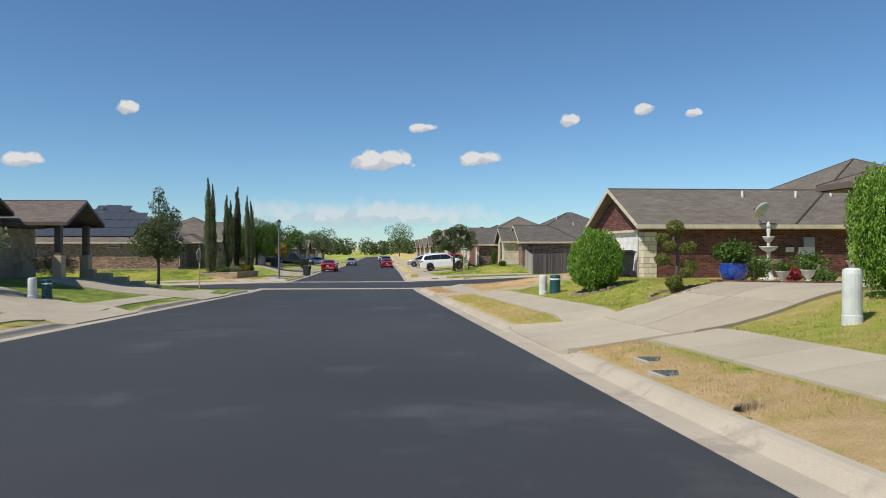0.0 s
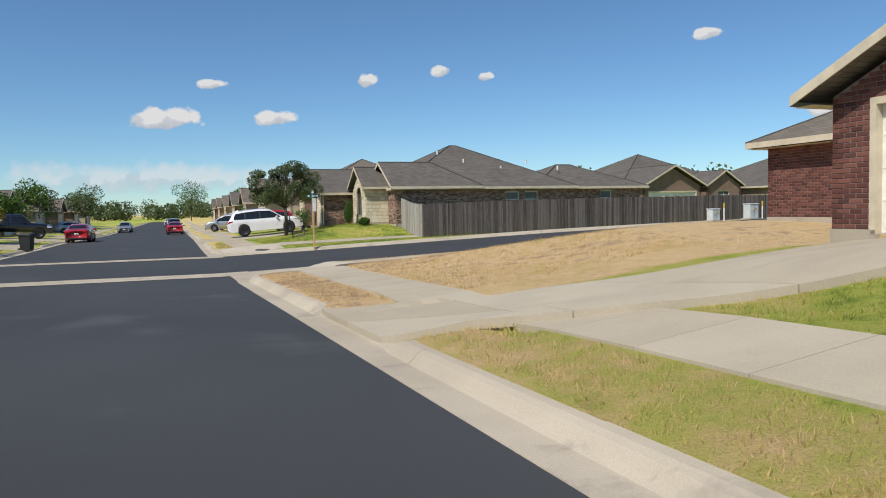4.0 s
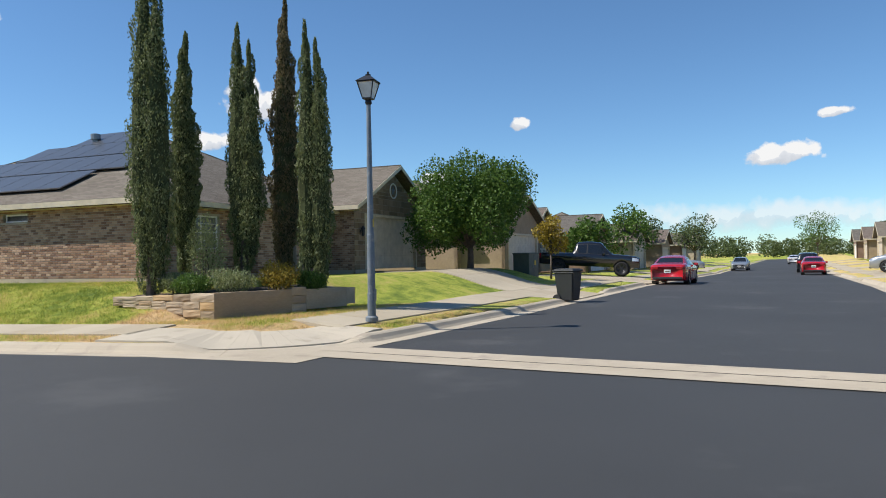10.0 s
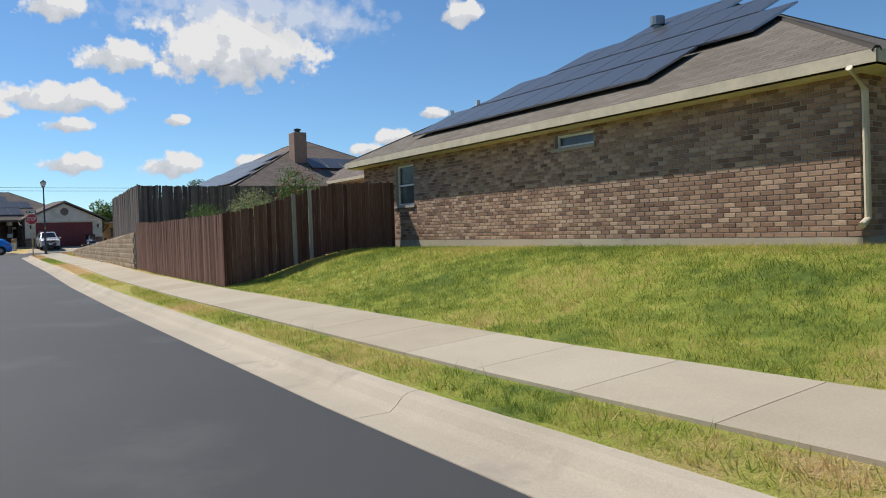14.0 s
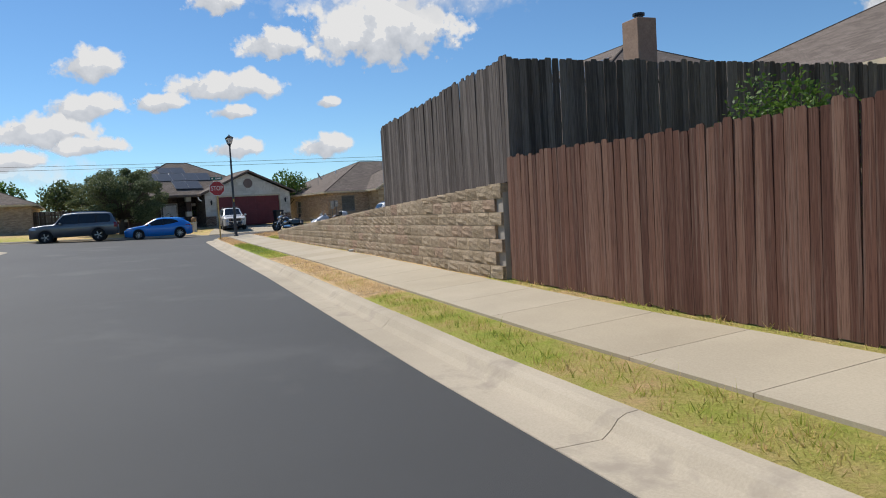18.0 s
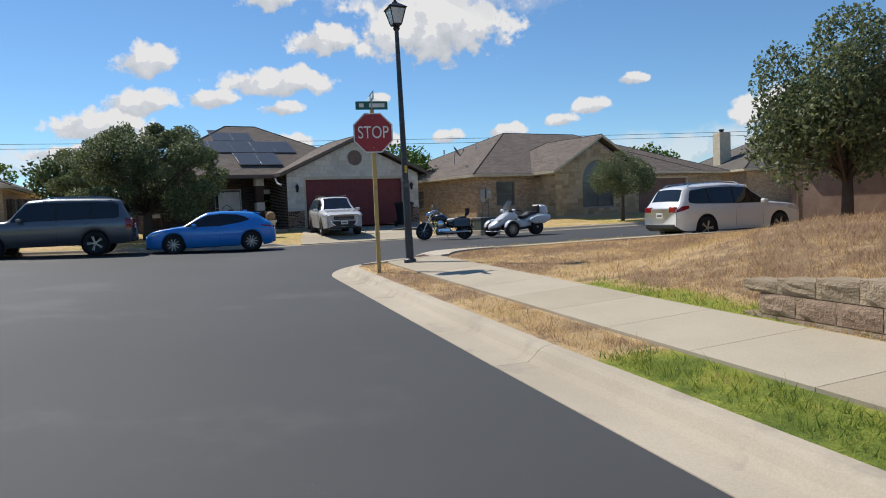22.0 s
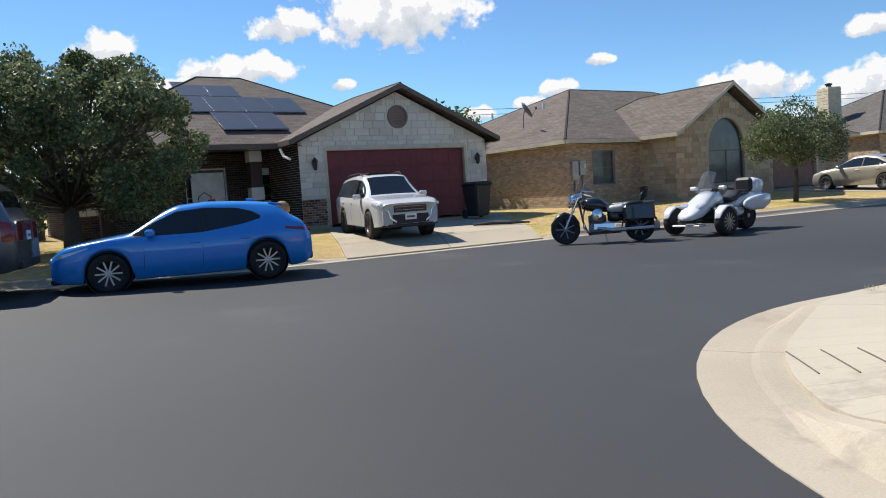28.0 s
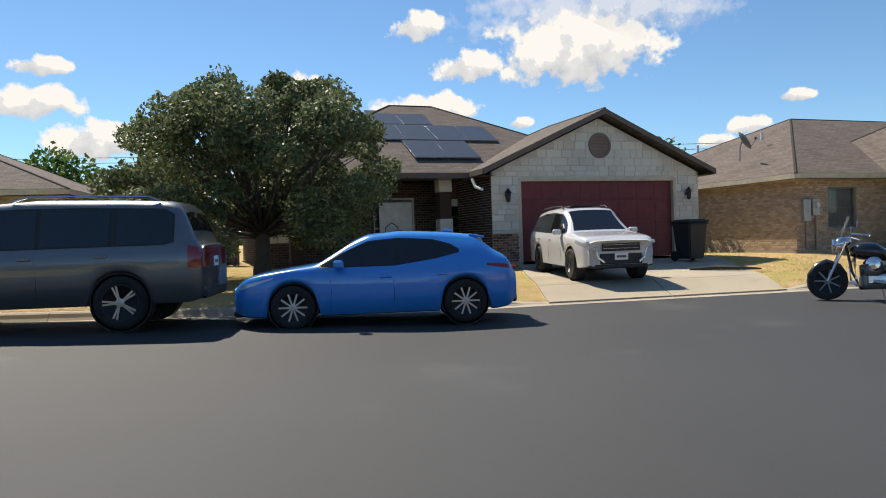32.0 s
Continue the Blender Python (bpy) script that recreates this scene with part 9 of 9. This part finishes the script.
# satellite dishes
def dish(parent, p, yaw, tilt, r=0.33, arm=0.5, leg=0.7, mat="dish_grey"):
    ob = part("satellite_dish", lathe([(0.02, 0.0), (r * 0.5, 0.02), (r * 0.8, 0.05), (r, 0.085), (r * 0.99, 0.095), (r * 0.78, 0.06), (r * 0.45, 0.03), (0.02, 0.012)], 24), M[mat], parent, "grey satellite dish with a feed arm", Matrix.Translation(p) @ pose(0, 0, 0, 0, 0, yaw) @ pose(0, 0, 0, 90 - tilt, 0, 0), True)
    part("feed_arm", tube([(0, -r * 0.9, 0.06), (0, -r * 0.5, arm * 0.8)], 0.014, 6), M["grey_metal"], ob)
    part("feed_horn", box((-0.05, -r * 0.55, arm * 0.75), (0.05, -r * 0.25, arm * 0.9), 0.015), M["grey_metal"], ob)
    v = pose(0, 0, 0, 0, 0, yaw).to_3x3() @ Vector((0, 0.1, 0))
    part("mast", tube([Vector(p) + v * 0.3, Vector(p) + v + Vector((0, 0, -0.2)), Vector(p) + v * 1.2 + Vector((0, 0, -leg))], 0.022, 8), M["grey_metal"], parent)
    return ob


iv = r1.matrix_basis.inverted()
dish(r1, iv @ Vector((17.33, -22.95, 4.2)), 200, 35, 0.34, 0.5, 0.5)
iv = h2.matrix_basis.inverted()
dish(h2, Vector((-3.2, 0.75, 4.85)), 150, 32, 0.4, 0.55, 0.75, "grey_metal")

# fittings on the houses
def wall_lamp(parent, p, out, k=1.0):
    ob = part("wall_lamp", lathe([(0.05, 0), (0.05, 0.012)], 12), M["black_metal"], parent, "black carriage lamp", Matrix.Translation(p) @ pose(0, 0, 0, 0, 90, 0))
    q = Vector(p) + Vector(out) * 0.13
    part("arm", tube([Vector(p), Vector(p) + Vector(out) * 0.1 + Vector((0, 0, 0.16)), q + Vector((0, 0, 0.2))], 0.012, 6), M["black_metal"], parent)
    lan = part("lamp_body", lathe([(0.03, -0.2), (0.06, -0.16), (0.085, 0.08), (0.11, 0.09), (0.05, 0.17), (0.015, 0.22)], 6), M["black_metal"], parent, "", Matrix.Translation(q))
    part("lamp_glass", lathe([(0.055, -0.14), (0.078, 0.07)], 6), M["lantern_pane"], parent, "", Matrix.Translation(q) @ Matrix.Diagonal((1.06, 1.06, 1, 1)))


for y in (0.48, 7.0):
    wall_lamp(wg, (0.03, y, 2.75), (1, 0, 0))
for y0, y1 in ((0.0, 0.86), (6.62, 7.5)):
    dress(wg, Face((0.03, y0, 0), (0, 1, 0), (1, 0, 0)), 0, y1 - y0, 0.76, 1.62, [], None, "brick_darkmix")
    part("plinth_cap", box((0.0, y0 - 0.02, 1.62), (0.075, y1 + 0.02, 1.69), 0.008), M["white_stone"], wg)
part("porch_door", box((-2.95, -0.62, 0.72), (-2.84, 0.3, 2.85), 0.01), M["white"], wg, "pale front door with a wreath")
wr = bmesh.new()
for k in range(16):
    a0, a1 = 2 * math.pi * k / 16, 2 * math.pi * (k + 1) / 16
    add_tube(wr, [(-2.8, -0.16 + 0.2 * math.cos(a0), 2.05 + 0.2 * math.sin(a0)), (-2.8, -0.16 + 0.2 * math.cos(a1), 2.05 + 0.2 * math.sin(a1))], 0.045, 6)
part("wreath", wr, M["leaf_green"], wg, "round green wreath")
part("door_light", box((-2.835, -0.36, 1.7), (-2.825, 0.04, 2.6), 0.004), M["car_glass"], wg)
part("downspout", tube([(-0.45, -0.42, 3.3), (-0.25, -0.4, 3.05), (0.03, -0.3, 2.95)], 0.05, 6), M["white"], wg, "white downspout elbow")
part("window_banner", box((-2.76, -2.75, 1.25), (-2.745, -1.65, 2.75), 0.0), M["sign_white"], wg, "white banner hung in the porch window")
part("banner_motif", box((-2.742, -2.25, 1.38), (-2.735, -2.0, 1.85), 0.0), M["sign_red"], wg, "faded red motif")
part("banner_arch", tube([(-2.742, -2.62, 1.4), (-2.742, -2.55, 1.95), (-2.742, -2.35, 2.1), (-2.742, -2.15, 1.95), (-2.742, -2.1, 1.6)], 0.02, 6), M["ped_green"], wg)
part("porch_floor", box((-2.9, -6.2, 0.3), (0.0, -0.05, 0.74), 0.01), M["concrete"], wg)
for y, z, h in ((0.35, 1.7, 0.75), (0.75, 1.9, 0.55)):
    part("meter_box", box((0.0, y - 0.16, z), (0.14, y + 0.16, z + h), 0.012), M["sign_back"], h2, "grey electricity meter box")
part("conduit", tube([(0.05, 0.35, 1.7), (0.05, 0.35, 0.75)], 0.025, 6), M["grey_metal"], h2)
part("conduit", tube([(0.05, 0.78, 1.95), (0.05, 0.78, 0.75)], 0.03, 6), M["grey_metal"], h2)
part("meter_dial", lathe([(0.09, 0), (0.09, 0.08), (0.05, 0.1)], 14), M["lantern_pane"], h2, "", Matrix.Translation((0.14, 0.75, 2.25)) @ pose(0, 0, 0, 0, 90, 0))
for x, z, w, h in ((5.9, 2.6, 0.16, 0.2), (6.7, 2.45, 0.22, 0.75), (6.4, 2.5, 0.14, 0.3)):
    part("meter_box", box((x - w, -0.14, z), (x + w, 0.0, z + h), 0.012), M["sign_back"], r1, "grey electricity meter box")
part("conduit", tube([(6.4, -0.06, 2.55), (6.4, -0.06, 1.4)], 0.035, 8), M["ped_white"], r1)
for x in (3.4, 5.6):
    part("cleanout_pipe", tube([(x, -0.12, 1.3), (x, -0.12, 1.85 if x < 4 else 2.1)], 0.03, 8), M["ped_white"], r1)
star = bmesh.new()
for k in range(5):
    a = math.radians(90 + 72 * k)
    c = Vector((0, 0.26 * math.cos(a), 0.26 * math.sin(a)))
    l = Vector((0, 0.1 * math.cos(a + 0.63), 0.1 * math.sin(a + 0.63)))
    rr = Vector((0, 0.1 * math.cos(a - 0.63), 0.1 * math.sin(a - 0.63)))
    o = Vector((0.05, 0, 0))
    vs = [star.verts.new(p) for p in (o, l, c, rr)]
    star.faces.new((vs[0], vs[1], vs[2]))
    star.faces.new((vs[0], vs[2], vs[3]))
part("star", star, M["grey_metal"], nw, "weathered metal star", Matrix.Translation((2.13, 12.1, 4.45)))
ring = bmesh.new()
for k in range(20):
    a0, a1 = 2 * math.pi * k / 20, 2 * math.pi * (k + 1) / 20
    add_tube(ring, [(0, 0.32 * math.cos(a0), 0.32 * math.sin(a0)), (0, 0.32 * math.cos(a1), 0.32 * math.sin(a1))], 0.03, 6)
part("star_ring", ring, M["white"], nw, "", Matrix.Translation((2.14, 12.1, 4.45)))
for y in (9.05, 15.1):
    wall_lamp(nw, (2.12, y, 2.6), (1, 0, 0))

# ---- raised stone bed on the corner ----
bed = thing("raised_bed", Matrix(), "raised planting bed walled in rough tan stone blocks", "planter", kind="structure")
rb = random.Random(31)
stones = []
for q in range(5):
    bm = box((0.0, -0.2, 0.0), (1.0, 0.0, 1.0))
    bmesh.ops.subdivide_edges(bm, edges=[e for e in bm.edges if all(abs(v.co.y) < 1e-4 for v in e.verts)], cuts=3, use_grid_fill=True)
    for v in bm.verts:
        if abs(v.co.y) < 1e-4:
            inner = 0.05 < v.co.x < 0.95 and 0.05 < v.co.z < 0.95
            v.co.y += rb.uniform(0.003, 0.02) if inner else rb.uniform(-0.006, 0.004)
    me = bpy.data.meshes.new("stone")
    bm.to_mesh(me)
    bm.free()
    me.materials.append(M["bed_block"])
    stones.append(me)


def bed_wall(p0, p1, z0a, z0b, za, zb, rows, wide):
    a, b = Vector((*p0, 0)), Vector((*p1, 0))
    L = (b - a).length
    u = (b - a) / L
    n = Vector((u.y, -u.x, 0))
    rot_ = Matrix(((u.x, n.x, 0, 0), (u.y, n.y, 0, 0), (0, 0, 1, 0), (0, 0, 0, 1)))
    for rw_ in range(rows):
        s = 0.0
        while s < L - 0.05:
            w = min(wide * rb.uniform(0.7, 1.3) * (1.5 if rw_ == rows - 1 else 1), L - s)
            if L - s - w < 0.12:
                w = L - s
            f = (s + w / 2) / L
            lo, hi = z0a + (z0b - z0a) * f, za + (zb - za) * f
            h = (hi - lo) / rows
            ob = new("stone", stones[rb.randrange(5)])
            ob.parent = bed
            p = a + u * (s + 0.004)
            ob.matrix_basis = Matrix.Translation((p.x, p.y, lo + h * rw_ + 0.004)) @ rot_ @ Matrix.Diagonal((w - 0.008, 1, h - 0.008, 1))
            s += w


bed_wall((-14.25, 10.9), (-11.15, 11.02), 0.52, 0.22, 0.70, 0.82, 3, 0.42)
bed_wall((-11.15, 11.02), (-10.62, 12.9), 0.22, 0.26, 0.82, 0.82, 1, 1.4)
bed_wall((-10.62, 12.9), (-10.52, 13.3), 0.26, 0.28, 0.86, 0.86, 3, 0.4)
bed_wall((-10.52, 13.3), (-10.25, 14.9), 0.28, 0.38, 0.82, 0.78, 1, 1.2)
bed_wall((-10.25, 14.9), (-12.6, 15.6), 0.38, 0.7, 0.78, 0.8, 2, 0.5)
sv = [(-14.2, 10.98), (-12.6, 11.1), (-11.25, 11.15), (-10.75, 12.9), (-10.4, 14.8), (-12.4, 15.4), (-14.3, 13.8)]
sz = [0.66, 0.74, 0.74, 0.75, 0.74, 0.86, 0.95]
part("soil", ([(x, y, z) for (x, y), z in zip(sv, sz)] + [(-12.4, 13.0, 0.86)], [(i, (i + 1) % 7, 7) for i in range(7)]), M["soil"], bed, "dark dry soil")

# ---- front garden of the red brick house ----
def turned(name, x, y, prof, mat, label, category, z=None, seg=24, group=""):
    ob = part(name, lathe(prof, seg), M[mat], smooth=True, m=Matrix.Translation((x, y, gz(x, y) if z is None else z)))
    return tagged(ob, label, category, group)


pot = turned("plant_pot", 12.4, -31.3, [(0.2, 0), (0.33, 0.18), (0.38, 0.38), (0.33, 0.5), (0.36, 0.54), (0.3, 0.54), (0.28, 0.46)], "glazed_blue", "round cobalt-blue glazed pot on the garden edge", "pot")
shrub(12.4, -31.3, 0.5, 0.7, 1500, 0.11, "leaf_green", "leafy green plant spilling from the blue pot", 90, z=gz(12.4, -31.3) + 0.45, core=False, shell=0.3, name="potted_plant", category="plant")
ft = thing("fountain", pose(14.7, -28.6, gz(14.7, -28.6)) @ Matrix.Diagonal((0.72, 0.72, 0.8, 1)), "three-tiered white cast-stone garden fountain", "fountain")
part("pedestal", lathe([(0.34, 0), (0.34, 0.1), (0.2, 0.16), (0.13, 0.5), (0.18, 0.62)], 20), M["white_stone"], ft, smooth=True)
for z, r in ((0.62, 0.52), (1.12, 0.36), (1.5, 0.24)):
    part("basin", lathe([(0.1, z), (r * 0.7, z + 0.06), (r, z + 0.17), (r * 1.03, z + 0.2), (r * 0.92, z + 0.19), (0.1, z + 0.12)], 24), M["white_stone"], ft, smooth=True)
    part("stem", lathe([(0.09, z + 0.12), (0.06, z + 0.26), (0.085, z + 0.42), (0.07, z + 0.5)], 16), M["white_stone"], ft, smooth=True)
part("finial", lathe([(0.06, 2.0), (0.1, 2.1), (0.06, 2.2), (0.015, 2.26)], 14), M["white_stone"], ft, smooth=True)
URN = [(0.2, 0), (0.2, 0.05), (0.08, 0.12), (0.09, 0.26), (0.24, 0.42), (0.31, 0.62), (0.35, 0.66), (0.28, 0.66), (0.24, 0.56)]
for x, y, k in ((15.0, -30.4, 0.75), (16.6, -30.0, 0.9), (12.9, -32.9, 0.5), (13.7, -32.6, 0.55)):
    turned("urn", x, y, [(r * k, z * k) for r, z in URN], "white_stone", "white cast-stone urn in the front garden", "urn", group="garden urns")
    shrub(x, y, 0.34 * k, 0.5 * k, 420, 0.08, "leaf_green", "low plant growing in the urn", 91 + int(x * 3), z=gz(x, y) + 0.58 * k, core=False, shell=0.3, name="potted_plant", category="plant")
turned("urn_fountain", 16.0, -32.2, [(0.22, 0), (0.22, 0.08), (0.1, 0.2), (0.1, 0.55), (0.3, 0.7), (0.32, 0.74), (0.1, 0.72), (0.06, 1.0), (0.17, 1.1), (0.18, 1.14), (0.05, 1.15), (0.03, 1.35)], "white_stone", "small two-tiered white bird bath", "bird bath")
for x, y, r, h, mt, s in ((13.4, -30.4, 0.5, 0.8, "leaf_green", 100), (14.2, -30.9, 0.3, 0.4, "leaf_red", 101), (15.6, -29.2, 0.6, 0.9, "leaf_green", 102), (17.4, -30.2, 0.6, 0.8, "leaf_green", 103), (14.4, -31.9, 0.4, 0.35, "leaf_green", 104)):
    shrub(x, y, r, h, 900, 0.09, mt, "low flowering bedding plant by the fountain" if mt == "leaf_red" else "low green garden shrub by the fountain", s, core=False, shell=0.3)
edg = thing("bed_edging", Matrix(), "low red brick edging round the garden bed", "edging", kind="structure")
eme = mesh_of("brick", *weld(*[[(x, y, z) for z in (0, 0.1) for x, y in ((0.003, 0), (0.197, 0), (0.197, 0.1), (0.003, 0.1))], [(3, 2, 1, 0), (4, 5, 6, 7), (0, 1, 5, 4), (1, 2, 6, 5), (2, 3, 7, 6), (3, 0, 4, 7)]]), M["brick_red_one"])
ep = [Vector((12.0, -30.7)), Vector((12.2, -32.4)), Vector((13.3, -33.7)), Vector((15.2, -33.6)), Vector((17.2, -33.0))]
for a, b in zip(ep, ep[1:]):
    n = int((b - a).length / 0.2)
    for i in range(n):
        p = a.lerp(b, i / n)
        ob = new("brick", eme)
        ob.parent = edg
        ob.matrix_basis = Matrix.Translation((p.x, p.y, gz(p.x, p.y) + 0.0)) @ pose(0, 0, 0, 0, 0, math.degrees(math.atan2(b.y - a.y, b.x - a.x)))

# ---- yard things at the end of the cross street ----
pk = thing("planter", pose(-90.6, -1.45, gz(-90.6, -1.45) + 0.35), "round tan straw head on a white flower pot", "planter")
part("pot", lathe([(0.2, -0.4), (0.17, 0.1), (0.2, 0.3), (0.26, 0.34), (0.26, 0.42), (0.2, 0.42)], 18), M["white_stone"], pk)
part("ball", lathe([(0.05, 0.4), (0.14, 0.43), (0.2, 0.52), (0.21, 0.61), (0.17, 0.72), (0.08, 0.79), (0.02, 0.8)], 20), M["straw_ball"], pk, "tan woven ball", smooth=True)
fo = thing("folded_tarp", pose(-91.3, 5.0, gz(-91.3, 5.0) + 0.055, 0, 0, 70), "dark folded tarp lying on the driveway", "tarp")
for i, (y, w) in enumerate(((-0.22, 0.85), (0.0, 0.7), (0.2, 0.6))):
    part("fold", tube([(-w, y, 0.03), (-w * 0.3, y + 0.05, 0.06), (w * 0.4, y - 0.04, 0.045), (w, y, 0.02)], [0.03, 0.06, 0.05, 0.02], 7), M["wrap"], fo)
dp = thing("drain_pipe", Matrix.Translation((-50.3, 5.53, 0.22)) @ pose(0, 0, 0, 90, 0, 0), "short white plastic drain pipe through the retaining wall", "pipe")
part("pipe", lathe([(0.06, -0.3), (0.06, 0.1), (0.05, 0.1), (0.05, -0.1)], 16), M["ped_white"], dp)
for wy in (-70, 130):
    up_ = thing("utility_pole", pose(-139.5, wy, gz(-139.5, wy)), "wooden utility pole behind the houses", "pole", "utility poles")
    part("pole", lathe([(0.16, -0.3), (0.11, 11.2)], 10), M["bark"], up_)
    part("crossarm", box((-0.06, -1.1, 10.2), (0.06, 1.1, 10.35), 0.01), M["bark"], up_)
wire = thing("overhead_wire", Matrix(), "thin overhead wire behind the houses", "wire")
for dz in (0.0, 0.5):
    part("strand", tube([(-139.5, -72 + 12 * k, 10.2 + dz - 1.2 * math.sin(math.pi * k / 17)) for k in range(18)], 0.025, 4), M["plastic"], wire)

# ---- houses further along the street ----
for key, c0, c1 in (("far_tan", (0.27, 0.20, 0.135), (0.38, 0.29, 0.20)), ("far_brown", (0.17, 0.11, 0.08), (0.28, 0.19, 0.14)), ("far_cream", (0.42, 0.34, 0.24), (0.54, 0.45, 0.33))):
    M[key] = grainy(key + "_brick", c0, c1, 1.2, 7, 0.9, 0.4, 0.01)


def street_house(x, y, yaw, skin, mat, seed):
    """A plain single-storey house; its front looks along its own +x."""
    r_ = random.Random(seed)
    z = gz(x, y)
    ob = thing("house", pose(x, y, z, 0, 0, yaw), "single-storey brick house with a shingle roof and garage", "house", "houses along the street")
    w1 = r_.uniform(5.8, 6.6)
    f_ = wing(ob, -13, 0, 0, 14.5, 0.1, 2.75, "y" if seed % 2 else "x", 0.46, "hh", skin, mat, dressed="", mortar=skin, holes={"e": [(9.2, 10.3, 1.0, 2.3), (11.6, 12.7, 1.0, 2.3)]})
    window(ob, f_["e"][0], 9.2, 10.3, 1.0, 2.3)
    window(ob, f_["e"][0], 11.6, 12.7, 1.0, 2.3)
    f_ = wing(ob, -6, 2.6, 0.4, 0.4 + w1, 0.1, 2.8, "x", 0.5, "hg", skin, mat, dressed="", mortar=skin, holes={"e": [(0.6, w1 - 0.6, 0.1, 2.3)]})
    garage_door(ob, f_["e"][0], 0.6, w1 - 0.6, 0.12, 2.3, "door_tan" if seed % 3 else "door_white")
    f_ = wing(ob, -4, 1.2, 9.0, 13.2, 0.1, 2.85, "x", 0.6, "hg", "far_cream" if seed % 2 else skin, mat, dressed="", mortar="far_cream" if seed % 2 else skin, over=0.3, holes={"e": [(1.4, 2.8, 0.8, 2.4)]})
    window(ob, f_["e"][0], 1.4, 2.8, 0.8, 2.4, grid=True)
    for q in range(3):
        roof_vent(ob, (-4 - 2 * q, 4.0 + q, 4.3), 0.06, 0.5)
    return ob


SK = ("far_tan", "far_brown", "far_cream")
RF = ("shingle", "shingle_brown", "shingle_grey")
for i, y in enumerate((34.5, 52, 69, 86, 103, 120)):
    street_house(al(y) - 10.2, y, 2, SK[i % 3], RF[(i + 1) % 3], 200 + i)
    patch("driveway_along", [(al(y + 1.2) - 0.35, y + 1.2), (al(y + 6) - 0.35, y + 6), (al(y) - 7.8, y + 6), (al(y) - 7.8, y + 1.2)], 1, 2, 0.05, "pale concrete driveway up to a garage", "driveway")
for i, y in enumerate((49.5, 67, 84, 101, 118, 135)):
    street_house(ar(y) + 9.2, y, 182, SK[(i + 2) % 3], RF[i % 3], 220 + i)
    patch("driveway_along", [(ar(y - 6) + 0.35, y - 6), (ar(y - 1.2) + 0.35, y - 1.2), (ar(y) + 6.8, y - 1.2), (ar(y) + 6.8, y - 6)], 1, 2, 0.05, "pale concrete driveway up to a garage", "driveway")
street_house(38.5, 31.5, -84, "far_brown", "shingle_grey", 240)
street_house(55.5, 31.0, -84, "far_tan", "shingle_grey", 241)
street_house(-42.0, 32.0, 96, "far_tan", "shingle_brown", 242)
street_house(-28, -20, 96, "far_tan", "shingle_brown", 243)
street_house(-46, -22, 96, "far_brown", "shingle", 244)
street_house(-64, -24, 96, "far_tan", "shingle_grey", 245)
street_house(-88.0, -50, 18, "far_brown", "shingle", 246)
street_house(-110.5, 52, 18, "far_tan", "shingle_brown", 247)
street_house(-82.5, 30, 196, "far_brown", "shingle_grey", 248)
